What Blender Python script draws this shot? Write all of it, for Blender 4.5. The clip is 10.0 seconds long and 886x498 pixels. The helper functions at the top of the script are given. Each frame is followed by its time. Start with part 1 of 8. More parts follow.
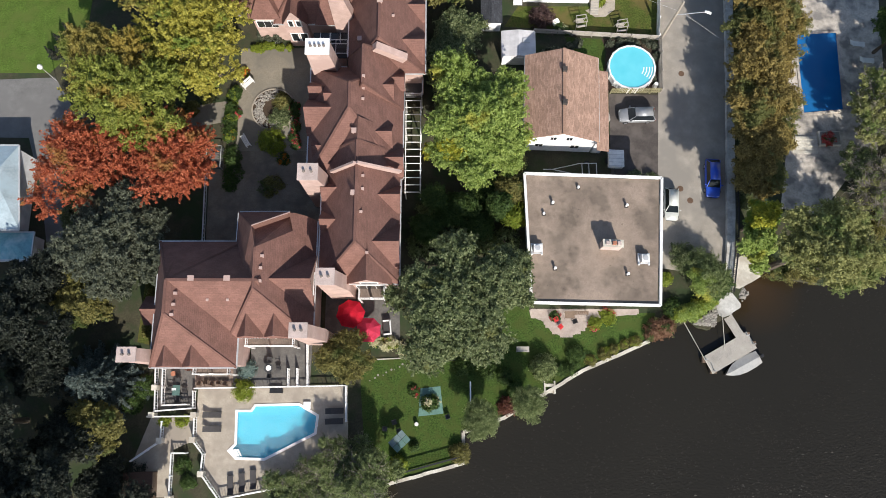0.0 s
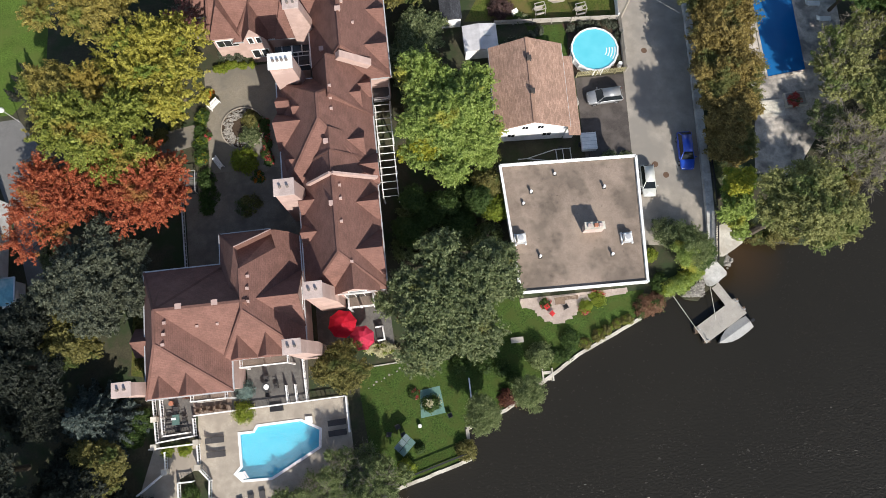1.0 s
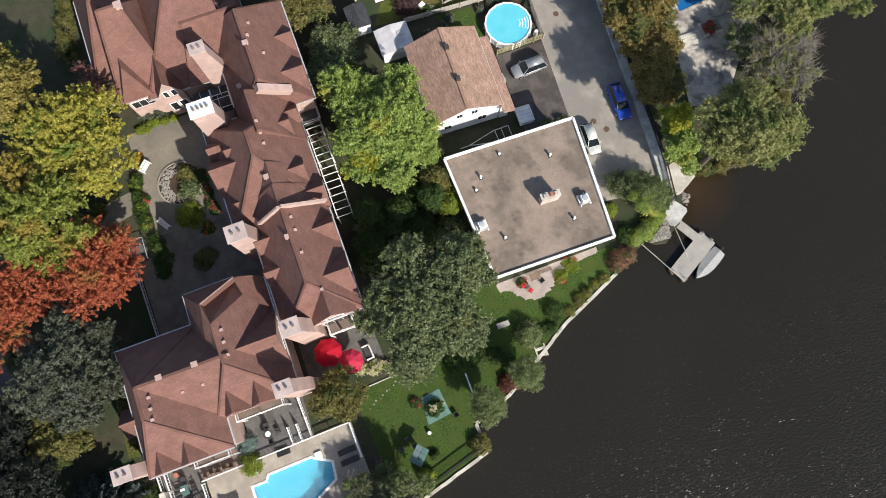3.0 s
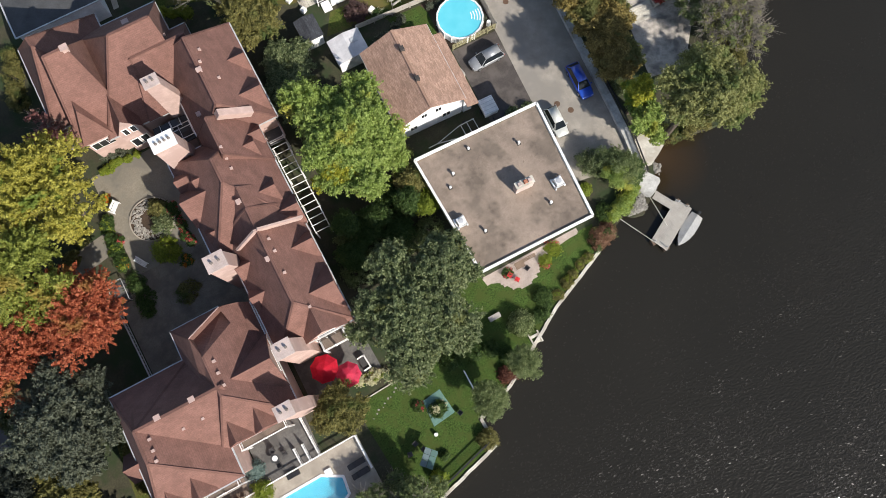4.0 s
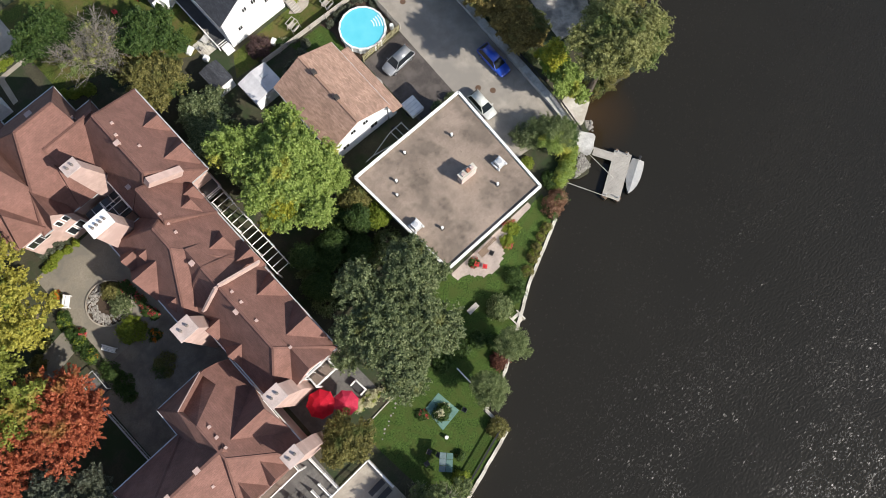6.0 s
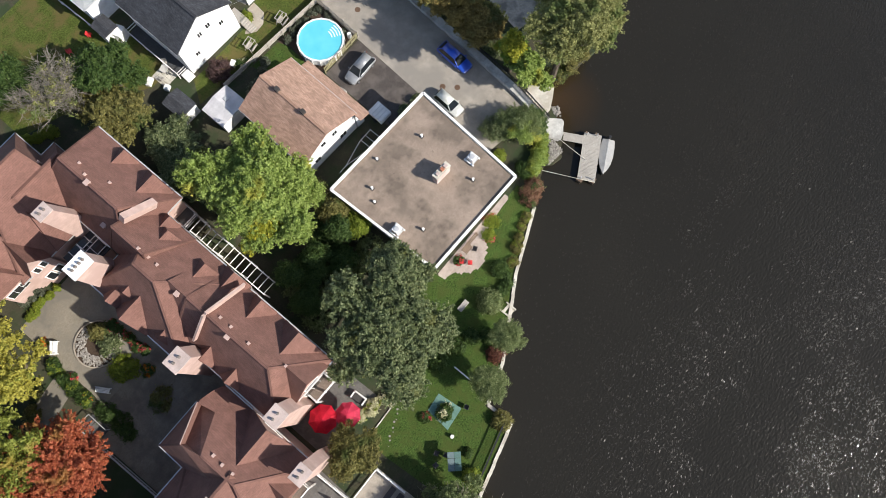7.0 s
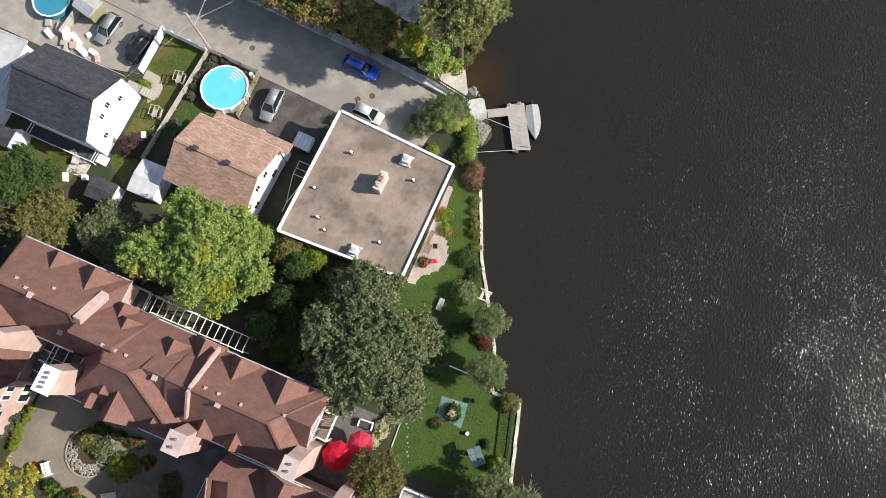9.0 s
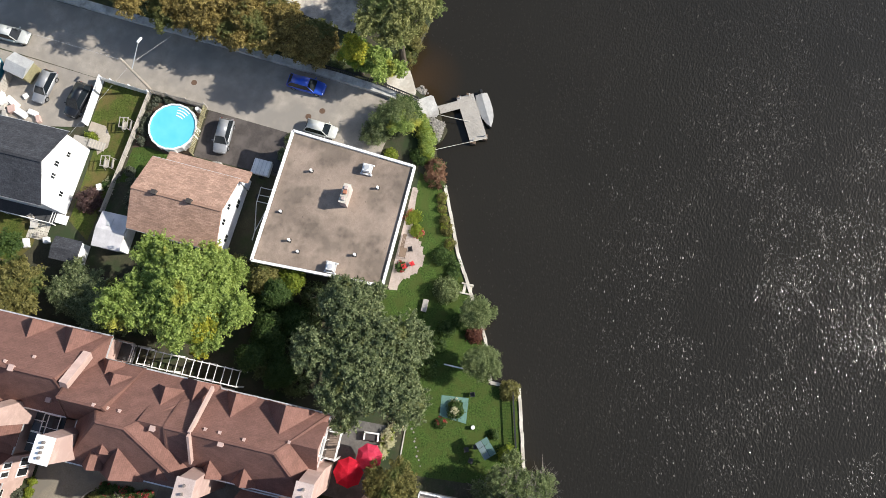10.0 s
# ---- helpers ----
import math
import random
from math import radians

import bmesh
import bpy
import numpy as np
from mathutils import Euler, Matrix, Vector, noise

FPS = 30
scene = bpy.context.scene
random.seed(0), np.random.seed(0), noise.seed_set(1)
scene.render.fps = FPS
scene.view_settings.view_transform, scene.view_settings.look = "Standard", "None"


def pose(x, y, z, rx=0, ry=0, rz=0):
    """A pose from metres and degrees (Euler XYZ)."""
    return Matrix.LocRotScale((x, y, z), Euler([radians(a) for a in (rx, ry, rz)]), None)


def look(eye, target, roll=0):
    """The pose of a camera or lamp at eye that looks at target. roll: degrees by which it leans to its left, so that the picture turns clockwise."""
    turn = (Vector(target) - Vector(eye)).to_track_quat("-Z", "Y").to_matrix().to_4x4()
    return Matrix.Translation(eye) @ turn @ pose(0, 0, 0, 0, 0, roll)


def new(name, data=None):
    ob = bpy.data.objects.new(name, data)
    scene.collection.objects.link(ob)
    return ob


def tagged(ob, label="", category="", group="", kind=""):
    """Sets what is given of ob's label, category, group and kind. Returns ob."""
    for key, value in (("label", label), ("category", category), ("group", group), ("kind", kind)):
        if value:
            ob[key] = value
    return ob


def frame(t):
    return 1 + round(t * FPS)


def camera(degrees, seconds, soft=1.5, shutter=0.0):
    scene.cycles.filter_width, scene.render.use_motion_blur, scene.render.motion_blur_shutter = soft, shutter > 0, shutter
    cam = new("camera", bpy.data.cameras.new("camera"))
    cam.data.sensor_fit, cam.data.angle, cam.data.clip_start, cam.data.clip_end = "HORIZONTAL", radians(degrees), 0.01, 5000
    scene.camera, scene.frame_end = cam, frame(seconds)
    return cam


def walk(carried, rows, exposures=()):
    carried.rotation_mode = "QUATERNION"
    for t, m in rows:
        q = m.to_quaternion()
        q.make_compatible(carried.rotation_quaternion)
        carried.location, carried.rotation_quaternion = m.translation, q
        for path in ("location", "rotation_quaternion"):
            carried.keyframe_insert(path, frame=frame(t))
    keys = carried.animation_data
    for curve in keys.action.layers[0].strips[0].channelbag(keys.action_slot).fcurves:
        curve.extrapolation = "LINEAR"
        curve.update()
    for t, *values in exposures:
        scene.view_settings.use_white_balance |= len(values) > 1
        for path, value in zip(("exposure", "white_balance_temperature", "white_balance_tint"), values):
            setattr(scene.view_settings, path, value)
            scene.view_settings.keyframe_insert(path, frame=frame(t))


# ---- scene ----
from mathutils.bvhtree import BVHTree
from mathutils.geometry import delaunay_2d_cdt

# camera: a drone that hangs over the river bank, tilted about 12 degrees from straight down, and turns clockwise
cam = camera(66.0, 10.0, soft=0.75)
PATH = [
    (0.0, 0.00, 0.00, 77.00, 12.23, -0.30, -0.00), (0.5, 0.05, 0.10, 77.13, 12.11, -0.24, -3.22),
    (1.0, 0.13, 0.15, 77.12, 12.08, -0.18, -6.34), (1.5, 0.24, 0.20, 77.03, 12.10, -0.10, -9.68),
    (2.0, 0.34, 0.22, 76.91, 12.11, -0.03, -13.22), (2.5, 0.40, 0.33, 76.80, 12.07, -0.00, -16.76),
    (4.0, 0.46, 0.86, 76.66, 11.68, 0.05, -28.32), (4.5, 0.51, 0.96, 76.81, 11.69, -0.04, -31.97),
    (5.0, 0.51, 1.01, 76.86, 11.67, -0.11, -35.88), (5.5, 0.46, 1.06, 76.70, 11.75, -0.16, -39.86),
    (7.0, 0.27, 0.82, 76.77, 12.01, -0.08, -50.42), (7.5, 0.27, 0.78, 76.52, 12.15, -0.02, -54.03),
    (8.0, 0.26, 0.75, 76.36, 12.21, 0.10, -58.21), (8.5, 0.29, 0.71, 76.29, 12.25, 0.26, -62.56),
    (9.0, 0.30, 0.61, 76.43, 12.18, 0.34, -67.29), (9.5, 0.37, 0.61, 76.57, 12.09, 0.35, -72.11),
    (10.0, 0.46, 0.61, 76.68, 11.92, 0.35, -77.18)]
walk(cam, [(t, pose(x, y, z, p, r, w)) for t, x, y, z, p, r, w in PATH], [(0.0, 0.47), (5.0, 0.50), (10.0, 0.64)])

# sky and sun: a clear day, the sun in the south-south-east, some thirty-six degrees up
SUN_EL, SUN_AZ = radians(35.5), radians(17)
sun_dir = Vector((math.sin(SUN_AZ) * math.cos(SUN_EL), -math.cos(SUN_AZ) * math.cos(SUN_EL), math.sin(SUN_EL)))
world = bpy.data.worlds.new("sky")
scene.world = world
world.use_nodes = True
nt = world.node_tree
sky = nt.nodes.new("ShaderNodeTexSky")
sky.sky_type, sky.sun_disc = "NISHITA", False
sky.sun_elevation, sky.sun_rotation = SUN_EL, math.pi - SUN_AZ
nt.links.new(sky.outputs[0], nt.nodes["Background"].inputs[0])
nt.nodes["Background"].inputs[1].default_value = 0.118
sun = new("sun", bpy.data.lights.new("sun", "SUN"))
sun.data.energy, sun.data.angle, sun.data.color = 4.8, radians(0.5), (1.0, 0.95, 0.87)
sun.matrix_world = look(sun_dir * 200, (0, 0, 0))


# ---- materials ----
def mat(name, a, b, scale=1.0, rough=0.8, metal=0.0, bump=0.0, fine=12.0, patch=None, patch_scale=0.15, island=0.0, spec=0.3):
    """Two colours mixed by fine grain and a broad stain; patch: a third colour in large soft patches; island: how far loose pieces differ."""
    m = bpy.data.materials.new(name)
    m.use_nodes = True
    n, l = m.node_tree.nodes, m.node_tree.links
    p = n["Principled BSDF"]
    p.inputs["Roughness"].default_value, p.inputs["Metallic"].default_value = rough, metal
    p.inputs["Specular IOR Level"].default_value = spec
    co = n.new("ShaderNodeNewGeometry")
    def nz(s, d=3.0, r=0.6):
        t = n.new("ShaderNodeTexNoise")
        t.inputs["Scale"].default_value, t.inputs["Detail"].default_value, t.inputs["Roughness"].default_value = s, d, r
        l.new(co.outputs["Position"], t.inputs["Vector"])
        return t.outputs["Fac"]
    def mx(f, x, y, kind="MIX"):
        t = n.new("ShaderNodeMix")
        t.data_type, t.blend_type = "RGBA", kind
        for s, v in ((t.inputs[0], f), (t.inputs[6], x), (t.inputs[7], y)):
            if isinstance(v, bpy.types.NodeSocket):
                l.new(v, s)
            else:
                s.default_value = v if isinstance(v, float) else (*v[:3], 1)
        return t.outputs[2]
    def rng(v, lo, hi, to0=0.0, to1=1.0):
        t = n.new("ShaderNodeMapRange")
        l.new(v, t.inputs[0])
        for i, x in enumerate((lo, hi, to0, to1)):
            t.inputs[i + 1].default_value = x
        return t.outputs[0]
    grain = nz(fine * scale, 4.0, 0.7)
    broad = nz(0.7 * scale, 4.0)
    c = mx(rng(grain, 0.3, 0.7), a, b)
    dark = n.new("ShaderNodeMix")
    dark.data_type, dark.blend_type = "RGBA", "MULTIPLY"
    tone = rng(broad, 0.3, 0.7, 0.78, 1.12)
    cc = n.new("ShaderNodeCombineColor")
    for i in range(3):
        l.new(tone, cc.inputs[i])
    dark.inputs[0].default_value = 1.0
    l.new(c, dark.inputs[6])
    l.new(cc.outputs[0], dark.inputs[7])
    c = dark.outputs[2]
    if patch:
        c = mx(rng(nz(patch_scale, 3.0, 0.65), 0.45, 0.62), c, patch)
    if island:
        c2 = n.new("ShaderNodeMix")
        c2.data_type, c2.blend_type = "RGBA", "MULTIPLY"
        c2.inputs[0].default_value = 1.0
        k = n.new("ShaderNodeCombineColor")
        r = rng(co.outputs["Random Per Island"], 0, 1, 1 - island, 1 + island)
        for i in range(3):
            l.new(r, k.inputs[i])
        l.new(c, c2.inputs[6])
        l.new(k.outputs[0], c2.inputs[7])
        c = c2.outputs[2]
    l.new(c, p.inputs["Base Color"])
    if bump:
        b_ = n.new("ShaderNodeBump")
        b_.inputs["Strength"].default_value, b_.inputs["Distance"].default_value = bump, 0.05
        l.new(grain, b_.inputs["Height"])
        l.new(b_.outputs[0], p.inputs["Normal"])
    return m


def leaf_mat(name, a, b, c, patch=None, patch_scale=0.25, cover=0.55):
    """Leaves: the colour runs from a to b to c leaf by leaf; patch: branches that have turned."""
    m = bpy.data.materials.new(name)
    m.use_nodes = True
    n, l = m.node_tree.nodes, m.node_tree.links
    p = n["Principled BSDF"]
    p.inputs["Roughness"].default_value = 0.55
    p.inputs["Specular IOR Level"].default_value = 0.2
    g = n.new("ShaderNodeNewGeometry")
    ramp = n.new("ShaderNodeValToRGB")
    e = ramp.color_ramp.elements
    e[0].color, e[1].color = (*a, 1), (*c, 1)
    mid = e.new(0.5)
    mid.color = (*b, 1)
    l.new(g.outputs["Random Per Island"], ramp.inputs[0])
    col = ramp.outputs[0]
    if patch:
        t = n.new("ShaderNodeTexNoise")
        t.inputs["Scale"].default_value, t.inputs["Detail"].default_value = patch_scale, 2.0
        l.new(g.outputs["Position"], t.inputs["Vector"])
        r = n.new("ShaderNodeMapRange")
        l.new(t.outputs["Fac"], r.inputs[0])
        r.inputs[1].default_value, r.inputs[2].default_value = cover, cover + 0.08
        x = n.new("ShaderNodeMix")
        x.data_type = "RGBA"
        l.new(r.outputs[0], x.inputs[0])
        l.new(col, x.inputs[6])
        x.inputs[7].default_value = (*patch, 1)
        col = x.outputs[2]
    l.new(col, p.inputs["Base Color"])
    tr = n.new("ShaderNodeBsdfTranslucent")
    l.new(col, tr.inputs[0])
    mix = n.new("ShaderNodeMixShader")
    mix.inputs[0].default_value = 0.4
    l.new(p.outputs[0], mix.inputs[1])
    l.new(tr.outputs[0], mix.inputs[2])
    l.new(mix.outputs[0], n["Material Output"].inputs[0])
    return m


def course_mat(name, a, b, mortar, row, width, rough=0.9, vary=0.2):
    """Shingle courses: staggered tabs in two tones, laid along the object's own x (across) and y (up the slope), from its UVs."""
    m = mat(name, a, b, 1.0, rough, 0, 0.3, 6.0)
    n, l = m.node_tree.nodes, m.node_tree.links
    p = n["Principled BSDF"]
    src = p.inputs["Base Color"].links[0].from_socket
    uv = n.new("ShaderNodeUVMap")
    br = n.new("ShaderNodeTexBrick")
    br.inputs["Scale"].default_value = 1.0
    br.inputs["Brick Width"].default_value, br.inputs["Row Height"].default_value = width, row
    br.inputs["Mortar Size"].default_value, br.inputs["Mortar Smooth"].default_value = 0.02, 0.5
    br.inputs["Color1"].default_value, br.inputs["Color2"].default_value = (1 + vary, 1 + vary, 1 + vary, 1), (1 - vary, 1 - vary, 1 - vary, 1)
    br.inputs["Mortar"].default_value = (*mortar, 1)
    l.new(uv.outputs[0], br.inputs["Vector"])
    x = n.new("ShaderNodeMix")
    x.data_type, x.blend_type = "RGBA", "MULTIPLY"
    x.inputs[0].default_value = 1.0
    l.new(src, x.inputs[6])
    l.new(br.outputs[0], x.inputs[7])
    l.new(x.outputs[2], p.inputs["Base Color"])
    # each course stands a little proud of the one below
    lift = n.new("ShaderNodeBump")
    lift.inputs["Strength"].default_value, lift.inputs["Distance"].default_value = 0.45, 0.03
    lift.invert = True
    l.new(br.outputs["Fac"], lift.inputs["Height"])
    if p.inputs["Normal"].links:
        l.new(p.inputs["Normal"].links[0].from_socket, lift.inputs["Normal"])
    l.new(lift.outputs[0], p.inputs["Normal"])
    return m


M = {}
M["flue"] = mat("flue_clay", (0.14, 0.12, 0.11), (0.22, 0.19, 0.17), 1, 0.85, 0.0)
M["soil"] = mat("soil", (0.04, 0.037, 0.024), (0.072, 0.066, 0.038), 1, 0.95, 0, 0.6, 5, (0.03, 0.045, 0.018), 0.3)
M["lawn"] = mat("lawn_grass", (0.016, 0.034, 0.007), (0.082, 0.132, 0.03), 1, 0.95, 0, 1.0, 5.5, (0.056, 0.076, 0.019), 0.8, 0, 0.1)
M["lawn_lush"] = mat("lawn_grass_lush", (0.045, 0.075, 0.012), (0.105, 0.165, 0.032), 1, 0.95, 0, 1.0, 5.5, (0.085, 0.115, 0.026), 0.3, 0, 0.1)
M["lawn_dry"] = mat("lawn_grass_dry", (0.028, 0.044, 0.008), (0.105, 0.128, 0.03), 1, 0.95, 0, 1.0, 5.0, (0.1, 0.085, 0.03), 0.4, 0, 0.1)
M["asphalt"] = mat("asphalt_worn", (0.265, 0.236, 0.2), (0.36, 0.322, 0.275), 1, 0.9, 0, 0.3, 14, (0.24, 0.218, 0.19), 0.2)
M["asphalt_dark"] = mat("asphalt_fresh", (0.06, 0.051, 0.047), (0.095, 0.081, 0.073), 1, 0.9, 0, 0.3, 14, (0.11, 0.095, 0.085), 0.35)
M["asphalt_grey"] = mat("asphalt_grey", (0.135, 0.13, 0.125), (0.19, 0.184, 0.176), 1, 0.9, 0, 0.3, 14, (0.15, 0.145, 0.14), 0.25)
M["concrete"] = mat("concrete", (0.34, 0.295, 0.237), (0.44, 0.385, 0.315), 1, 0.85, 0, 0.2, 8, (0.29, 0.25, 0.205), 0.3)
M["paving"] = mat("paving_courtyard", (0.2, 0.175, 0.135), (0.27, 0.237, 0.185), 1, 0.9, 0, 0.3, 6, (0.16, 0.145, 0.12), 0.35)
M["pavers"] = mat("pavers_pink", (0.36, 0.295, 0.255), (0.45, 0.375, 0.33), 1, 0.85, 0, 0.2, 5, None, 0.3, 0.06)
M["poolstone"] = mat("stone_pool_patio", (0.4, 0.355, 0.305), (0.6, 0.54, 0.47), 1, 0.8, 0, 0.3, 4, (0.2, 0.185, 0.17), 0.5)
M["terrace_stone"] = mat("terrace_stone", (0.115, 0.108, 0.1), (0.17, 0.16, 0.148), 1, 0.85, 0, 0.3, 5, (0.09, 0.085, 0.08), 0.7)
M["lane_concrete"] = mat("lane_concrete", (0.42, 0.41, 0.385), (0.58, 0.565, 0.53), 1, 0.85, 0, 0.3, 5, (0.3, 0.285, 0.26), 0.5)
M["cap"] = mat("stone_cap", (0.5, 0.47, 0.4), (0.66, 0.62, 0.54), 1, 0.8, 0, 0.3, 6, (0.4, 0.36, 0.3), 0.5)
M["stone"] = mat("pale_stones", (0.22, 0.2, 0.175), (0.34, 0.315, 0.28), 1, 0.85, 0, 0.3, 8, None, 0.3, 0.35)
# darker copy of the courtyard paving: shade at the lower end put into its colour
M["paving_shaded"] = mat("paving_shaded", (0.155, 0.13, 0.1), (0.22, 0.188, 0.148), 1, 0.9, 0, 0.3, 6, (0.125, 0.107, 0.085), 0.4)
M["mulch"] = mat("mulch", (0.05, 0.035, 0.024), (0.09, 0.06, 0.04), 1, 0.95, 0, 0.8, 12)
M["shingle"] = course_mat("shingle_brown", (0.156, 0.079, 0.063), (0.196, 0.103, 0.083), (0.84, 0.83, 0.82), 0.2, 0.45, 0.9, 0.07)
M["shingle_tan"] = course_mat("shingle_tan", (0.3, 0.185, 0.135), (0.4, 0.262, 0.198), (0.86, 0.83, 0.8), 0.17, 0.5, 0.9, 0.2)
M["shingle_grey"] = course_mat("shingle_charcoal", (0.026, 0.028, 0.034), (0.07, 0.072, 0.08), (0.7, 0.7, 0.7), 0.24, 0.6)
M["stucco"] = mat("stucco_pink", (0.45, 0.318, 0.278), (0.52, 0.376, 0.33), 1, 0.85, 0, 0.15, 10, (0.42, 0.295, 0.258), 0.4)
M["chimney_cap"] = mat("chimney_cap", (0.42, 0.33, 0.3), (0.52, 0.42, 0.38), 1, 0.85, 0, 0.2, 8)
M["shed_roof"] = mat("pale_sheet_roof", (0.54, 0.52, 0.52), (0.62, 0.6, 0.6), 1, 0.5, 0.1)
M["white"] = mat("white_paint", (0.74, 0.73, 0.71), (0.82, 0.81, 0.79), 1, 0.5, 0, 0.05, 8)
M["siding"] = mat("white_siding", (0.76, 0.76, 0.77), (0.84, 0.84, 0.85), 1, 0.55, 0, 0.05, 8)
M["gutter"] = mat("grey_metal", (0.5, 0.5, 0.5), (0.6, 0.6, 0.6), 1, 0.4, 0.3)
M["iron"] = mat("black_iron", (0.02, 0.02, 0.022), (0.035, 0.035, 0.038), 1, 0.5, 0.2)
M["gravel_roof"] = mat("tar_and_gravel", (0.265, 0.203, 0.158), (0.365, 0.285, 0.226), 1, 0.95, 0, 0.4, 16, (0.19, 0.15, 0.118), 0.35)
gr = M["gravel_roof"]
gn, gl = gr.node_tree.nodes, gr.node_tree.links
gp = gn["Principled BSDF"]
gsrc = gp.inputs["Base Color"].links[0].from_socket
gg = gn.new("ShaderNodeNewGeometry")
for sc, lo, hi, tone in ((0.16, 0.46, 0.66, 0.68), (0.5, 0.54, 0.72, 0.7), (1.6, 0.63, 0.72, 0.6), (6.0, 0.67, 0.74, 0.65)):
    tx = gn.new("ShaderNodeTexNoise")
    tx.inputs["Scale"].default_value, tx.inputs["Detail"].default_value, tx.inputs["Roughness"].default_value = sc, 6.0, 0.7
    gl.new(gg.outputs["Position"], tx.inputs["Vector"])
    rr = gn.new("ShaderNodeMapRange")
    gl.new(tx.outputs["Fac"], rr.inputs[0])
    rr.inputs[1].default_value, rr.inputs[2].default_value, rr.inputs[3].default_value, rr.inputs[4].default_value = lo, hi, 1.0, tone
    vm = gn.new("ShaderNodeVectorMath")
    vm.operation = "SCALE"
    gl.new(gsrc, vm.inputs[0])
    gl.new(rr.outputs[0], vm.inputs["Scale"])
    gsrc = vm.outputs[0]
gl.new(gsrc, gp.inputs["Base Color"])
M["tar"] = mat("black_tar", (0.04, 0.036, 0.034), (0.07, 0.06, 0.055), 1, 0.8, 0, 0.2, 8)
M["wood_grey"] = mat("weathered_boards", (0.31, 0.285, 0.25), (0.43, 0.4, 0.355), 1, 0.85, 0, 0.25, 9, (0.36, 0.33, 0.29), 0.8, 0.12)
M["wood_brown"] = mat("brown_boards", (0.12, 0.085, 0.06), (0.2, 0.14, 0.1), 1, 0.8, 0, 0.25, 9, None, 0.3, 0.15)
M["wood_deck"] = mat("deck_planks", (0.2, 0.15, 0.12), (0.3, 0.23, 0.185), 1, 0.8, 0, 0.25, 9, None, 0.3, 0.15)
M["wood_pale"] = mat("pale_boards", (0.44, 0.42, 0.39), (0.56, 0.54, 0.5), 1, 0.85, 0, 0.25, 9, (0.38, 0.36, 0.33), 0.8, 0.12)
M["wood_green"] = mat("treated_boards", (0.22, 0.2, 0.11), (0.32, 0.29, 0.17), 1, 0.85, 0, 0.2, 9, None, 0.3, 0.12)
M["pole_wood"] = mat("pole_wood", (0.3, 0.26, 0.21), (0.42, 0.37, 0.31), 1, 0.9, 0, 0.2, 9)
M["bark"] = mat("bark", (0.07, 0.055, 0.042), (0.13, 0.105, 0.08), 1, 0.95, 0, 0.6, 9)
M["twig"] = mat("bare_twig", (0.17, 0.15, 0.125), (0.27, 0.24, 0.2), 1, 0.9, 0, 0.3, 9)
M["red_cloth"] = mat("red_canvas", (0.68, 0.014, 0.045), (0.76, 0.024, 0.06), 1, 0.75, 0, 0.15, 5)
M["rose_cloth"] = mat("rose_canvas", (0.72, 0.05, 0.12), (0.8, 0.075, 0.15), 1, 0.75, 0, 0.15, 5)
M["teal_mat"] = mat("teal_mat", (0.1, 0.19, 0.16), (0.14, 0.25, 0.21), 1, 0.85, 0, 0.2, 8)
M["glass_table"] = mat("teal_glass", (0.07, 0.13, 0.115), (0.1, 0.17, 0.15), 1, 0.5)
M["canopy_grey"] = mat("grey_canvas", (0.1, 0.14, 0.145), (0.14, 0.185, 0.19), 1, 0.7, 0, 0.1, 6)
M["lid"] = mat("pale_lid", (0.5, 0.55, 0.54), (0.62, 0.66, 0.64), 1, 0.4)
M["teal_metal"] = mat("teal_sheet_metal", (0.14, 0.33, 0.37), (0.24, 0.45, 0.48), 1, 0.4, 0.2, 0.1, 4, (0.4, 0.54, 0.55), 0.4)
M["pale_metal"] = mat("pale_sheet_metal", (0.34, 0.42, 0.46), (0.46, 0.54, 0.57), 1, 0.4, 0.2, 0.1, 4, (0.4, 0.5, 0.54), 0.4)
M["brown_roof"] = mat("brown_membrane", (0.06, 0.036, 0.027), (0.085, 0.052, 0.04), 1, 0.9, 0, 0.3, 8)
M["slate_flat"] = mat("grey_membrane", (0.05, 0.051, 0.053), (0.075, 0.076, 0.078), 1, 0.85, 0, 0.2, 8)
M["pale_roof"] = mat("pale_roof", (0.33, 0.335, 0.33), (0.46, 0.46, 0.45), 1, 0.8, 0, 0.2, 8, (0.26, 0.29, 0.29), 0.35)
M["rubber"] = mat("rubber", (0.018, 0.018, 0.018), (0.03, 0.03, 0.03), 1, 0.8)
M["rim"] = mat("alloy_rim", (0.4, 0.4, 0.42), (0.5, 0.5, 0.52), 1, 0.3, 0.8)
M["lamp_red"] = mat("red_plastic", (0.3, 0.01, 0.01), (0.4, 0.02, 0.02), 1, 0.3)
M["clear"] = mat("clear_plastic", (0.6, 0.6, 0.6), (0.75, 0.75, 0.75), 1, 0.15)
M["pot"] = mat("terracotta", (0.32, 0.13, 0.08), (0.42, 0.18, 0.11), 1, 0.8)
M["red_plastic"] = mat("red_chair", (0.5, 0.03, 0.035), (0.58, 0.05, 0.05), 1, 0.5)
M["white_plastic"] = mat("white_plastic", (0.72, 0.71, 0.68), (0.8, 0.79, 0.76), 1, 0.4)
M["dark_cloth"] = mat("dark_mesh_cloth", (0.045, 0.042, 0.042), (0.075, 0.07, 0.07), 1, 0.8)
M["manhole"] = mat("rusty_iron", (0.12, 0.075, 0.05), (0.17, 0.105, 0.07), 1, 0.7, 0.3)
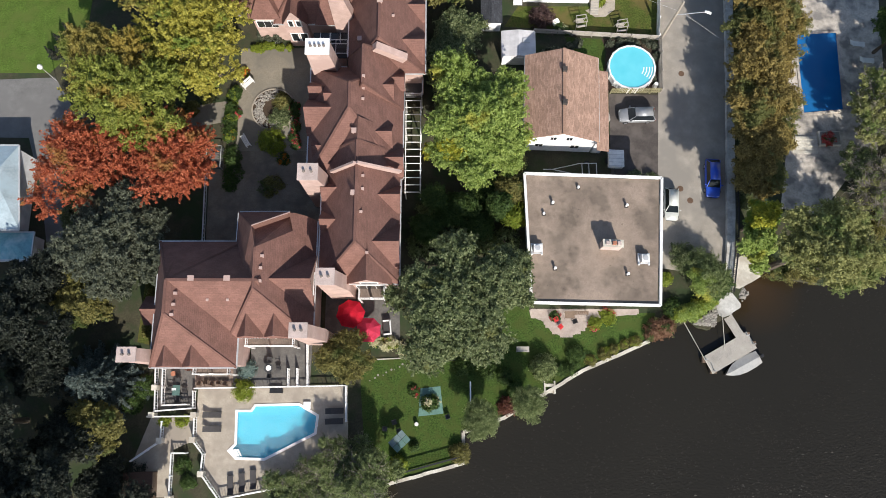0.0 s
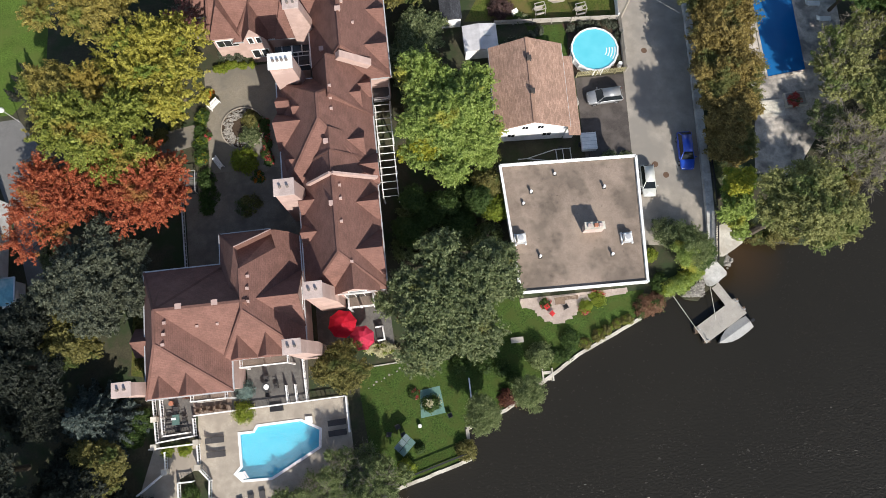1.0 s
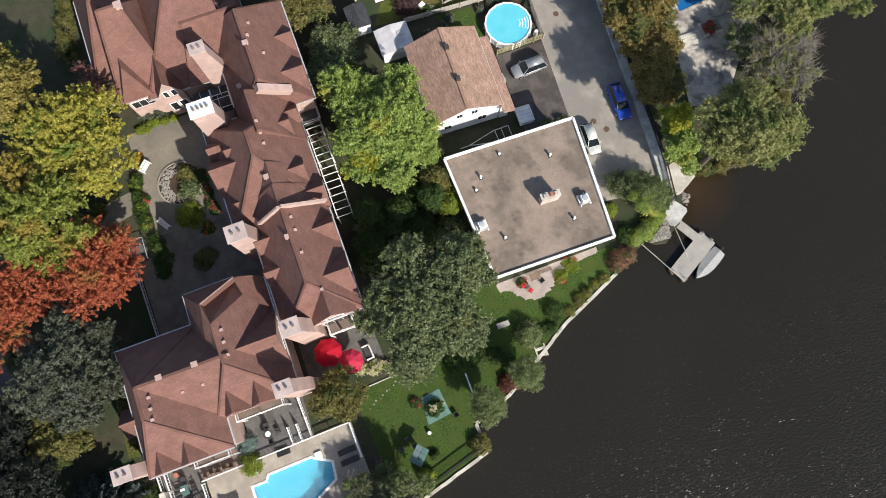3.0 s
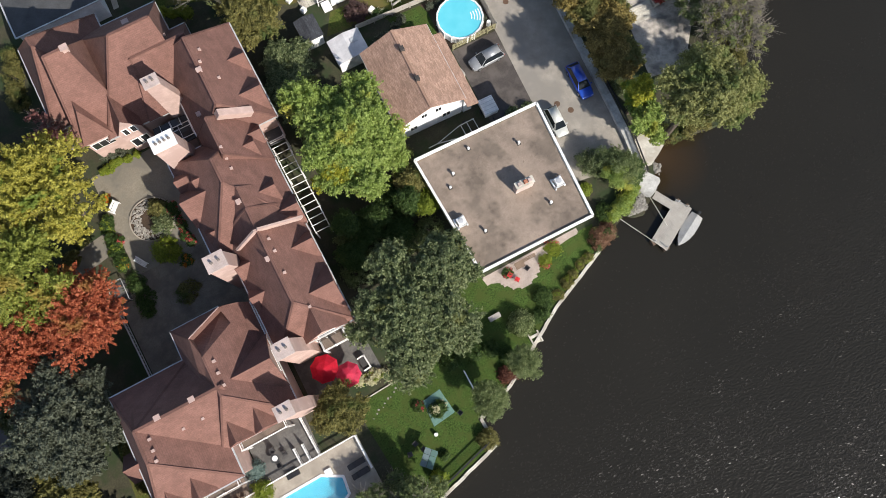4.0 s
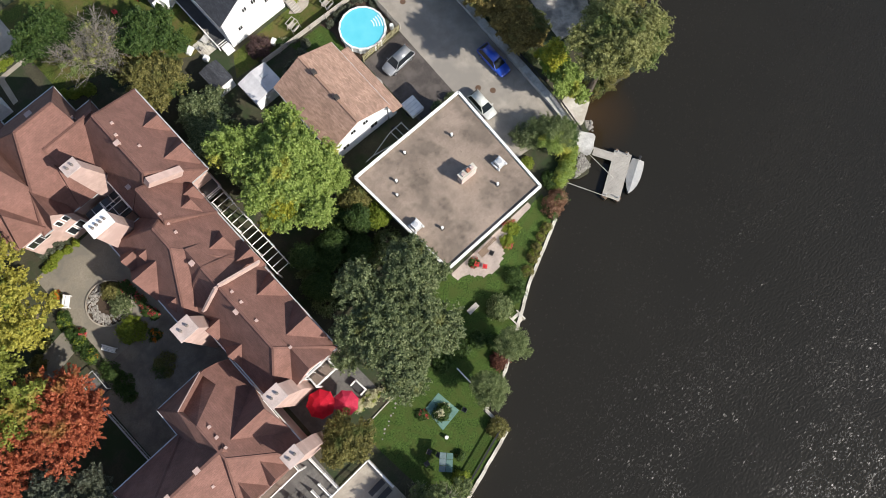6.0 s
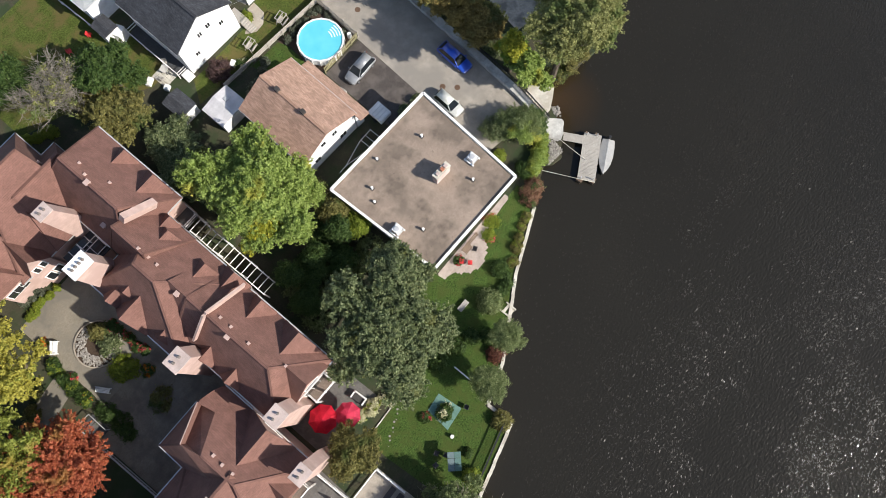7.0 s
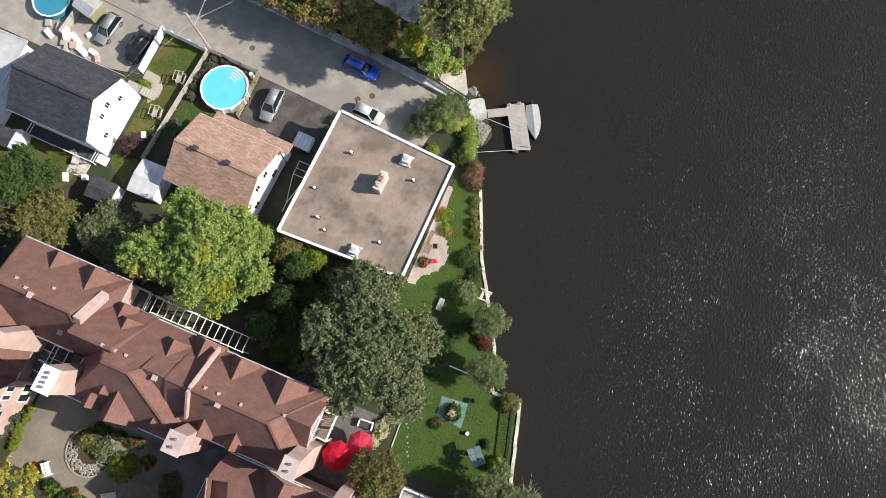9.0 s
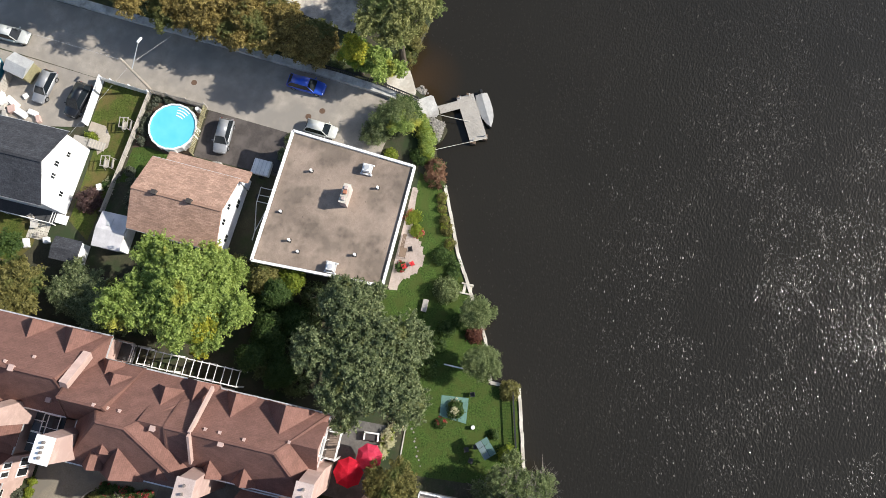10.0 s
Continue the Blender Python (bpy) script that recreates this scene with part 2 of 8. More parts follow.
M["aluminium"] = mat("boat_aluminium", (0.36, 0.35, 0.33), (0.45, 0.44, 0.42), 1, 0.45, 0.3, 0.1, 4, (0.42, 0.4, 0.37), 0.8)


def paint(name, c, coat=0.6):
    m = mat(name, c, tuple(min(1, v * 1.06) for v in c), 1, 0.35, 0.15)
    m.node_tree.nodes["Principled BSDF"].inputs["Coat Weight"].default_value = coat
    return m


def glass(name, c):
    m = mat(name, c, c, 1, 0.06, 0.0, 0, 4, None, 0.3, 0, 0.4)
    return m


M["blue_paint"] = paint("blue_car_paint", (0.02, 0.075, 0.46))
M["silver_paint"] = paint("silver_car_paint", (0.25, 0.255, 0.265))
M["white_paint_car"] = paint("white_car_paint", (0.52, 0.53, 0.5))
M["black_paint"] = paint("black_car_paint", (0.012, 0.013, 0.016))
M["window"] = glass("window_glass", (0.02, 0.023, 0.026))
M["window_tint"] = glass("car_glass", (0.012, 0.016, 0.02))
M["skylight"] = glass("skylight_glass", (0.05, 0.055, 0.06))


def water_mat(name, a, b, rough, wave, strength, dist, shore=None):
    m = bpy.data.materials.new(name)
    m.use_nodes = True
    n, l = m.node_tree.nodes, m.node_tree.links
    p = n["Principled BSDF"]
    p.inputs["Roughness"].default_value, p.inputs["IOR"].default_value = rough, 1.33
    g = n.new("ShaderNodeNewGeometry")
    mp = n.new("ShaderNodeMapping")
    mp.inputs["Rotation"].default_value[2] = radians(6)
    mp.inputs["Scale"].default_value = (0.6, 1.0, 1.0)
    l.new(g.outputs["Position"], mp.inputs[0])
    t = n.new("ShaderNodeTexNoise")
    t.inputs["Scale"].default_value, t.inputs["Detail"].default_value, t.inputs["Roughness"].default_value = wave, 1.2, 0.5
    l.new(mp.outputs[0], t.inputs["Vector"])
    big = n.new("ShaderNodeTexNoise")
    big.inputs["Scale"].default_value, big.inputs["Detail"].default_value = 0.06 if shore else 0.5, 3.0
    l.new(g.outputs["Position"], big.inputs["Vector"])
    bp = n.new("ShaderNodeBump")
    bp.inputs["Strength"].default_value, bp.inputs["Distance"].default_value = strength, dist
    l.new(t.outputs["Fac"], bp.inputs["Height"])
    if shore:
        # the water is calm in the lee of the bank and livelier further out, in patches of wind
        dt = n.new("ShaderNodeVectorMath")
        dt.operation = "DOT_PRODUCT"
        dt.inputs[1].default_value = (0.22, -0.98, 0.0)
        l.new(g.outputs["Position"], dt.inputs[0])
        lee = n.new("ShaderNodeMapRange")
        l.new(dt.outputs["Value"], lee.inputs[0])
        lee.inputs[1].default_value, lee.inputs[2].default_value, lee.inputs[3].default_value, lee.inputs[4].default_value = 5.0, 30.0, 0.12, 0.72
        far = n.new("ShaderNodeMapRange")
        l.new(dt.outputs["Value"], far.inputs[0])
        far.inputs[1].default_value, far.inputs[2].default_value, far.inputs[3].default_value, far.inputs[4].default_value = 30.0, 56.0, 1.0, 0.6
        cut = n.new("ShaderNodeMath")
        cut.operation = "MULTIPLY"
        l.new(lee.outputs[0], cut.inputs[0])
        l.new(far.outputs[0], cut.inputs[1])
        gust = n.new("ShaderNodeMapRange")
        l.new(big.outputs["Fac"], gust.inputs[0])
        gust.inputs[1].default_value, gust.inputs[2].default_value, gust.inputs[3].default_value, gust.inputs[4].default_value = 0.35, 0.65, 0.55, 1.0
        mu = n.new("ShaderNodeMath")
        mu.operation = "MULTIPLY"
        l.new(cut.outputs[0], mu.inputs[0])
        l.new(gust.outputs[0], mu.inputs[1])
        l.new(mu.outputs[0], bp.inputs["Strength"])
    l.new(bp.outputs[0], p.inputs["Normal"])
    x = n.new("ShaderNodeMix")
    x.data_type = "RGBA"
    l.new(big.outputs["Fac"], x.inputs[0])
    x.inputs[6].default_value, x.inputs[7].default_value = (*a, 1), (*b, 1)
    col = x.outputs[2]
    if shore:
        # silt that hangs in the shallows by the landing
        d = n.new("ShaderNodeVectorMath")
        d.operation = "DISTANCE"
        l.new(g.outputs["Position"], d.inputs[0])
        d.inputs[1].default_value = (*shore[0], -0.9)
        r = n.new("ShaderNodeMapRange")
        l.new(d.outputs["Value"], r.inputs[0])
        r.inputs[1].default_value, r.inputs[2].default_value = shore[1], shore[2]
        y = n.new("ShaderNodeMix")
        y.data_type = "RGBA"
        l.new(r.outputs[0], y.inputs[0])
        y.inputs[6].default_value = (*shore[3], 1)
        l.new(col, y.inputs[7])
        col = y.outputs[2]
    l.new(col, p.inputs["Base Color"])
    return m


M["river"] = water_mat("river_water", (0.0146, 0.0129, 0.0094), (0.0202, 0.0178, 0.013), 0.06, 4.2, 0.5, 0.15, ((36.6, 12.2), 0.5, 5.6, (0.036, 0.022, 0.01)))
M["ripple"] = mat("river_ripple", (0.013, 0.0105, 0.0066), (0.018, 0.0146, 0.0092), 1, 0.3, 0, 0, 4, None, 0.3, 0, 0.3)
M["pool_water"] = water_mat("pool_water", (0.035, 0.45, 0.61), (0.085, 0.54, 0.69), 0.05, 1.2, 0.25, 0.05)
M["pool_water_pale"] = water_mat("pool_water_pale", (0.08, 0.46, 0.56), (0.17, 0.58, 0.66), 0.05, 1.2, 0.25, 0.05)
M["clear_water"] = mat("clear_water", (0.5, 0.8, 0.88), (0.55, 0.84, 0.9), 1, 0.04)
M["clear_water"].node_tree.nodes["Principled BSDF"].inputs["Alpha"].default_value = 0.1
M["pool_water_mid"] = water_mat("pool_water_mid", (0.035, 0.2, 0.27), (0.05, 0.25, 0.32), 0.06, 1.2, 0.15, 0.03)
M["pool_water_blue"] = water_mat("pool_cover_water", (0.01, 0.1, 0.28), (0.015, 0.13, 0.34), 0.1, 1.2, 0.15, 0.03)


# ---- mesh helpers ----
def ob_from(name, bm, material, parent=None, label=""):
    me = bpy.data.meshes.new(name)
    bm.to_mesh(me)
    bm.free()
    me.materials.append(material)
    ob = new(name, me)
    if parent:
        ob.parent = parent
    return tagged(ob, label)


def part(name, bm, material, parent, label=""):
    return ob_from(name, bm, material, parent, label)


def root(name, x, y, z=0.0, turn=0.0):
    e = new(name)
    e.empty_display_size = 0.3
    e.matrix_world = pose(x, y, z, 0, 0, turn)
    return e


def again(ob, m, parent=None):
    """One more object on ob's mesh, at the local pose m under the same parent."""
    o = ob.copy()
    scene.collection.objects.link(o)
    o.parent = parent or ob.parent
    o.matrix_basis = m
    return o


def box(bm, x0, x1, y0, y1, z0, z1, bevel=0.0):
    v = [bm.verts.new((x, y, z)) for z in (z0, z1) for x, y in ((x0, y0), (x1, y0), (x1, y1), (x0, y1))]
    for f in ((3, 2, 1, 0), (4, 5, 6, 7), (0, 1, 5, 4), (1, 2, 6, 5), (2, 3, 7, 6), (3, 0, 4, 7)):
        bm.faces.new([v[i] for i in f])
    if bevel:
        vs = set(v)
        bmesh.ops.bevel(bm, geom=[e for e in bm.edges if e.verts[0] in vs and e.verts[1] in vs], offset=bevel, segments=1, affect="EDGES")
    return bm


def smooth(ob):
    ob.data.polygons.foreach_set("use_smooth", [True] * len(ob.data.polygons))
    return ob


def boxed(*a, **k):
    return box(bmesh.new(), *a, **k)


def prism(bm, pts, z0, z1):
    """A polygon (anticlockwise) extruded from z0 to z1."""
    a = [bm.verts.new((x, y, z0)) for x, y in pts]
    b = [bm.verts.new((x, y, z1)) for x, y in pts]
    k = len(pts)
    bm.faces.new(b)
    bm.faces.new(a[::-1])
    for i in range(k):
        bm.faces.new((a[i], a[(i + 1) % k], b[(i + 1) % k], b[i]))
    return bm


def tube(bm, p, q, r0, r1=None, n=8):
    """A tapered round bar from p to q."""
    p, q = Vector(p), Vector(q)
    r1 = r0 if r1 is None else r1
    d = (q - p).normalized()
    u = d.orthogonal().normalized()
    w = d.cross(u)
    rings = []
    for c, r in ((p, r0), (q, r1)):
        rings.append([bm.verts.new(c + (u * math.cos(t) + w * math.sin(t)) * r) for t in (2 * math.pi * i / n for i in range(n))])
    for i in range(n):
        bm.faces.new((rings[0][i], rings[0][(i + 1) % n], rings[1][(i + 1) % n], rings[1][i]))
    bm.faces.new(rings[0][::-1])
    bm.faces.new(rings[1])
    return bm


def disc(bm, x, y, z0, z1, r, n=24, r1=None):
    return tube(bm, (x, y, z0), (x, y, z1), r, r if r1 is None else r1, n)


def bar(bm, p, q, w, h):
    """A square-cut bar w wide and h high from p to q."""
    p, q = Vector(p), Vector(q)
    d = (q - p).normalized()
    s = d.cross(Vector((0, 0, 1)))
    s = (s.normalized() if s.length > 1e-4 else Vector((1, 0, 0))) * w / 2
    u = s.cross(d).normalized() * h / 2
    v = [bm.verts.new(c + a * s + b * u) for c in (p, q) for a, b in ((-1, -1), (1, -1), (1, 1), (-1, 1))]
    for f in ((3, 2, 1, 0), (4, 5, 6, 7), (0, 1, 5, 4), (1, 2, 6, 5), (2, 3, 7, 6), (3, 0, 4, 7)):
        bm.faces.new([v[i] for i in f])
    return bm


def uv_slopes(bm):
    """UVs in metres: along the level line of each face, and up its slope."""
    uv = bm.loops.layers.uv.verify()
    for f in bm.faces:
        f.normal_update()
        n_ = f.normal
        level = Vector((-n_.y, n_.x, 0))
        level = level.normalized() if level.length > 1e-4 else Vector((1, 0, 0))
        up = n_.cross(level)
        for lp in f.loops:
            lp[uv].uv = (lp.vert.co.dot(level), lp.vert.co.dot(up))


def cloud(name, verts, faces, material, parent=None, smooth=False):
    me = bpy.data.meshes.new(name)
    verts, faces = np.asarray(verts, np.float32), np.asarray(faces, np.int32)
    me.vertices.add(len(verts))
    me.vertices.foreach_set("co", verts.ravel())
    k = faces.shape[1]
    me.loops.add(faces.size)
    me.loops.foreach_set("vertex_index", faces.ravel())
    me.polygons.add(len(faces))
    me.polygons.foreach_set("loop_start", np.arange(0, faces.size, k, dtype=np.int32))
    me.update(calc_edges=True)
    me.materials.append(material)
    ob = new(name, me)
    if parent:
        ob.parent = parent
    return ob


def leaves(c, nrm, size, rng_):
    """Pointed leaf blades round the points c, roughly facing nrm: three corners each, the tip drooping."""
    k = len(c)
    nrm = nrm + rng_.normal(0, 0.6, (k, 3))
    nrm /= np.linalg.norm(nrm, axis=1)[:, None] + 1e-6
    a = np.cross(nrm, rng_.normal(0, 1, (k, 3)))
    a /= np.linalg.norm(a, axis=1)[:, None] + 1e-6
    b = np.cross(nrm, a)
    s = size * rng_.uniform(0.6, 1.35, (k, 1))
    v = np.stack([c - a * s * 0.55 - b * s * 0.42, c - a * s * 0.55 + b * s * 0.42, c + a * s * 0.8 - nrm * s * 0.12], 1).reshape(-1, 3)
    return v, np.arange(3 * k).reshape(k, 3)


def sticks(a, b, r0, r1):
    """Thin three-sided twigs from the points a to the points b."""
    d = b - a
    d /= np.linalg.norm(d, axis=1)[:, None] + 1e-6
    u = np.cross(d, np.array((0.31, 0.22, 0.93)))
    u /= np.linalg.norm(u, axis=1)[:, None] + 1e-6
    w = np.cross(d, u)
    v = []
    for p, r in ((a, r0), (b, r1)):
        for t in (0.0, 2.094, 4.189):
            v.append(p + (u * math.cos(t) + w * math.sin(t)) * r)
    v = np.stack(v, 1).reshape(-1, 3)
    i = np.arange(len(a))[:, None] * 6
    f = np.concatenate([i + np.array([[0, 1, 4, 3]]), i + np.array([[1, 2, 5, 4]]), i + np.array([[2, 0, 3, 5]])])
    return v, f


def tree(name, x, y, h, r, material, label, seed, n=9000, leaf=0.34, low=0.3, lobes=20, squash=1.0, category="tree", group="", ry=None, z=0.0, bare=False, uneven=0.2, spray=1.0, wide=0.3, twigs=0.0, lobe=(0.17, 0.34), rough=0.12):
    """A tapered trunk with limbs that reach into lobes; each lobe is a fan of leafy sprays that taper to their tips."""
    g = np.random.default_rng(seed)
    n, leaf = int(n * 4.2), leaf * 0.56
    ry = ry or r
    e = root(name, x, y, z)
    base, ch = h * low, h * (1 - low)
    bm = bmesh.new()
    tr = (0.035 * h * 0.6 + 0.05) * (0.5 if twigs > 0.6 else 1.0)
    tube(bm, (0, 0, -0.15), (0, 0, base * 0.5), tr * 1.25, tr, 8)
    tube(bm, (0, 0, base * 0.5), (0.1, 0.05, h * 0.75), tr, tr * 0.35, 7)
    p2, p3, p5 = g.uniform(0, 6.28, 3)
    cs = []
    for i in range(lobes):
        t = (i + 0.5) / lobes
        ang = i * 2.39996 + g.uniform(-0.4, 0.4)
        out = 1 + uneven * (0.5 * math.sin(2 * ang + p2) + 0.6 * math.sin(3 * ang + p3) + 0.5 * math.sin(5 * ang + p5))
        rad = math.sqrt(t) * g.uniform(0.55, 0.9)
        top = base + ch * (0.3 + 0.5 * math.sqrt(max(0, 1 - rad ** 2)) * squash) + g.uniform(-rough, rough * 0.6) * h
        cs.append((math.cos(ang) * rad * r * out, math.sin(ang) * rad * ry * out, top, g.uniform(*lobe) * min(r, ry)))
    for cx, cy, cz, lr in cs:
        k = Vector((0.05, 0.03, base + (cz - base) * 0.25))
        m_ = Vector((cx * 0.5, cy * 0.5, base + (cz - base) * 0.62))
        tube(bm, k, m_, tr * 0.42, tr * 0.26, 5)
        tube(bm, m_, (cx, cy, cz), tr * 0.26, tr * 0.08, 5)
    part("trunk", bm, M["twig"] if bare or twigs else M["bark"], e)
    vol = np.array([c[3] ** 2 for c in cs])
    per = (vol / vol.sum() * n).astype(int)
    V, F, off, TA, TB = [], [], 0, [], []
    for (cx, cy, cz, lr), k in zip(cs, per):
        ns = max(10, int(k / 48))
        o = np.array((cx / r, cy / ry, 0.25))
        d = g.normal(0, 1, (ns, 3))
        d[:, 2] = np.abs(d[:, 2]) * 0.8 - 0.2
        d /= np.linalg.norm(d, axis=1)[:, None]
        d += o * 0.55
        d /= np.linalg.norm(d, axis=1)[:, None]
        a = np.array((cx, cy, cz)) + d * lr * 0.4 + g.normal(0, 0.12, (ns, 3))
        b = a + d * (lr * g.uniform(0.35, 1.0, (ns, 1)) + 0.35 * spray) * np.array((1, 1, 0.85))
        dead = g.random(ns) < (1.0 if bare else twigs)
        if dead.any():
            c0 = np.array((cx, cy, cz)) * np.ones((int(dead.sum()), 1))
            TA.append(c0)
            TB.append(b[dead])
            for s in range(9):
                q = a[dead] + (b[dead] - a[dead]) * g.uniform(0.1, 0.9, (len(c0), 1))
                TA.append(q)
                TB.append(q + d[dead] * 0.5 + g.normal(0, 0.45, q.shape))
        live = np.nonzero(~dead)[0]
        if not len(live):
            continue
        pick = live[g.integers(0, len(live), int(k * (1 - (0 if bare else twigs * 0.9))))]
        m = len(pick)
        u = g.random((m, 1)) ** 0.75
        side = g.normal(0, 1, (m, 3)) * np.array((1, 1, 0.6))
        pts = a[pick] + (b[pick] - a[pick]) * u + side * wide * (1.0 - 0.7 * u)
        nr = d[pick] * 0.35 + side * 0.25 + np.array((0, 0, 0.75))
        v, f = leaves(pts, nr, leaf, g)
        V.append(v)
        F.append(f + off)
        off += len(v)
    if TA:
        v, f = sticks(np.concatenate(TA), np.concatenate(TB), 0.022, 0.008)
        tagged(cloud("bare_twig", v, f, M["twig"], e), kind="stuff")
    if V:
        cloud("crown", np.concatenate(V), np.concatenate(F), material, e)
    return tagged(e, label, category, group)


def conifer(name, x, y, h, r, material, label, seed, n=9000, group=""):
    """A spruce: rings of drooping branches, each a flat needled fan, round one straight trunk."""
    g = np.random.default_rng(seed)
    e = root(name, x, y)
    bm = bmesh.new()
    tube(bm, (0, 0, -0.15), (0, 0, h), 0.22, 0.03, 8)
    part("trunk", bm, M["bark"], e)
    A, B = [], []
    rings = 15
    for i in range(rings):
        t = i / (rings - 1)
        k = int(17 - 9 * t)
        for j in range(k):
            ang = (j + g.uniform(-0.3, 0.3)) / k * 6.283 + i * 1.1
            ln = r * (1 - t * 0.93) * g.uniform(0.72, 1.12)
            z0 = h * (0.12 + 0.86 * t)
            A.append((0, 0, z0))
            B.append((math.cos(ang) * ln, math.sin(ang) * ln, z0 - ln * g.uniform(0.12, 0.3)))
    A, B = np.array(A), np.array(B)
    ln = np.linalg.norm(B - A, axis=1)
    n = int(n * 1.6)
    pick = g.choice(len(A), n * 2, p=ln / ln.sum())
    u = g.random((n * 2, 1)) ** 0.7
    d = (B - A)[pick] / ln[pick][:, None]
    s = np.stack([-d[:, 1], d[:, 0], np.zeros(len(d))], 1)
    w = 0.16 * ln[pick][:, None] * (1.08 - u) * g.uniform(-1, 1, (n * 2, 1))
    pts = A[pick] + (B - A)[pick] * np.maximum(0, u - np.abs(w) * 0.1) + s * w + g.normal(0, 0.05, (n * 2, 3))
    v, f = leaves(pts, np.array((0, 0, 1.0)) + d * 0.2, 0.19, g)
    cloud("crown", v, f, material, e)
    v, f = sticks(A, A + (B - A) * 0.8, 0.05, 0.02)
    tagged(cloud("branch", v, f, M["bark"], e), kind="stuff")
    return tagged(e, label, "tree", group)


def shrub(name, x, y, r, h, material, label, seed, n=1200, leaf=0.2, ry=None, category="shrub", group="", z=0.0, flowers=None):
    """A low mound of leaves on a few stems; flowers: a material for the blossom on top."""
    g = np.random.default_rng(seed)
    ry = ry or r
    e = root(name, x, y, z)
    bm = bmesh.new()
    for i in range(5):
        a = i * 1.257
        tube(bm, (0, 0, -0.05), (math.cos(a) * r * 0.5, math.sin(a) * ry * 0.5, h * 0.6), 0.03, 0.015, 5)
    part("stems", bm, M["bark"], e)
    def shell(k, lo, size):
        nb = max(5, int(k / 30))
        d = g.normal(0, 1, (nb, 3))
        d[:, 2] = np.abs(d[:, 2])
        d /= np.linalg.norm(d, axis=1)[:, None]
        d *= g.uniform(lo, 1.0, (nb, 1))
        c = d * np.array((r, ry, h))
        pk = g.integers(0, nb, k)
        pts = c[pk] + g.normal(0, 0.16, (k, 3)) * min(1.0, r)
        pts[:, 2] = np.maximum(pts[:, 2], 0.04)
        return leaves(pts, d[pk] + np.array((0, 0, 0.5)), size, g)
    cloud("foliage", *shell(int(n * 1.8), 0.6, leaf * 0.78), material, e)
    if flowers:
        cloud("blossom", *shell(max(60, n // 4), 0.9, leaf * 0.8), flowers, e)
    return tagged(e, label, category, group)


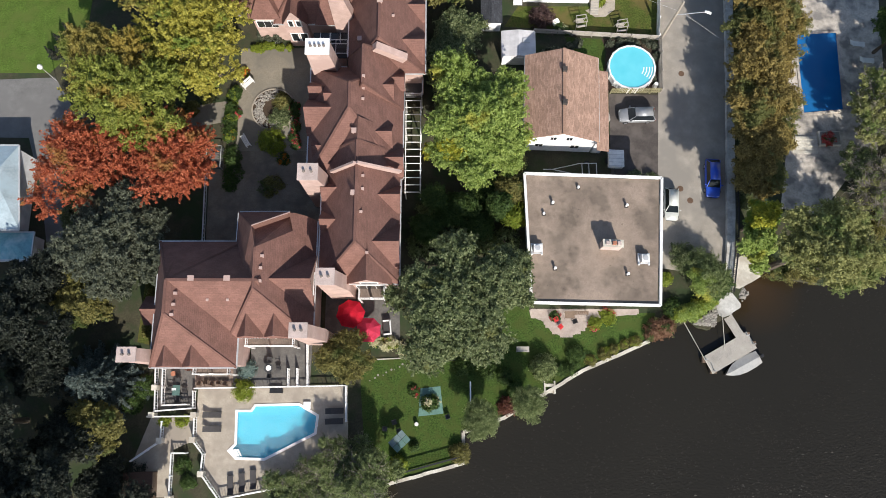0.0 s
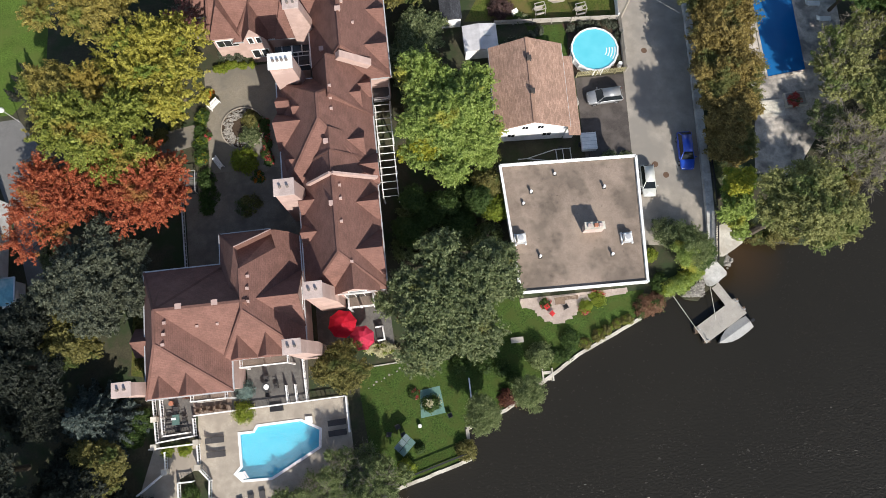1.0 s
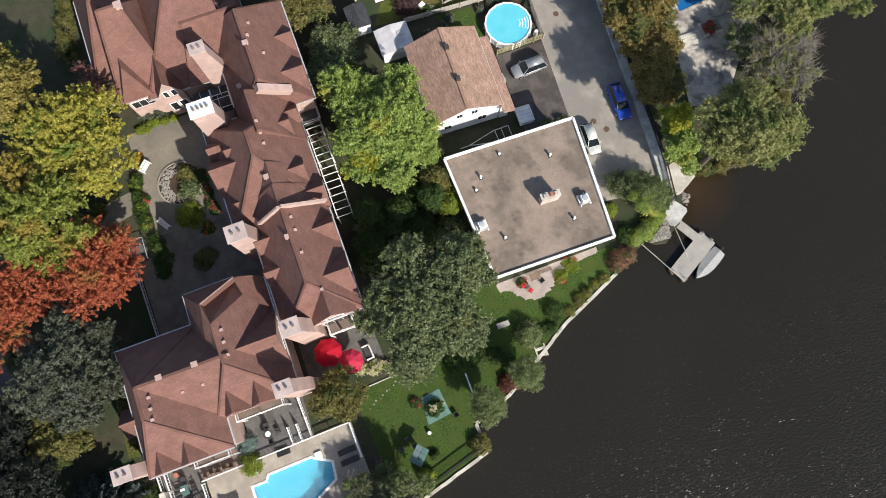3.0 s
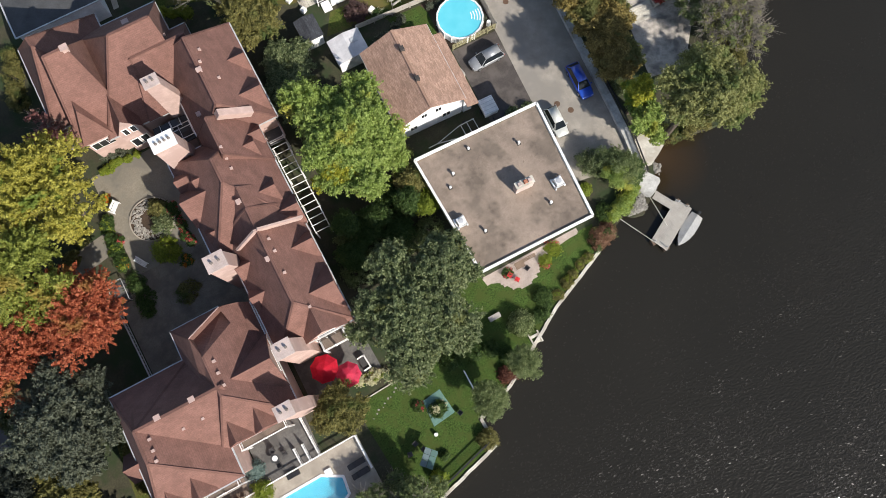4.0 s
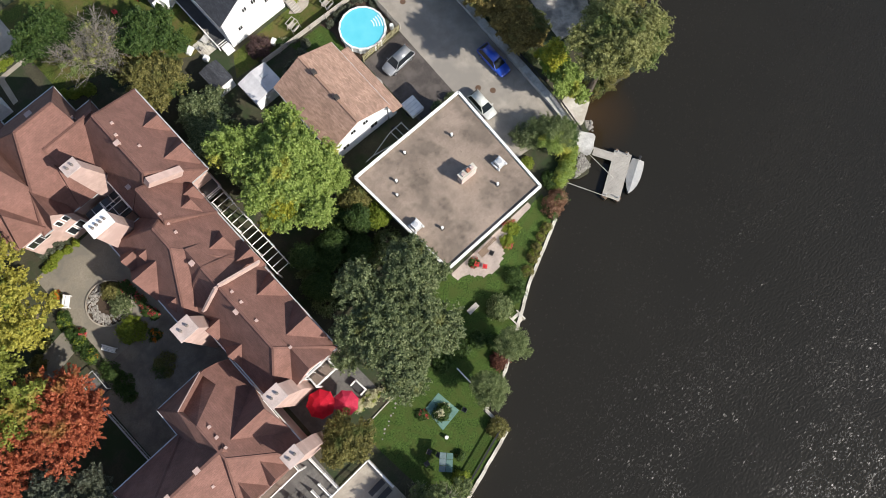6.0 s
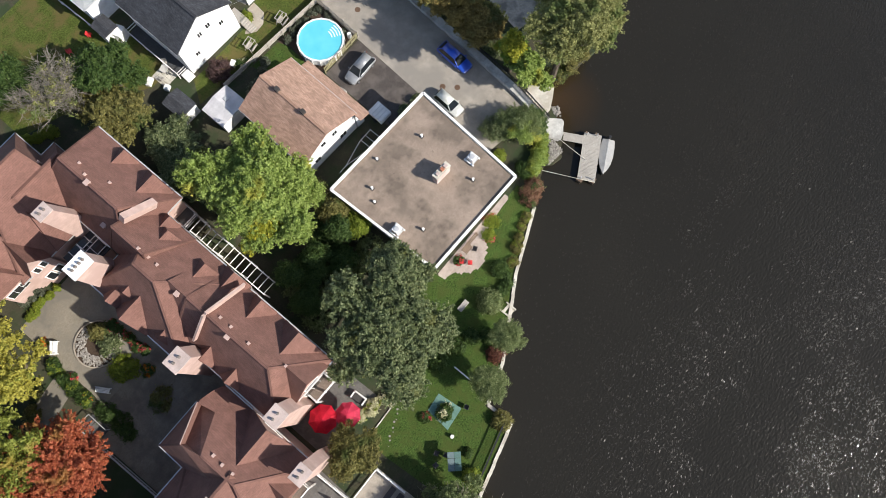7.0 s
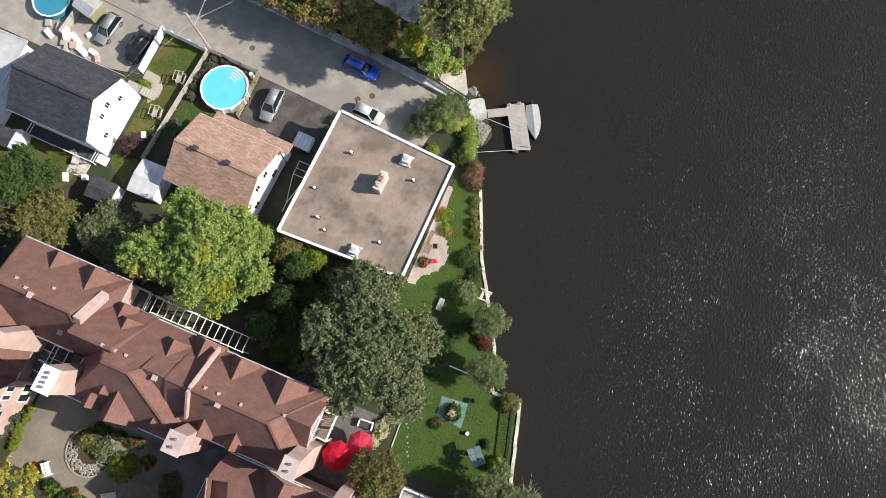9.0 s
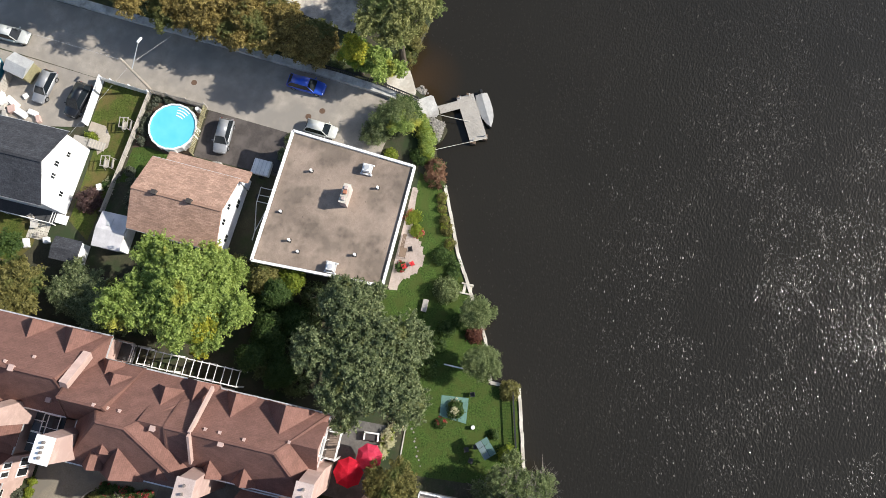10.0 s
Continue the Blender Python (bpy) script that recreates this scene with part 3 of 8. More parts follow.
# foliage colours
L = {
    "yellow": leaf_mat("maple_yellow", (0.2, 0.192, 0.032), (0.38, 0.345, 0.06), (0.54, 0.49, 0.11), (0.17, 0.22, 0.04), 0.3, 0.56),
    "yellowgreen": leaf_mat("maple_yellow_green", (0.115, 0.145, 0.026), (0.235, 0.262, 0.05), (0.37, 0.39, 0.09), (0.34, 0.26, 0.06), 0.2, 0.52),
    "red": leaf_mat("maple_red", (0.24, 0.058, 0.03), (0.42, 0.115, 0.055), (0.56, 0.19, 0.095), (0.36, 0.18, 0.06), 0.35, 0.57),
    "dark": leaf_mat("linden_dark", (0.062, 0.085, 0.036), (0.14, 0.172, 0.075), (0.28, 0.315, 0.16), (0.14, 0.15, 0.05), 0.4, 0.62),
    "greydark": leaf_mat("elm_grey_green", (0.05, 0.057, 0.037), (0.105, 0.116, 0.078), (0.18, 0.195, 0.138)),
    "green": leaf_mat("ash_green", (0.125, 0.18, 0.036), (0.24, 0.32, 0.075), (0.38, 0.46, 0.135), (0.44, 0.43, 0.085), 0.22, 0.6),
    "olive": leaf_mat("olive_autumn", (0.09, 0.088, 0.026), (0.17, 0.158, 0.05), (0.26, 0.235, 0.08), (0.09, 0.12, 0.036), 0.3, 0.55),
    "rust": leaf_mat("rust_autumn", (0.12, 0.092, 0.03), (0.235, 0.18, 0.058), (0.37, 0.29, 0.096), (0.14, 0.15, 0.05), 0.3, 0.53),
    # near-black: the wood's deep shade is part of this leaf colour; cypresses share it
    "deep": leaf_mat("dark_shaded_leaves", (0.016, 0.02, 0.015), (0.03, 0.036, 0.027), (0.052, 0.06, 0.044)),
    "spruce": leaf_mat("spruce_blue", (0.05, 0.07, 0.062), (0.092, 0.12, 0.108), (0.16, 0.19, 0.17)),
    "shrub": leaf_mat("shrub_green", (0.030, 0.060, 0.014), (0.060, 0.102, 0.026), (0.102, 0.150, 0.042)),
    "willow": leaf_mat("willow_grey_green", (0.075, 0.1, 0.036), (0.16, 0.2, 0.076), (0.28, 0.325, 0.145)),
    "teal": leaf_mat("spruce_teal", (0.10, 0.15, 0.135), (0.16, 0.225, 0.205), (0.24, 0.31, 0.28)),
    "plum": leaf_mat("shrub_plum", (0.05, 0.03, 0.03), (0.09, 0.055, 0.05), (0.15, 0.09, 0.08)),
    "tawny": leaf_mat("maple_tawny", (0.16, 0.135, 0.036), (0.3, 0.25, 0.066), (0.44, 0.365, 0.105), (0.17, 0.2, 0.045), 0.25, 0.55),
    "oak": leaf_mat("oak_olive", (0.135, 0.145, 0.05), (0.255, 0.262, 0.095), (0.385, 0.385, 0.155), (0.15, 0.19, 0.06), 0.3, 0.53),
    "bright": leaf_mat("shrub_lime", (0.12, 0.17, 0.02), (0.19, 0.24, 0.03), (0.27, 0.30, 0.045)),
    "gold": leaf_mat("crown_gold_green", (0.17, 0.2, 0.022), (0.3, 0.31, 0.034), (0.46, 0.42, 0.05), (0.14, 0.22, 0.03), 0.35, 0.52),
    "russet": leaf_mat("shrub_russet", (0.12, 0.062, 0.036), (0.21, 0.11, 0.066), (0.3, 0.175, 0.11)),
    "rose": leaf_mat("tree_rose", (0.17, 0.07, 0.062), (0.29, 0.13, 0.115), (0.4, 0.21, 0.19)),
    "burgundy": leaf_mat("shrub_burgundy", (0.07, 0.028, 0.02), (0.14, 0.055, 0.038), (0.22, 0.1, 0.065)),
    "orange": leaf_mat("blossom_orange", (0.35, 0.10, 0.01), (0.5, 0.16, 0.015), (0.6, 0.25, 0.03)),
    "cream": leaf_mat("blossom_cream", (0.4, 0.38, 0.22), (0.55, 0.52, 0.33), (0.66, 0.62, 0.42)),
    "pinkred": leaf_mat("blossom_red", (0.3, 0.03, 0.03), (0.45, 0.06, 0.06), (0.55, 0.2, 0.18)),
}
# ---- land and water ----
SHORE = [(-1500, -420), (-60, -26), (-30, -17), (-14, -11.6), (-5.2, -9.1), (2.7, -7.0), (2.6, -3.8), (7.0, -2.3), (9.8, -0.7), (15.9, 2.8),
         (23.6, 6.1), (26.7, 7.7), (28.5, 8.4), (29.3, 7.7), (30.5, 7.4), (31.2, 8.1), (32.8, 8.9), (33.9, 10.3), (34.2, 11.5), (35.4, 13.4), (37.0, 14.6), (39.5, 13.4), (44.0, 12.6), (49.0, 15.8),
         (53.0, 20.8), (56.4, 26.2), (65.0, 31.0), (120, 60), (1500, 500), (1500, 1500), (-1500, 1500)]
k = len(SHORE)
PIT = [(-23.0, -0.7), (-23.0, -6.8), (-13.1, -6.8), (-13.1, -0.7)]
flat, _, tris, *_ = delaunay_2d_cdt([Vector(p) for p in SHORE + PIT], [(i, (i + 1) % k) for i in range(k)] + [(k, k + 1), (k + 1, k + 2), (k + 2, k + 3), (k + 3, k)], [list(range(k))], 1, 1e-5)
bm = bmesh.new()
top = [bm.verts.new((*p, 0.0)) for p in flat]
low = [bm.verts.new((*p, -3.0)) for p in SHORE]
for t in tris:
    c = sum((flat[i] for i in t), Vector((0, 0))) / 3
    if not (-23.0 < c.x < -13.1 and -6.8 < c.y < -0.7):
        bm.faces.new([top[i] for i in t])
for i in range(k):
    bm.faces.new((low[i], low[(i + 1) % k], top[(i + 1) % k], top[i]))
ground = tagged(ob_from("ground", bm, M["soil"]), "dark earth and leaf litter of the river bank", "ground", kind="structure")
river = tagged(ob_from("water", boxed(-2500, 2500, -2500, 1500, -1.6, -0.9), M["river"]), "dark brown river water with small ripples", "river", kind="structure")


# scattered wavelets: short low crests, lined up across the wind, whose sunward side is steep enough to flash
g = np.random.default_rng(5)
N = 165000
px, py = g.uniform(-28, 72, N), g.uniform(-72, 30, N)
off = px * 0.42 - py * 0.9 - 5.0                      # how far out on the river
keep = (off > 0.5) & (px * 0.49 - py * 0.87 > 3.5) & ~((px > 26) & (px < 40) & (py > 0)) & (py < 14) & (g.random(N) < np.clip(off / 24, 0.06, 1.0))
px, py, off = px[keep], py[keep], off[keep]
band = np.array([noise.noise((x * 0.05, y * 0.09, 3.0)) + 0.7 * noise.noise((x * 0.22, y * 0.35, 7.0)) + 0.4 * noise.noise((x * 0.8, y * 1.2, 5.0)) for x, y in zip(px, py)])
keep = band + g.normal(0, 0.3, len(px)) > 0.02
px, py, off = px[keep], py[keep], off[keep]
N = len(px)
az = g.normal(-1.35, 0.55, N) + np.where(g.random(N) < 0.25, math.pi, 0.0)
tilt = np.clip(np.where(g.random(N) < 0.85, g.uniform(0.02, 0.48, N), g.rayleigh(0.14, N)) * np.clip(off / 14, 0.6, 1.0), 0.02, 0.55)
ln, wd = g.uniform(0.04, 0.19, N), g.uniform(0.03, 0.066, N)
fx, fy = np.cos(az), np.sin(az)
sx, sy = -fy, fx
zz = -0.9 + 0.004
h = wd * np.tan(tilt)
V = np.stack([np.stack([px + fx * wd - sx * ln * 0.7, py + fy * wd - sy * ln * 0.7, np.full(N, zz)], 1),
              np.stack([px + fx * wd + sx * ln * 0.7, py + fy * wd + sy * ln * 0.7, np.full(N, zz)], 1),
              np.stack([px + sx * ln, py + sy * ln, zz + h], 1), np.stack([px - sx * ln, py - sy * ln, zz + h], 1),
              np.stack([px - fx * wd * 2, py - fy * wd * 2, np.full(N, zz)], 1)], 1).reshape(-1, 3)
i0 = np.arange(N)[:, None] * 5
F = np.concatenate([i0 + np.array([[0, 1, 2]]), i0 + np.array([[0, 2, 3]]), i0 + np.array([[3, 2, 4]])])
rip = cloud("ripple", V, F, M["ripple"])
tagged(rip, "small ripples on the dark river water", "ripples", kind="stuff")


def slab(outer, hole, top, thick):
    """A flat slab with an opening cut through it."""
    k, n_ = len(outer), len(outer) + len(hole)
    ring = [(i, (i + 1) % k) for i in range(k)] + [(i, i + 1 if i + 1 < n_ else k) for i in range(k, n_)]
    flat_, _, tris_, *_ = delaunay_2d_cdt([Vector(p) for p in outer + hole], ring, [], 2, 1e-5)
    bm = bmesh.new()
    up = [bm.verts.new((*p, top)) for p in flat_]
    down = [bm.verts.new((*p, top - thick)) for p in outer + hole]
    for t in tris_:
        c = sum((flat_[i] for i in t), Vector((0, 0))) / len(t)
        if inside(c, outer) and not inside(c, hole):
            bm.faces.new([up[i] for i in t])
    for i, j in ring:
        bm.faces.new((down[i], down[j], up[j], up[i]))
    bmesh.ops.recalc_face_normals(bm, faces=bm.faces[:])
    return bm


def inside(c, poly):
    odd = False
    for (ax, ay), (bx, by) in zip(poly, poly[1:] + poly[:1]):
        if (ay > c[1]) != (by > c[1]) and c[0] < (bx - ax) * (c[1] - ay) / (by - ay) + ax:
            odd = not odd
    return odd


def sheet(name, pts, top, material, label, category, thick=0.12):
    return tagged(ob_from(name, prism(bmesh.new(), pts, top - thick, top), material), label, category, kind="structure")


road = sheet("road", [(24.9, 18.0), (24.6, 14.6), (28.6, 14.0), (31.0, 13.2), (32.4, 11.6), (33.1, 16.8), (33.9, 26.4), (34.8, 37.3), (35.6, 48.8), (36.3, 58.0), (45.0, 160.0), (37.0, 160.0), (28.4, 59.0), (27.5, 49.5), (26.6, 36.0), (25.9, 26.0)], 0.02, M["asphalt"], "worn grey asphalt lane that ends at the river", "road")
drive = sheet("driveway", [(20.3, 25.6), (25.85, 25.3), (26.55, 35.9), (20.6, 36.0)], 0.024, M["asphalt_dark"], "dark asphalt driveway beside the white house", "driveway")
parking = sheet("parking_apron", [(21.2, 49.9), (27.5, 49.9), (28.3, 59.0), (29.5, 75.0), (20.5, 75.0), (19.6, 58.0)], 0.024, M["asphalt"], "worn asphalt parking area", "driveway")
yard = sheet("courtyard", [(-24.4, 41.9), (-24.2, 30), (-24.6, 28.6), (-13, 28.6), (-13, 42.0)], 0.02, M["paving"], "grey-brown paved courtyard between the townhouses", "courtyard")
yard_low = sheet("lower_courtyard", [(-24.6, 28.6), (-27.2, 26.5), (-27.0, 16.5), (-13, 12.0), (-13, 28.6)], 0.02, M["paving_shaded"], "paved lower end of the courtyard, darkened for shade", "courtyard")
entry = sheet("footpath", [(-24.3, 35.2), (-24.3, 32.6), (-30.2, 31.4), (-30.6, 34.2)], 0.024, M["paving"], "paved footpath under the maples", "footpath")
lane = sheet("side_lane", [(-75, 36.8), (-75, 30.5), (-49, 30.2), (-46.8, 24), (-44.6, 14), (-43, 14), (-43.6, 33.2), (-46.8, 38.0)], 0.02, M["asphalt_grey"], "grey paved lane with tree shade", "lane")
POOL = [(-22.2, -1.5), (-20.6, -1.5), (-20.2, -0.9), (-15.4, -0.8), (-13.3, -2.0), (-13.5, -3.9), (-18.9, -6.6), (-22.0, -6.5), (-22.8, -5.7), (-22.1, -5.0)]
DECK = [(-26.6, 0.9), (-26.5, -4.6), (-25.4, -6.0), (-25.4, -8.0), (-23.4, -10.6), (-9.8, -8.4), (-10.1, 1.1)]
deck = tagged(ob_from("pool_deck", slab(DECK, POOL, 0.08, 0.12), M["concrete"]), "beige concrete pool deck", "deck", kind="structure")
terrace = sheet("terrace_floor", [(-31.0, 3.6), (-30.8, -1.3), (-26.8, -1.2), (-26.8, 0.95), (-14.3, 1.15), (-14.2, 6.2), (-21, 6.2), (-21, 3.6)], 0.16, M["terrace_stone"], "grey paved terrace below the balconies", "terrace")
walk_low = sheet("garden_walk", [(-31.5, -2.2), (-33.0, -6.6), (-33.4, -10.5), (-28.6, -10.5), (-28.8, -5.6), (-26.6, -4.6), (-26.7, -2.2)], 0.02, M["concrete"], "beige concrete garden walk", "footpath")
lawn_river = sheet("lawn", [(-8.7, 1.2), (-7.9, -8.3), (-5.2, -8.8), (2.4, -6.8), (2.3, -3.6), (6.9, -2.0), (9.7, -0.4), (15.8, 3.1), (23.4, 6.5), (24.5, 9.3), (10.2, 9.2), (10.0, 11.4), (6.6, 11.2), (6.2, 4.2), (3.6, 3.8), (-4.6, 4.1), (-8.0, 4.3), (-8.8, 3.6)], 0.014, M["lawn"], "mown green lawn along the river wall", "lawn")
lawn_pool = sheet("lawn", [(18.8, 38.0), (20.2, 38.2), (20.4, 43.3), (15.6, 43.6), (16.4, 39.6)], 0.014, M["lawn"], "green grass round the raised pool", "lawn")
pool_bed = sheet("planting_bed", [(19.6, 36.4), (26.55, 36.35), (27.1, 43.0), (20.0, 43.4), (20.6, 41.6)], 0.02, M["mulch"], "dark mulch bed round the raised pool", "planting bed")
lawn_grey = sheet("lawn", [(8.0, 45.0), (27.2, 43.6), (27.4, 49.2), (21.0, 49.3), (19.2, 47.8), (9.8, 47.8)], 0.014, M["lawn_dry"], "mown lawn with garden swings beside the charcoal-roofed house", "lawn")
house_path = sheet("footpath", [(18.2, 47.2), (19.4, 46.3), (20.7, 46.4), (21.9, 47.4), (22.1, 49.3), (20.9, 49.3), (20.6, 47.9), (19.6, 48.0)], 0.024, M["concrete"], "pale curved path from the porch to the lane", "footpath")
lawn_back = sheet("lawn", [(-8.5, 72.0), (-8.6, 58.5), (-3.2, 56.6), (6.0, 51.0), (9.6, 51.0), (9.6, 58.6), (7.4, 72.0)], 0.014, M["lawn_dry"], "back garden grass behind the houses", "lawn")
lawn_west = sheet("lawn", [(-75, 60), (-75, 38.5), (-47.5, 38.6), (-43.6, 43.0), (-43.0, 60)], 0.014, M["lawn_lush"], "mown green lawn by the lane", "lawn")
lawn_side = sheet("lawn", [(-33.4, 15.2), (-33.8, 6.0), (-30.4, 5.2), (-30.2, 15.5)], 0.014, M["lawn_dry"], "narrow strip of grass beside the building", "lawn")
parasol_terrace = sheet("parasol_terrace", [(-12.9, 6.5), (-8.4, 6.9), (-4.4, 6.3), (-4.6, 11.5), (-12.9, 11.5)], 0.018, M["terrace_stone"], "grey paved terrace under the red parasols", "terrace")
garden_terrace = sheet("garden_terrace", [(-13.75, 67.4), (-8.2, 66.9), (-8.0, 73.0), (-13.75, 73.0)], 0.04, M["concrete"], "beige terrace behind the back garden", "terrace")
garden_path = sheet("garden_path", [(-13.6, 60.8), (-12.9, 60.8), (-12.4, 64.3), (-4.0, 64.5), (-4.0, 65.0), (-13.1, 64.9)], 0.03, M["concrete"], "narrow beige garden path", "path")
patio = sheet("patio_base", [(10.2, 9.6), (10.3, 8.9), (11.8, 8.3), (12.6, 7.2), (13.8, 6.6), (15.2, 6.8), (16.2, 7.6), (17.4, 8.6), (22.6, 9.2), (22.6, 9.7)], 0.022, M["concrete"], "pale mortar bed under the patio pavers", "patio")
pool_patio = sheet("pool_patio", [(41.6, 60), (41.9, 31.0), (40.0, 21.6), (45.6, 20.6), (46.2, 22.8), (48.4, 25.4), (50.2, 28.4), (52.4, 28.9), (52.6, 31.0), (54.0, 32.0), (56.0, 60)], 0.03, M["poolstone"], "pale stone patio round the rectangular pool", "patio")
landing = sheet("landing", [(31.3, 10.6), (31.7, 9.0), (32.2, 8.8), (33.0, 9.1), (33.5, 9.5), (34.2, 9.9), (34.3, 10.3), (33.9, 10.9), (33.4, 11.6), (32.7, 11.5), (32.0, 11.0)], 0.03, M["lane_concrete"], "pale stone landing at the shore", "landing", 1.2)
ramp = sheet("boat_ramp", [(33.2, 12.2), (34.3, 12.1), (35.7, 12.8), (36.9, 13.5), (36.7, 14.4), (35.2, 16.0), (33.9, 15.6)], 0.05, M["cap"], "pale concrete slab at the shore", "ramp", 1.2)

# river wall: a cap of pale stones along the bank
wall = tagged(root("seawall", 0, 0), "low river wall with a pale stone cap", "river wall", kind="structure")
run = [(-14, -11.6), (-5.2, -9.1), (2.7, -7.0), (2.6, -3.8), (7.0, -2.3), (9.8, -0.7), (15.9, 2.8), (23.6, 6.1)]
for (ax, ay), (bx, by) in zip(run, run[1:]):
    ln = math.hypot(bx - ax, by - ay)
    k = max(1, round(ln / 1.1))
    for i in range(k):
        u0, u1 = i / k, (i + 1) / k - 0.012 / ln
        j = random.uniform(-0.04, 0.04)
        p, q = (ax + (bx - ax) * u0, ay + (by - ay) * u0 + j), (ax + (bx - ax) * u1, ay + (by - ay) * u1 + j)
        part("cap_stone", bar(bmesh.new(), (*p, -0.42), (*q, -0.42), 0.36, 1.15 + random.uniform(-0.05, 0.05)), M["cap"], wall)


# ---- roofs and buildings ----
def hip(bm, x0, x1, y0, y1, ra, rb, ze, zr):
    """A roof over a rectangle, eaves at ze, with its ridge from ra to rb at zr; where the ridge reaches an edge there is a gable."""
    c = [bm.verts.new((x, y, ze)) for x, y in ((x0, y0), (x1, y0), (x1, y1), (x0, y1))]
    a, b = bm.verts.new((*ra, zr)), bm.verts.new((*rb, zr))
    if abs(ra[0] - rb[0]) < abs(ra[1] - rb[1]):      # ridge runs north, a at the south end
        faces = [(c[0], c[1], a), (c[1], c[2], b, a), (c[2], c[3], b), (c[3], c[0], a, b)]
    else:                                            # ridge runs east, a at the west end
        faces = [(c[0], c[1], b, a), (c[1], c[2], b), (c[2], c[3], a, b), (c[3], c[0], a)]
    for f in faces:
        bm.faces.new(f)
    bm.faces.new(c[::-1])
    return bm


def roof_part(bm, parent, material, name="roof", label=""):
    uv_slopes(bm)
    return part(name, bm, material, parent, label)


def edge_trim(parent, pts, z, w=0.16, h=0.14, name="gutter", closed=True):
    pp = pts + [pts[0]] if closed else pts
    for p, q in zip(pp, pp[1:]):
        part(name, bar(bmesh.new(), (*p, z), (*q, z), w, h), M["gutter"], parent)


def wing(parent, x0, x1, y0, y1, ra, rb, ze, zr, roof, walls, inset=0.35):
    part("wall", boxed(x0 + inset, x1 - inset, y0 + inset, y1 - inset, 0, ze + 0.05), walls, parent)
    roof_part(hip(bmesh.new(), x0, x1, y0, y1, ra, rb, ze, zr), parent, roof)
    edge_trim(parent, [(x0, y0), (x1, y0), (x1, y1), (x0, y1)], ze - 0.02)
    part("ridge_cap", bar(bmesh.new(), (*ra, zr + 0.01), (*rb, zr + 0.01), 0.26, 0.07), roof, parent)
    if abs(ra[0] - rb[0]) < abs(ra[1] - rb[1]):
        hips = ((ra, (x0, y0)), (ra, (x1, y0)), (rb, (x0, y1)), (rb, (x1, y1)))
    else:
        hips = ((ra, (x0, y0)), (rb, (x1, y0)), (ra, (x0, y1)), (rb, (x1, y1)))
    for r_, c_ in hips:
        part("hip_cap", bar(bmesh.new(), (*r_, zr + 0.01), (*c_, ze + 0.01), 0.22, 0.06), roof, parent)


def facets(parent, corners, faces, material, name="roof", label=""):
    """A roof of flat facets over named corners."""
    bm = bmesh.new()
    v = {k: bm.verts.new(corners[k]) for k in dict.fromkeys(" ".join(faces).split())}
    for f in faces:
        bm.faces.new([v[k] for k in f.split()])
    return roof_part(bm, parent, material, name, label)


def dormer(parent, x, y, facing, width, z0, zr, depth, roof, walls, window=True):
    """A gabled dormer whose front stands at (x, y) and faces s, n, e or w; it runs back into the roof."""
    ang = {"s": 0, "e": 90, "n": 180, "w": 270}[facing]
    m = pose(x, y, 0, 0, 0, ang)
    w = width / 2
    bm = bmesh.new()
    o = 0.22
    v = [bm.verts.new(p) for p in ((-w - o, -o, z0), (w + o, -o, z0), (0, -o, zr), (-w - o, depth, z0), (w + o, depth, z0), (0, depth, zr))]
    t = [bm.verts.new(q.co + Vector((0, 0, -0.16))) for q in v]
    for f in ((0, 2, 5, 3), (2, 1, 4, 5)):
        bm.faces.new([v[i] for i in f])
    for f in ((3, 5, 2, 0), (5, 4, 1, 2)):
        bm.faces.new([t[i] for i in f])
    for i, j in ((0, 2), (2, 1), (1, 4), (3, 0)):
        bm.faces.new((v[j], v[i], t[i], t[j]))
    bm.transform(m)
    roof_part(bm, parent, roof, "dormer_roof")
    bm = bmesh.new()
    a = [bm.verts.new(p) for p in ((-w, 0, z0 - 1.2), (w, 0, z0 - 1.2), (w, 0, z0 - 0.1), (0, 0, zr - 0.18), (-w, 0, z0 - 0.1))]
    b = [bm.verts.new(q.co + Vector((0, depth, 0))) for q in a]
    bm.faces.new(a)
    bm.faces.new(b[::-1])
    for i in range(5):
        j = (i + 1) % 5
        bm.faces.new((a[j], a[i], b[i], b[j]))
    bm.transform(m)
    part("dormer_wall", bm, walls, parent)
    if window:
        bm = boxed(-w * 0.45, w * 0.45, -0.06, 0.02, z0 - 0.9, z0 - 0.05)
        bm.transform(m)
        fr = part("window", bm, M["white"], parent, "white-framed window")
        bm = boxed(-w * 0.38, w * 0.38, -0.075, -0.05, z0 - 0.82, z0 - 0.12)
        bm.transform(m)
        part("pane", bm, M["window"], fr)


def window_on(parent, x, y, z, w, h, facing, bars=1, frame_m="white"):
    """A framed window standing 5 cm proud of a wall, with its panes split by bars."""
    m = pose(x, y, z, 0, 0, {"s": 0, "e": 90, "n": 180, "w": 270}[facing])
    bm = boxed(-w / 2 - 0.1, w / 2 + 0.1, -0.05, 0.05, -h / 2 - 0.1, h / 2 + 0.1)
    bm.transform(m)
    f = part("window", bm, M[frame_m], parent, "white-framed window")
    pw = w / (bars + 1)
    for i in range(bars + 1):
        bm = boxed(-w / 2 + i * pw + 0.03, -w / 2 + (i + 1) * pw - 0.03, -0.065, -0.045, -h / 2, h / 2)
        bm.transform(m)
        part("pane", bm, M["window"], f)


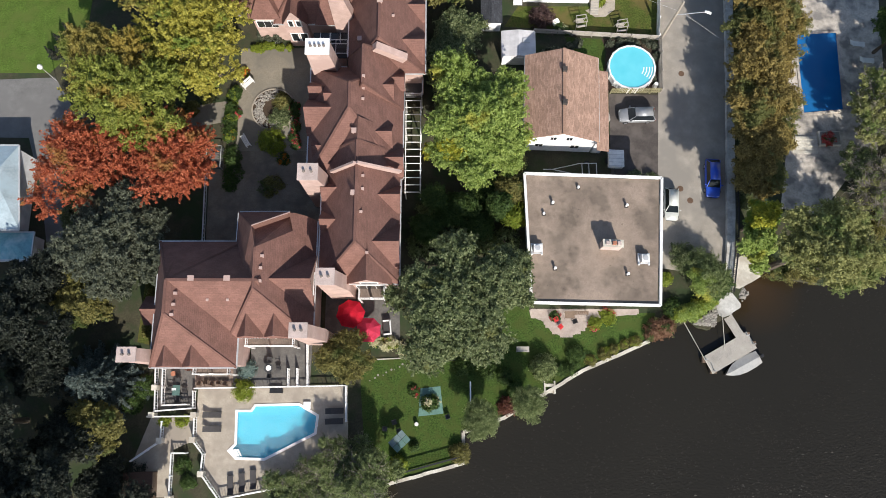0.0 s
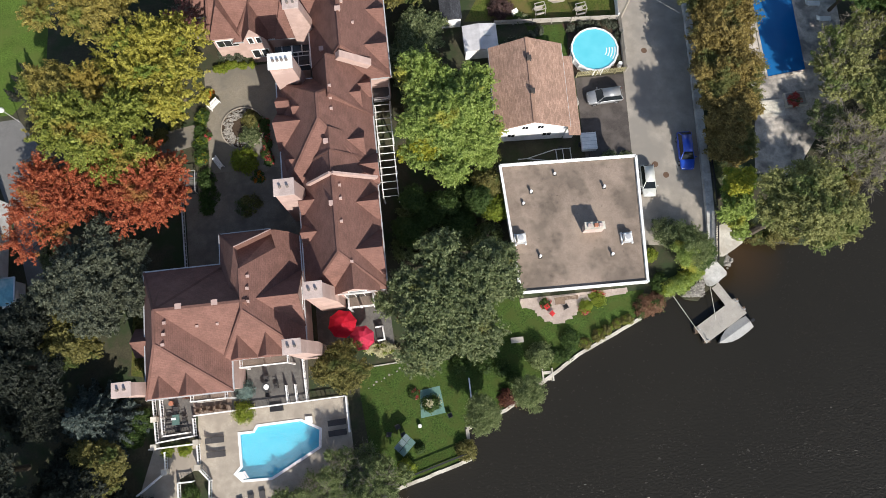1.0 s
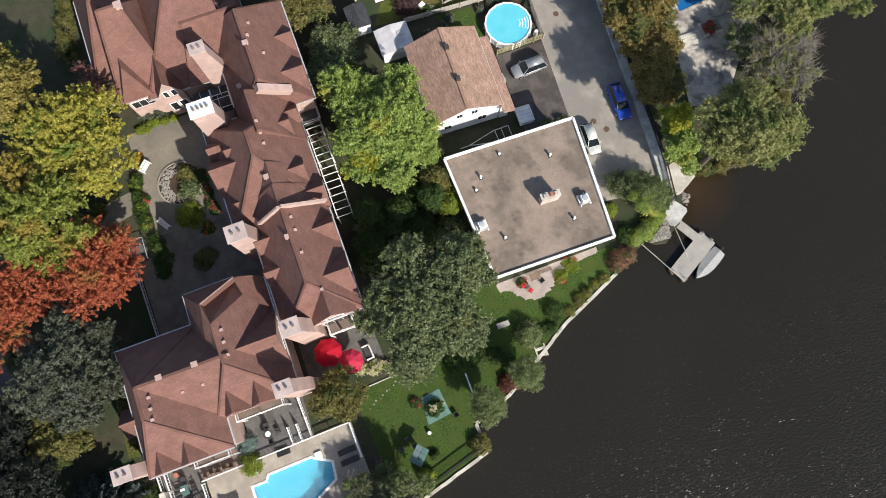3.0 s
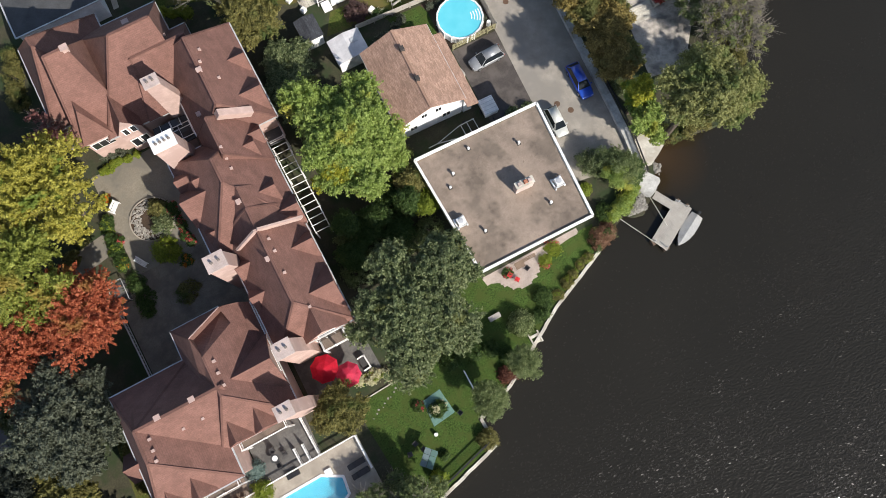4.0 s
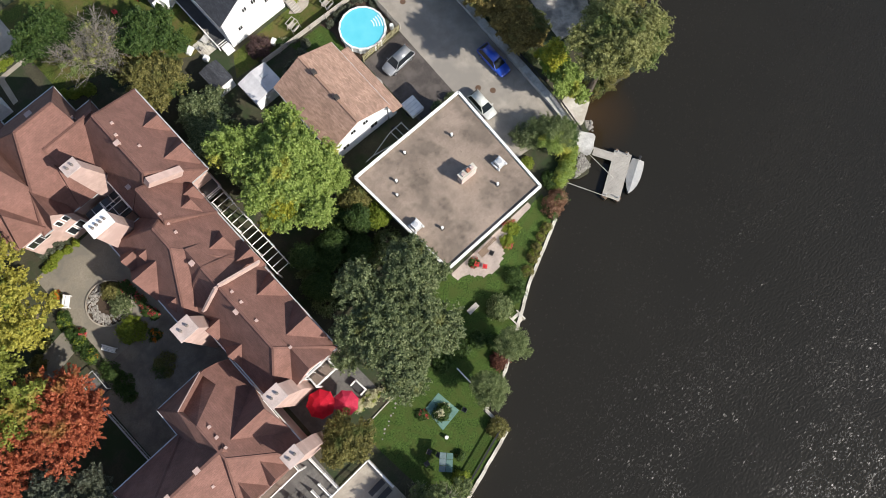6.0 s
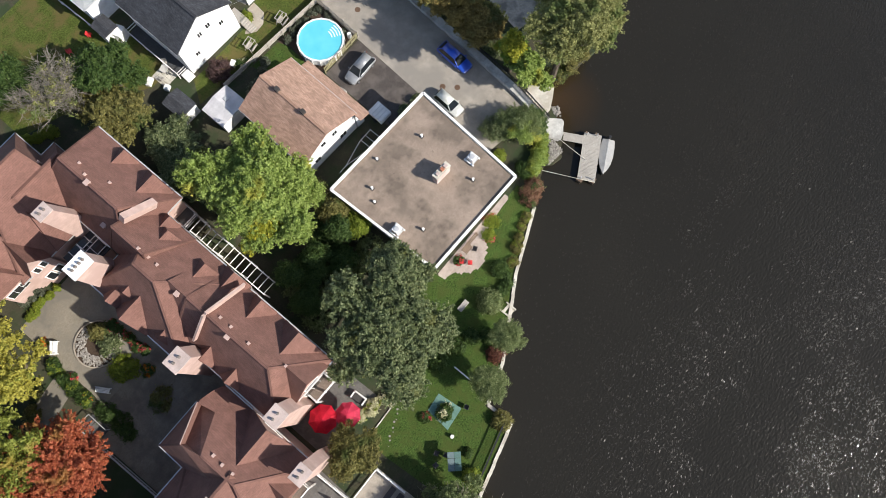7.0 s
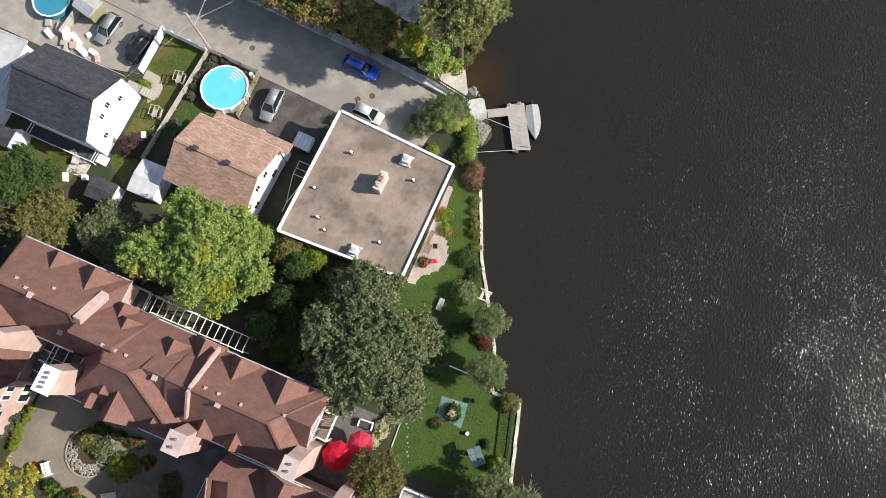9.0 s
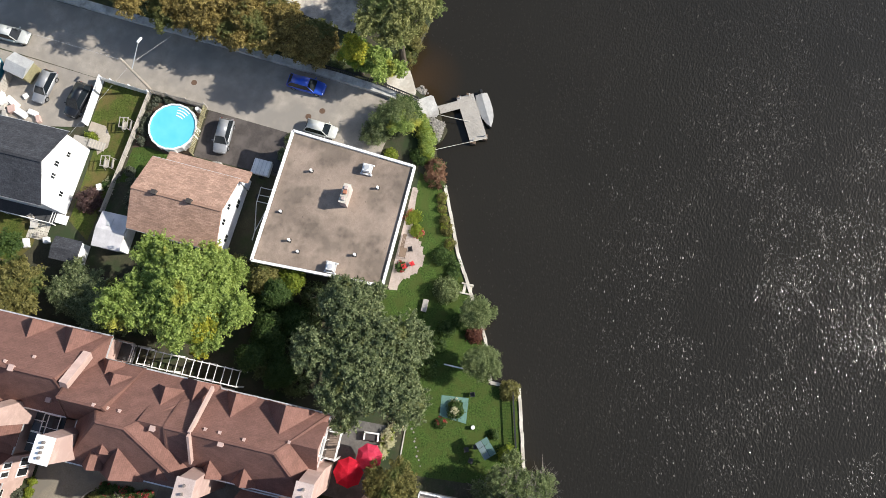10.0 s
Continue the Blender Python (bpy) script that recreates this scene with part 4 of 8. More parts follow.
def stack(parent, x, y, z0, z1, w, d, flues=2, spread=0.0, toward=0, cap="chimney_cap"):
    """A stuccoed chimney with a projecting cap and flue pots; spread: how far its foot runs out to one side."""
    bm = bmesh.new()
    v = [(-w / 2 - (spread if toward < 0 else 0), -d / 2), (w / 2 + (spread if toward > 0 else 0), -d / 2), (w / 2 + (spread if toward > 0 else 0), d / 2), (-w / 2 - (spread if toward < 0 else 0), d / 2)]
    u = [(-w / 2, -d / 2), (w / 2, -d / 2), (w / 2, d / 2), (-w / 2, d / 2)]
    zm = z0 + (z1 - z0) * 0.55
    rings = [[bm.verts.new((x + a, y + b, z)) for a, b in s] for s, z in ((v, z0), (v, zm), (u, z1))]
    for r0, r1 in zip(rings, rings[1:]):
        for i in range(4):
            bm.faces.new((r0[i], r0[(i + 1) % 4], r1[(i + 1) % 4], r1[i]))
    bm.faces.new(rings[2])
    bm.faces.new(rings[0][::-1])
    c = part("chimney", bm, M["stucco"], parent, "pink stucco chimney")
    part("cap", boxed(x - w / 2 - 0.12, x + w / 2 + 0.12, y - d / 2 - 0.12, y + d / 2 + 0.12, z1, z1 + 0.16, bevel=0.02), M[cap], c)
    for i in range(flues):
        fx = x + (i - (flues - 1) / 2) * (w * 0.8 / max(1, flues))
        part("flue", disc(bmesh.new(), fx, y, z1 + 0.16, z1 + 0.45, 0.15, 10, 0.12), M["flue"], c)


def vent(parent, x, y, z, s=0.24):
    """A small hooded vent that stands on the slope below the sight line through (x, y, z)."""
    hang = Vector((0, 0, 76.8))
    way = (Vector((x, y, z + 0.8)) - hang).normalized()
    best = None
    for ob in parent.children:
        if ob.name.startswith(("roof", "dormer_roof")) and not ob.name.startswith("roof_vent"):
            tree_ = BVHTree.FromPolygons([v.co for v in ob.data.vertices], [p.vertices[:] for p in ob.data.polygons])
            hit = tree_.ray_cast(hang, way)
            if hit[0] and (best is None or hit[3] < best[1]):
                best = (hit[0], hit[3])
    if best:
        x, y, z = best[0]
    bm = boxed(x - s / 2, x + s / 2, y - s / 2, y + s / 2, z - 0.5, z + 0.16)
    box(bm, x - s * 0.7, x + s * 0.7, y - s * 0.6, y + s * 0.6, z + 0.16, z + 0.24)
    part("roof_vent", bm, M["stucco"], parent, "small pale roof vent")


R, P_ = M["shingle"], M["stucco"]
ZE, ZR = 6.0, 10.5
# townhouse block by the pool
b1 = root("townhouse_block", 0, 0)
wing(b1, -29.7, -20.8, 2.9, 16.2, (-27.0, 8.0), (-27.0, 11.3), ZE, ZR, R, P_)
wing(b1, -27.5, -17.5, 6.0, 16.1, (-27.0, 11.3), (-18.0, 11.3), ZE, ZR - 0.02, R, P_)
# its east tower: one long ridge, a hip at the north end, and a deep light well cut into the east slope
part("wall", boxed(-21.4, -13.4, 6.3, 18.2, 0, 6.05), P_, b1)
part("wall", boxed(-21.2, -15.6, 18.2, 19.1, 0, 6.05), P_, b1)
tower = {"sw": (-21.8, 5.9, 6.0), "se": (-13.05, 5.9, 6.0), "a": (-18.4, 10.4, 10.5), "b": (-18.45, 14.6, 10.5), "v": (-18.9, 16.8, 10.4), "c": (-15.27, 16.9, 7.9),
         "w": (-15.66, 18.75, 8.2), "n": (-15.25, 18.85, 7.85), "m": (-14.1, 18.76, 6.9), "ne": (-13.05, 18.4, 6.0), "no": (-16.1, 19.5, 6.0), "nw": (-21.6, 19.45, 6.0),
         "wl": (-15.66, 18.75, 6.9), "vl": (-18.9, 16.8, 9.1)}
facets(b1, tower, ("sw se a", "se ne c", "se c b a", "c ne m n w", "nw sw a b v", "no nw v w", "n no w", "m no n"), R)
facets(b1, tower, ("b c wl vl", "c w wl", "w v vl wl", "v b vl"), R, "light_well", "dark shingled sides of the deep light well")
for p, q in (("sw", "nw"), ("nw", "no"), ("se", "ne")):
    part("gutter", bar(bmesh.new(), (*tower[p][:2], 5.98), (*tower[q][:2], 5.98), 0.14, 0.12), M["gutter"], b1)
part("well_coping", bar(bmesh.new(), (-18.9, 16.85, 10.42), (-15.6, 18.85, 8.2), 0.1, 0.05), M["stucco"], b1, "pale coping along the hip of the light well")
for p, q in (("a", "sw"), ("a", "se"), ("v", "nw"), ("a", "b")):
    part("hip_cap", bar(bmesh.new(), tuple(c + 0.01 for c in tower[p]), tuple(c + 0.01 for c in tower[q]), 0.2, 0.06), R, b1)
for x in (-27.6, -24.9):
    dormer(b1, x, 3.2, "s", 2.3, 6.3, 8.0, 3.6, R, P_)
for x in (-19.5, -16.7):
    dormer(b1, x, 6.2, "s", 2.2, 6.4, 8.4, 3.4, R, P_)
dormer(b1, -13.2, 11.6, "e", 5.4, 6.3, 9.5, 4.4, R, P_)
dormer(b1, -30.9, 8.9, "w", 2.6, 5.0, 6.5, 3.2, R, P_)
stack(b1, -31.0, 4.1, 0, 8.6, 1.7, 1.3, 2, 1.2, 1)
stack(b1, -13.7, 6.3, 0, 10.6, 1.6, 1.3, 2, 1.0, 1)
for x, y in ((-25.8, 9.9), (-25.9, 8.8), (-26.0, 7.8)):
    vent(b1, x, y, 9.9)
for x, y in ((-24.2, 11.3), (-20.7, 11.3)):
    vent(b1, x, y, 10.45, 0.45)
for x, y in ((-17.5, 13.6), (-17.6, 12.4), (-17.6, 11.1)):
    vent(b1, x, y, 10.0)
for x in (-23.0, -21.0):
    vent(b1, x, 9.4, 8.8, 0.2)
for x in (-27.6, -24.9):
    window_on(b1, x, 3.2, 3.6, 1.8, 2.0, "s")
for x in (-19.5, -16.7):
    window_on(b1, x, 6.2, 3.4, 1.8, 2.0, "s")
tagged(b1, "pink stucco townhouse block with steep brown shingled hip roofs", "townhouse", "townhouses of the courtyard")

# the long row
b2 = root("townhouse_row", 0, 0)
wing(b2, -12.8, -4.2, 11.6, 26.0, (-8.5, 15.2), (-8.5, 26.0), ZE, ZR, R, P_)
roof_part(hip(bmesh.new(), -12.2, -4.8, 23.5, 28.6, (-8.5, 23.5), (-8.5, 28.6), ZE + 0.3, ZR), b2, R)
wing(b2, -14.5, -4.0, 23.2, 36.4, (-9.4, 29.4), (-9.4, 32.2), ZE, ZR + 0.5, R, P_)
wing(b2, -10.4, -3.95, 31.2, 37.6, (-8.1, 32.2), (-8.1, 36.6), ZE, ZR + 0.35, R, P_)
wing(b2, -10.4, -1.6, 35.6, 48.4, (-6.5, 37.6), (-6.5, 46.0), ZE, ZR + 0.2, R, P_)
dormer(b2, -7.4, 11.7, "s", 4.4, 6.6, 9.4, 4.2, R, P_)
for y, w in ((15.6, 4.4), (20.75, 2.6)):
    dormer(b2, -4.4, y, "e", w, 6.4, 7.8 + w * 0.25, 3.4, R, P_)
for x, y, w, z0, z1 in ((-5.2, 33.0, 2.3, 7.1, 8.7), (-4.1, 34.4, 1.7, 6.4, 7.7), (-5.3, 27.65, 2.3, 7.1, 8.7), (-4.1, 25.0, 2.9, 6.3, 8.0)):
    dormer(b2, x, y, "e", w, z0, z1, 3.4, R, P_, False)
for y, w in ((38.5, 3.4), (43.1, 2.2)):
    dormer(b2, -1.9, y, "e", w, 6.4, 7.0 + w * 0.45, 3.6, R, P_)
for y in (18.15, 21.6):
    dormer(b2, -12.4, y, "w", 2.2, 6.3, 8.1, 2.8, R, P_)
for x, y, w, z0, z1 in ((-14.2, 33.1, 2.2, 6.3, 8.0), (-14.4, 30.3, 4.0, 6.2, 8.9), (-13.6, 26.4, 2.2, 6.3, 7.8), (-12.3, 31.9, 1.5, 7.7, 8.9)):
    dormer(b2, x, y, "w", w, z0, z1, 3.2, R, P_)


def firewall(parent, x0, x1, y, xr, ze, zr, w=0.24):
    for p, q in (((x0, y, ze), (xr, y, zr)), ((xr, y, zr), (x1, y, ze))):
        part("fire_wall", bar(bmesh.new(), p, q, w, 0.7), M["stucco"], parent, "pink stuccoed fire wall above the roof")


firewall(b2, -11.4, -4.2, 23.4, -8.55, 7.7, 10.7)
part("fire_wall", bar(bmesh.new(), (-7.0, 36.7, 10.2), (-3.8, 36.5, 7.9), 0.8, 0.9), M["stucco"], b2, "pink stuccoed fire wall above the roof")
stack(b2, -11.3, 11.6, 0, 10.6, 1.7, 1.5, 2, 1.0, 1)
stack(b2, -13.5, 22.5, 0, 10.4, 1.9, 1.6, 2, 0.8, 1)
stack(b2, -12.85, 35.95, 0, 11.4, 2.35, 1.6, 4, 0.5, 1, "white")
for x, y in ((-8.6, 20.0), (-8.7, 26.6), (-8.4, 36.9), (-6.4, 41.4)):
    vent(b2, x, y, 10.5, 0.45)
for x, y in ((-7.8, 22.0), (-7.8, 20.6), (-7.9, 18.2), (-8.0, 30.4), (-8.0, 31.6), (-8.0, 33.0), (-6.0, 42.6), (-5.0, 40.0), (-5.5, 43.9), (-7.2, 14.0)):
    vent(b2, x, y, 9.8, 0.22)
window_on(b2, -7.4, 11.7, 3.4, 3.0, 2.2, "s", 2)
tagged(b2, "long pink stucco townhouse row with brown shingled gables and dormers", "townhouse", "townhouses of the courtyard")

# the north block
b3 = root("townhouse_block", 0, 0)
wing(b3, -22.5, -15.9, 43.3, 55.5, (-19.8, 49.6), (-17.5, 49.6), 4.3, 12.5, R, P_)
wing(b3, -19.5, -8.2, 42.7, 56.2, (-13.2, 49.3), (-8.6, 49.3), 4.3, 11.7, R, P_)
wing(b3, -13.0, -6.2, 42.6, 52.0, (-12.6, 47.2), (-6.4, 47.2), 4.3, 9.6, R, P_)
wing(b3, -24.5, -15.0, 46.4, 58.0, (-20.8, 52.4), (-21.0, 53.6), 4.3, 11.0, R, P_)
facets(b3, {"l": (-22.1, 43.0, 4.9), "r": (-18.6, 43.0, 4.9), "p": (-20.2, 45.1, 8.5), "bl": (-22.1, 46.4, 4.9), "br": (-18.6, 46.4, 4.9), "q": (-20.2, 47.8, 8.5)}, ("l r p", "r br q p", "bl l p q"), R, "dormer_roof")
part("dormer_wall", boxed(-21.9, -18.8, 43.2, 46.0, 0, 4.95), P_, b3)
window_on(b3, -20.3, 43.17, 3.6, 2.5, 1.2, "s", 2)
# the gable beside it, whose stuccoed front runs down to the ground
bm = bmesh.new()
prof = [(-18.1, 0), (-15.5, 0), (-15.5, 5.2), (-16.8, 7.6), (-18.1, 5.2)]
fa, fb = [bm.verts.new((x, 42.3, z)) for x, z in prof], [bm.verts.new((x, 46.0, z)) for x, z in prof]
bm.faces.new(fa), bm.faces.new(fb[::-1])
for i in range(5):
    bm.faces.new((fa[(i + 1) % 5], fa[i], fb[i], fb[(i + 1) % 5]))
part("gable_wall", bm, P_, b3)
facets(b3, {"l": (-18.3, 42.15, 5.1), "p": (-16.8, 42.15, 7.75), "r": (-15.3, 42.15, 5.1), "bl": (-18.3, 46.2, 5.1), "q": (-16.8, 46.2, 7.75), "br": (-15.3, 46.2, 5.1)}, ("l p q bl", "p r br q"), R, "dormer_roof")
for x in (-17.25, -16.35):
    window_on(b3, x, 42.27, 5.2, 0.5, 1.1, "s", 0)
for x in (-17.3, -16.2):
    window_on(b3, x, 42.27, 2.2, 0.8, 1.6, "s", 0)
facets(b3, {"l": (-14.6, 42.5, 4.5), "r": (-12.0, 42.5, 4.5), "p": (-13.0, 45.6, 8.2), "q": (-13.0, 47.0, 8.2), "bl": (-14.6, 46.5, 4.5), "br": (-12.0, 46.5, 4.5)}, ("l r p", "r br q p", "bl l p q"), R, "dormer_roof")
stack(b3, -11.4, 42.7, 0, 11.2, 1.5, 1.2, 2, 0.9, 1)
vent(b3, -17.4, 49.3, 11.9, 0.6)
vent(b3, -10.8, 49.0, 11.8, 0.55)
vent(b3, -8.2, 47.4, 9.4, 0.3)
tagged(b3, "large pink stucco townhouse block with broad brown shingled roof", "townhouse", "townhouses of the courtyard")

# the three blocks stand some twelve metres to the ridge: a common factor raises storeys and roofs alike and draws their plan in to match
RAISE, HANG = 1.17, 76.8
for block in (b1, b2, b3):
    for ob in block.children_recursive:
        for v in ob.data.vertices:
            x, y, z = v.co
            k = (HANG - z * RAISE) / (HANG - z)
            v.co = (x * k, y * k, z * RAISE)

# flat-roofed apartment house
fl = root("apartment_house", 0, 0)
FP = [(9.8, 9.8), (23.5, 9.5), (24.6, 23.7), (9.4, 24.2)]
part("wall", prism(bmesh.new(), [(10.2, 10.65), (23.1, 10.35), (24.2, 23.35), (9.85, 23.85)], 0, 4.72), M["siding"], fl)
part("roof", prism(bmesh.new(), [(10.0, 10.0), (23.3, 9.7), (24.4, 23.5), (9.6, 24.0)], 4.7, 4.85), M["gravel_roof"], fl, "stained tar and gravel roof")
for p, q in zip(FP, FP[1:] + FP[:1]):
    part("parapet", bar(bmesh.new(), (*p, 4.92), (*q, 4.92), 0.28, 0.34), M["white"], fl, "white metal parapet")
tagged(fl, "flat-roofed white apartment house with a gravel roof", "apartment house")
def gable_house(name, x0, x1, y0, y1, xr, ze, zr, turn, roof, label, windows, over=0.3):
    """A house with a gable at its south and north ends, built about its own south-west corner."""
    h = root(name, x0, y0, 0, turn)
    w, d, r = x1 - x0, y1 - y0, xr - x0
    s = 0.16
    bm = bmesh.new()
    prof = [(over, 0), (w - over, 0), (w - over, ze - 0.1), (r, zr - 0.18), (over, ze - 0.1)]
    a = [bm.verts.new((x, over, z)) for x, z in prof]
    b = [bm.verts.new((x, d - over, z)) for x, z in prof]
    bm.faces.new(a), bm.faces.new(b[::-1])
    for i in range(5):
        j = (i + 1) % 5
        bm.faces.new((a[j], a[i], b[i], b[j]))
    part("wall", bm, M["siding"], h, "white clapboard walls")
    for xa, xb, za, zb in ((0, r, ze, zr), (r, w, zr, ze)):
        bm = bmesh.new()
        v = [bm.verts.new(c) for c in ((xa, 0, za), (xb, 0, zb), (xb, d, zb), (xa, d, za))]
        t = [bm.verts.new(c.co - Vector((0, 0, s))) for c in v]
        bm.faces.new(v), bm.faces.new(t[::-1])
        for i in range(4):
            j = (i + 1) % 4
            bm.faces.new((v[j], v[i], t[i], t[j]))
        roof_part(bm, h, roof)
    part("ridge_cap", bar(bmesh.new(), (r, 0, zr + 0.02), (r, d, zr + 0.02), 0.3, 0.06), roof, h)
    for x in (0, w):
        part("gutter", bar(bmesh.new(), (x, 0, ze - 0.1), (x, d, ze - 0.1), 0.1, 0.12), M["gutter"], h)
    for x, z, ww, hh in windows:
        window_on(h, x, over, z, ww, hh, "s")
    return tagged(h, label, "house"), h


_, wh = gable_house("house", 9.55, 18.1, 28.55, 38.9, 13.75, 4.2, 6.2, -2.2, M["shingle_tan"], "white clapboard house with a tan shingled roof", [(2.0, 1.8, 0.9, 0.7), (3.4, 4.0, 0.7, 0.7), (5.2, 4.0, 0.7, 0.7), (6.2, 1.7, 1.0, 0.8)])
bm = bmesh.new()
v = [bm.verts.new(c) for c in ((8.3, -0.9, 4.0), (9.75, -0.9, 3.7), (9.75, 8.9, 3.7), (8.3, 8.9, 4.0))]
t = [bm.verts.new(c.co - Vector((0, 0, 0.15))) for c in v]
bm.faces.new(v), bm.faces.new(t[::-1])
for i in range(4):
    bm.faces.new((v[(i + 1) % 4], v[i], t[i], t[(i + 1) % 4]))
roof_part(bm, wh, M["shingle_tan"], "porch_roof", "tan shingled lean-to roof")
part("porch_wall", boxed(8.4, 9.5, 0.2, 8.6, 0, 3.6), M["siding"], wh)
for y in (3.4, 7.4):
    part("roof_vent", boxed(4.0, 4.5, y, y + 0.5, 5.8, 6.65), M["tar"], wh, "dark roof vent")
for i in range(4):
    part("step", boxed(9.75, 10.7, 4.2 + i * 0.3, 4.5 + i * 0.3, 0, 0.17 * (4 - i)), M["wood_grey"], wh)

_, gh = gable_house("house", 10.1, 18.9, 48.1, 58.3, 14.4, 5.4, 8.0, -1.0, M["shingle_grey"], "white clapboard house with a charcoal shingled roof", [(2.2, 2.4, 0.6, 0.6), (3.6, 4.8, 0.6, 0.7), (5.0, 5.0, 0.6, 0.7), (6.6, 3.6, 0.6, 0.6)])
part("porch", boxed(8.6, 9.7, 0.3, 2.2, 0, 0.9), M["wood_grey"], gh, "weathered entrance porch")
for i in range(6):
    part("step", boxed(8.7, 9.7, 0.1 - i * 0.28, 0.3 - i * 0.28 + 0.1, 0, 0.9 - i * 0.15), M["wood_grey"], gh)
part("side_deck", boxed(-1.2, 0.3, 1.0, 9.8, 0.3, 0.42), M["slate_flat"], gh, "dark side deck")
for z in (1.3, 0.8):
    part("deck_rail", boxed(-1.2, -1.14, 1.0, 9.8, z, z + 0.06), M["white"], gh)
    for y in (1.0, 9.72):
        part("deck_rail", boxed(-1.14, 0.25, y, y + 0.06, z, z + 0.06), M["white"], gh)
for y in (1.0, 3.9, 6.8, 9.7):
    part("post", boxed(-1.22, -1.12, y, y + 0.1, 0, 1.4), M["white"], gh)

for i in range(4):
    part("stair", boxed(-0.9, 0.2, 0.7 - i * 0.28, 0.98 - i * 0.28, 0, 0.6 - i * 0.15), M["white"], gh, "white painted garden stair")

# houses at the rim
def low_house(name, x0, x1, y0, y1, ze, zr, roof, label, turn=0, ridge=0.5):
    h = root(name, x0, y0, 0, turn)
    w, d = x1 - x0, y1 - y0
    part("wall", boxed(0.3, w - 0.3, 0.3, d - 0.3, 0, ze), M["siding"], h)
    k = min(w, d) / 2
    if w > d:
        ra, rb = (k, d * ridge), (w - k, d * ridge)
    else:
        ra, rb = (w * ridge, k), (w * ridge, d - k)
    roof_part(hip(bmesh.new(), 0, w, 0, d, ra, rb, ze, zr), h, roof)
    edge_trim(h, [(0, 0), (w, 0), (w, d), (0, d)], ze)
    return tagged(h, label, "house")


low_house("house", -24.4, -13.8, 59.8, 78.0, 3.8, 4.3, M["slate_flat"], "low house with a dark blue-grey roof")
low_house("house", 7.4, 18.8, 61.4, 73.0, 4.0, 5.0, M["pale_roof"], "house with a pale grey roof")
th = root("house", 0, 0)
part("wall", boxed(-60.6, -47.6, 18.6, 27.4, 0, 3.55), M["siding"], th)
facets(th, {"sw": (-61.0, 18.0, 3.6), "se": (-46.4, 18.0, 3.6), "ne": (-47.7, 27.9, 3.6), "nw": (-61.0, 27.9, 3.6), "p": (-49.1, 23.9, 5.2), "q": (-57.0, 23.9, 5.2)}, ("sw se p q", "se ne p", "ne nw q p", "nw sw q"), M["pale_metal"])
edge_trim(th, [(-61.0, 18.0), (-46.4, 18.0), (-47.7, 27.9), (-61.0, 27.9)], 3.58)
tagged(th, "house with a pale sheet-metal hip roof", "house")
low_house("garage", -55.0, -45.3, 14.8, 18.0, 2.6, 3.0, M["teal_metal"], "low garage with a teal sheet-metal roof")


def shed(x0, x1, y0, y1, h, roof, label, turn=0.0):
    s = root("garden_shed", x0, y0, 0, turn)
    w, d = x1 - x0, y1 - y0
    part("wall", boxed(0.15, w - 0.15, 0.15, d - 0.15, 0, h - 0.3), M["siding"], s)
    roof_part(hip(bmesh.new(), 0, w, 0, d, (w / 2, 0.0), (w / 2, d), h - 0.2, h + 0.12), s, roof)
    part("door", boxed(w * 0.3, w * 0.7, 0.1, 0.16, 0.05, 1.85), M["white"], s)
    return tagged(s, label, "shed")


hs = shed(7.4, 11.5, 39.7, 43.1, 2.5, M["shed_roof"], "pale-roofed garden shed beside the house")
hatch = boxed(-0.45, 0.45, -0.28, 0.28, 2.5, 2.62, bevel=0.02)
hatch.transform(pose(2.7, 2.0, 0.0, 0, 6, 0))
part("roof_hatch", hatch, M["gutter"], hs, "grey roof hatch")
shed(5.0, 7.6, 44.2, 47.4, 2.3, M["shingle_grey"], "small garden shed with a charcoal roof")
shed(6.6, 8.8, 58.4, 61.0, 2.3, M["shingle_grey"], "white garden shed with a grey roof")
# ---- fences, rails, pergola ----
def board_fence(name, pts, h, material, label, board=0.14, gap=0.02, category="fence"):
    f = root(name, pts[0][0], pts[0][1])
    ox, oy = pts[0]
    first = None
    for (ax, ay), (bx, by) in zip(pts, pts[1:]):
        ln, ang = math.hypot(bx - ax, by - ay), math.degrees(math.atan2(by - ay, bx - ax))
        base = pose(ax - ox, ay - oy, 0, 0, 0, ang)
        for z in (0.3, h - 0.3):
            bm = boxed(0, ln, -0.03, 0.03, z, z + 0.09)
            bm.transform(base)
            part("rail", bm, material, f)
        k = int(ln / (board + gap))
        for i in range(k):
            m = base @ pose((i + 0.5) * ln / k, 0.045, 0)
            if first is None:
                first = part("board", boxed(-board / 2, board / 2, -0.012, 0.012, 0.05, h), material, f)
                first.matrix_basis = m
            else:
                again(first, m)
        for i in range(int(ln / 2.4) + 1):
            bm = boxed(-0.06, 0.06, -0.06, 0.06, 0, h + 0.08)
            bm.transform(base @ pose(min(ln, i * 2.4), -0.05, 0))
            part("post", bm, material, f)
    return tagged(f, label, category)


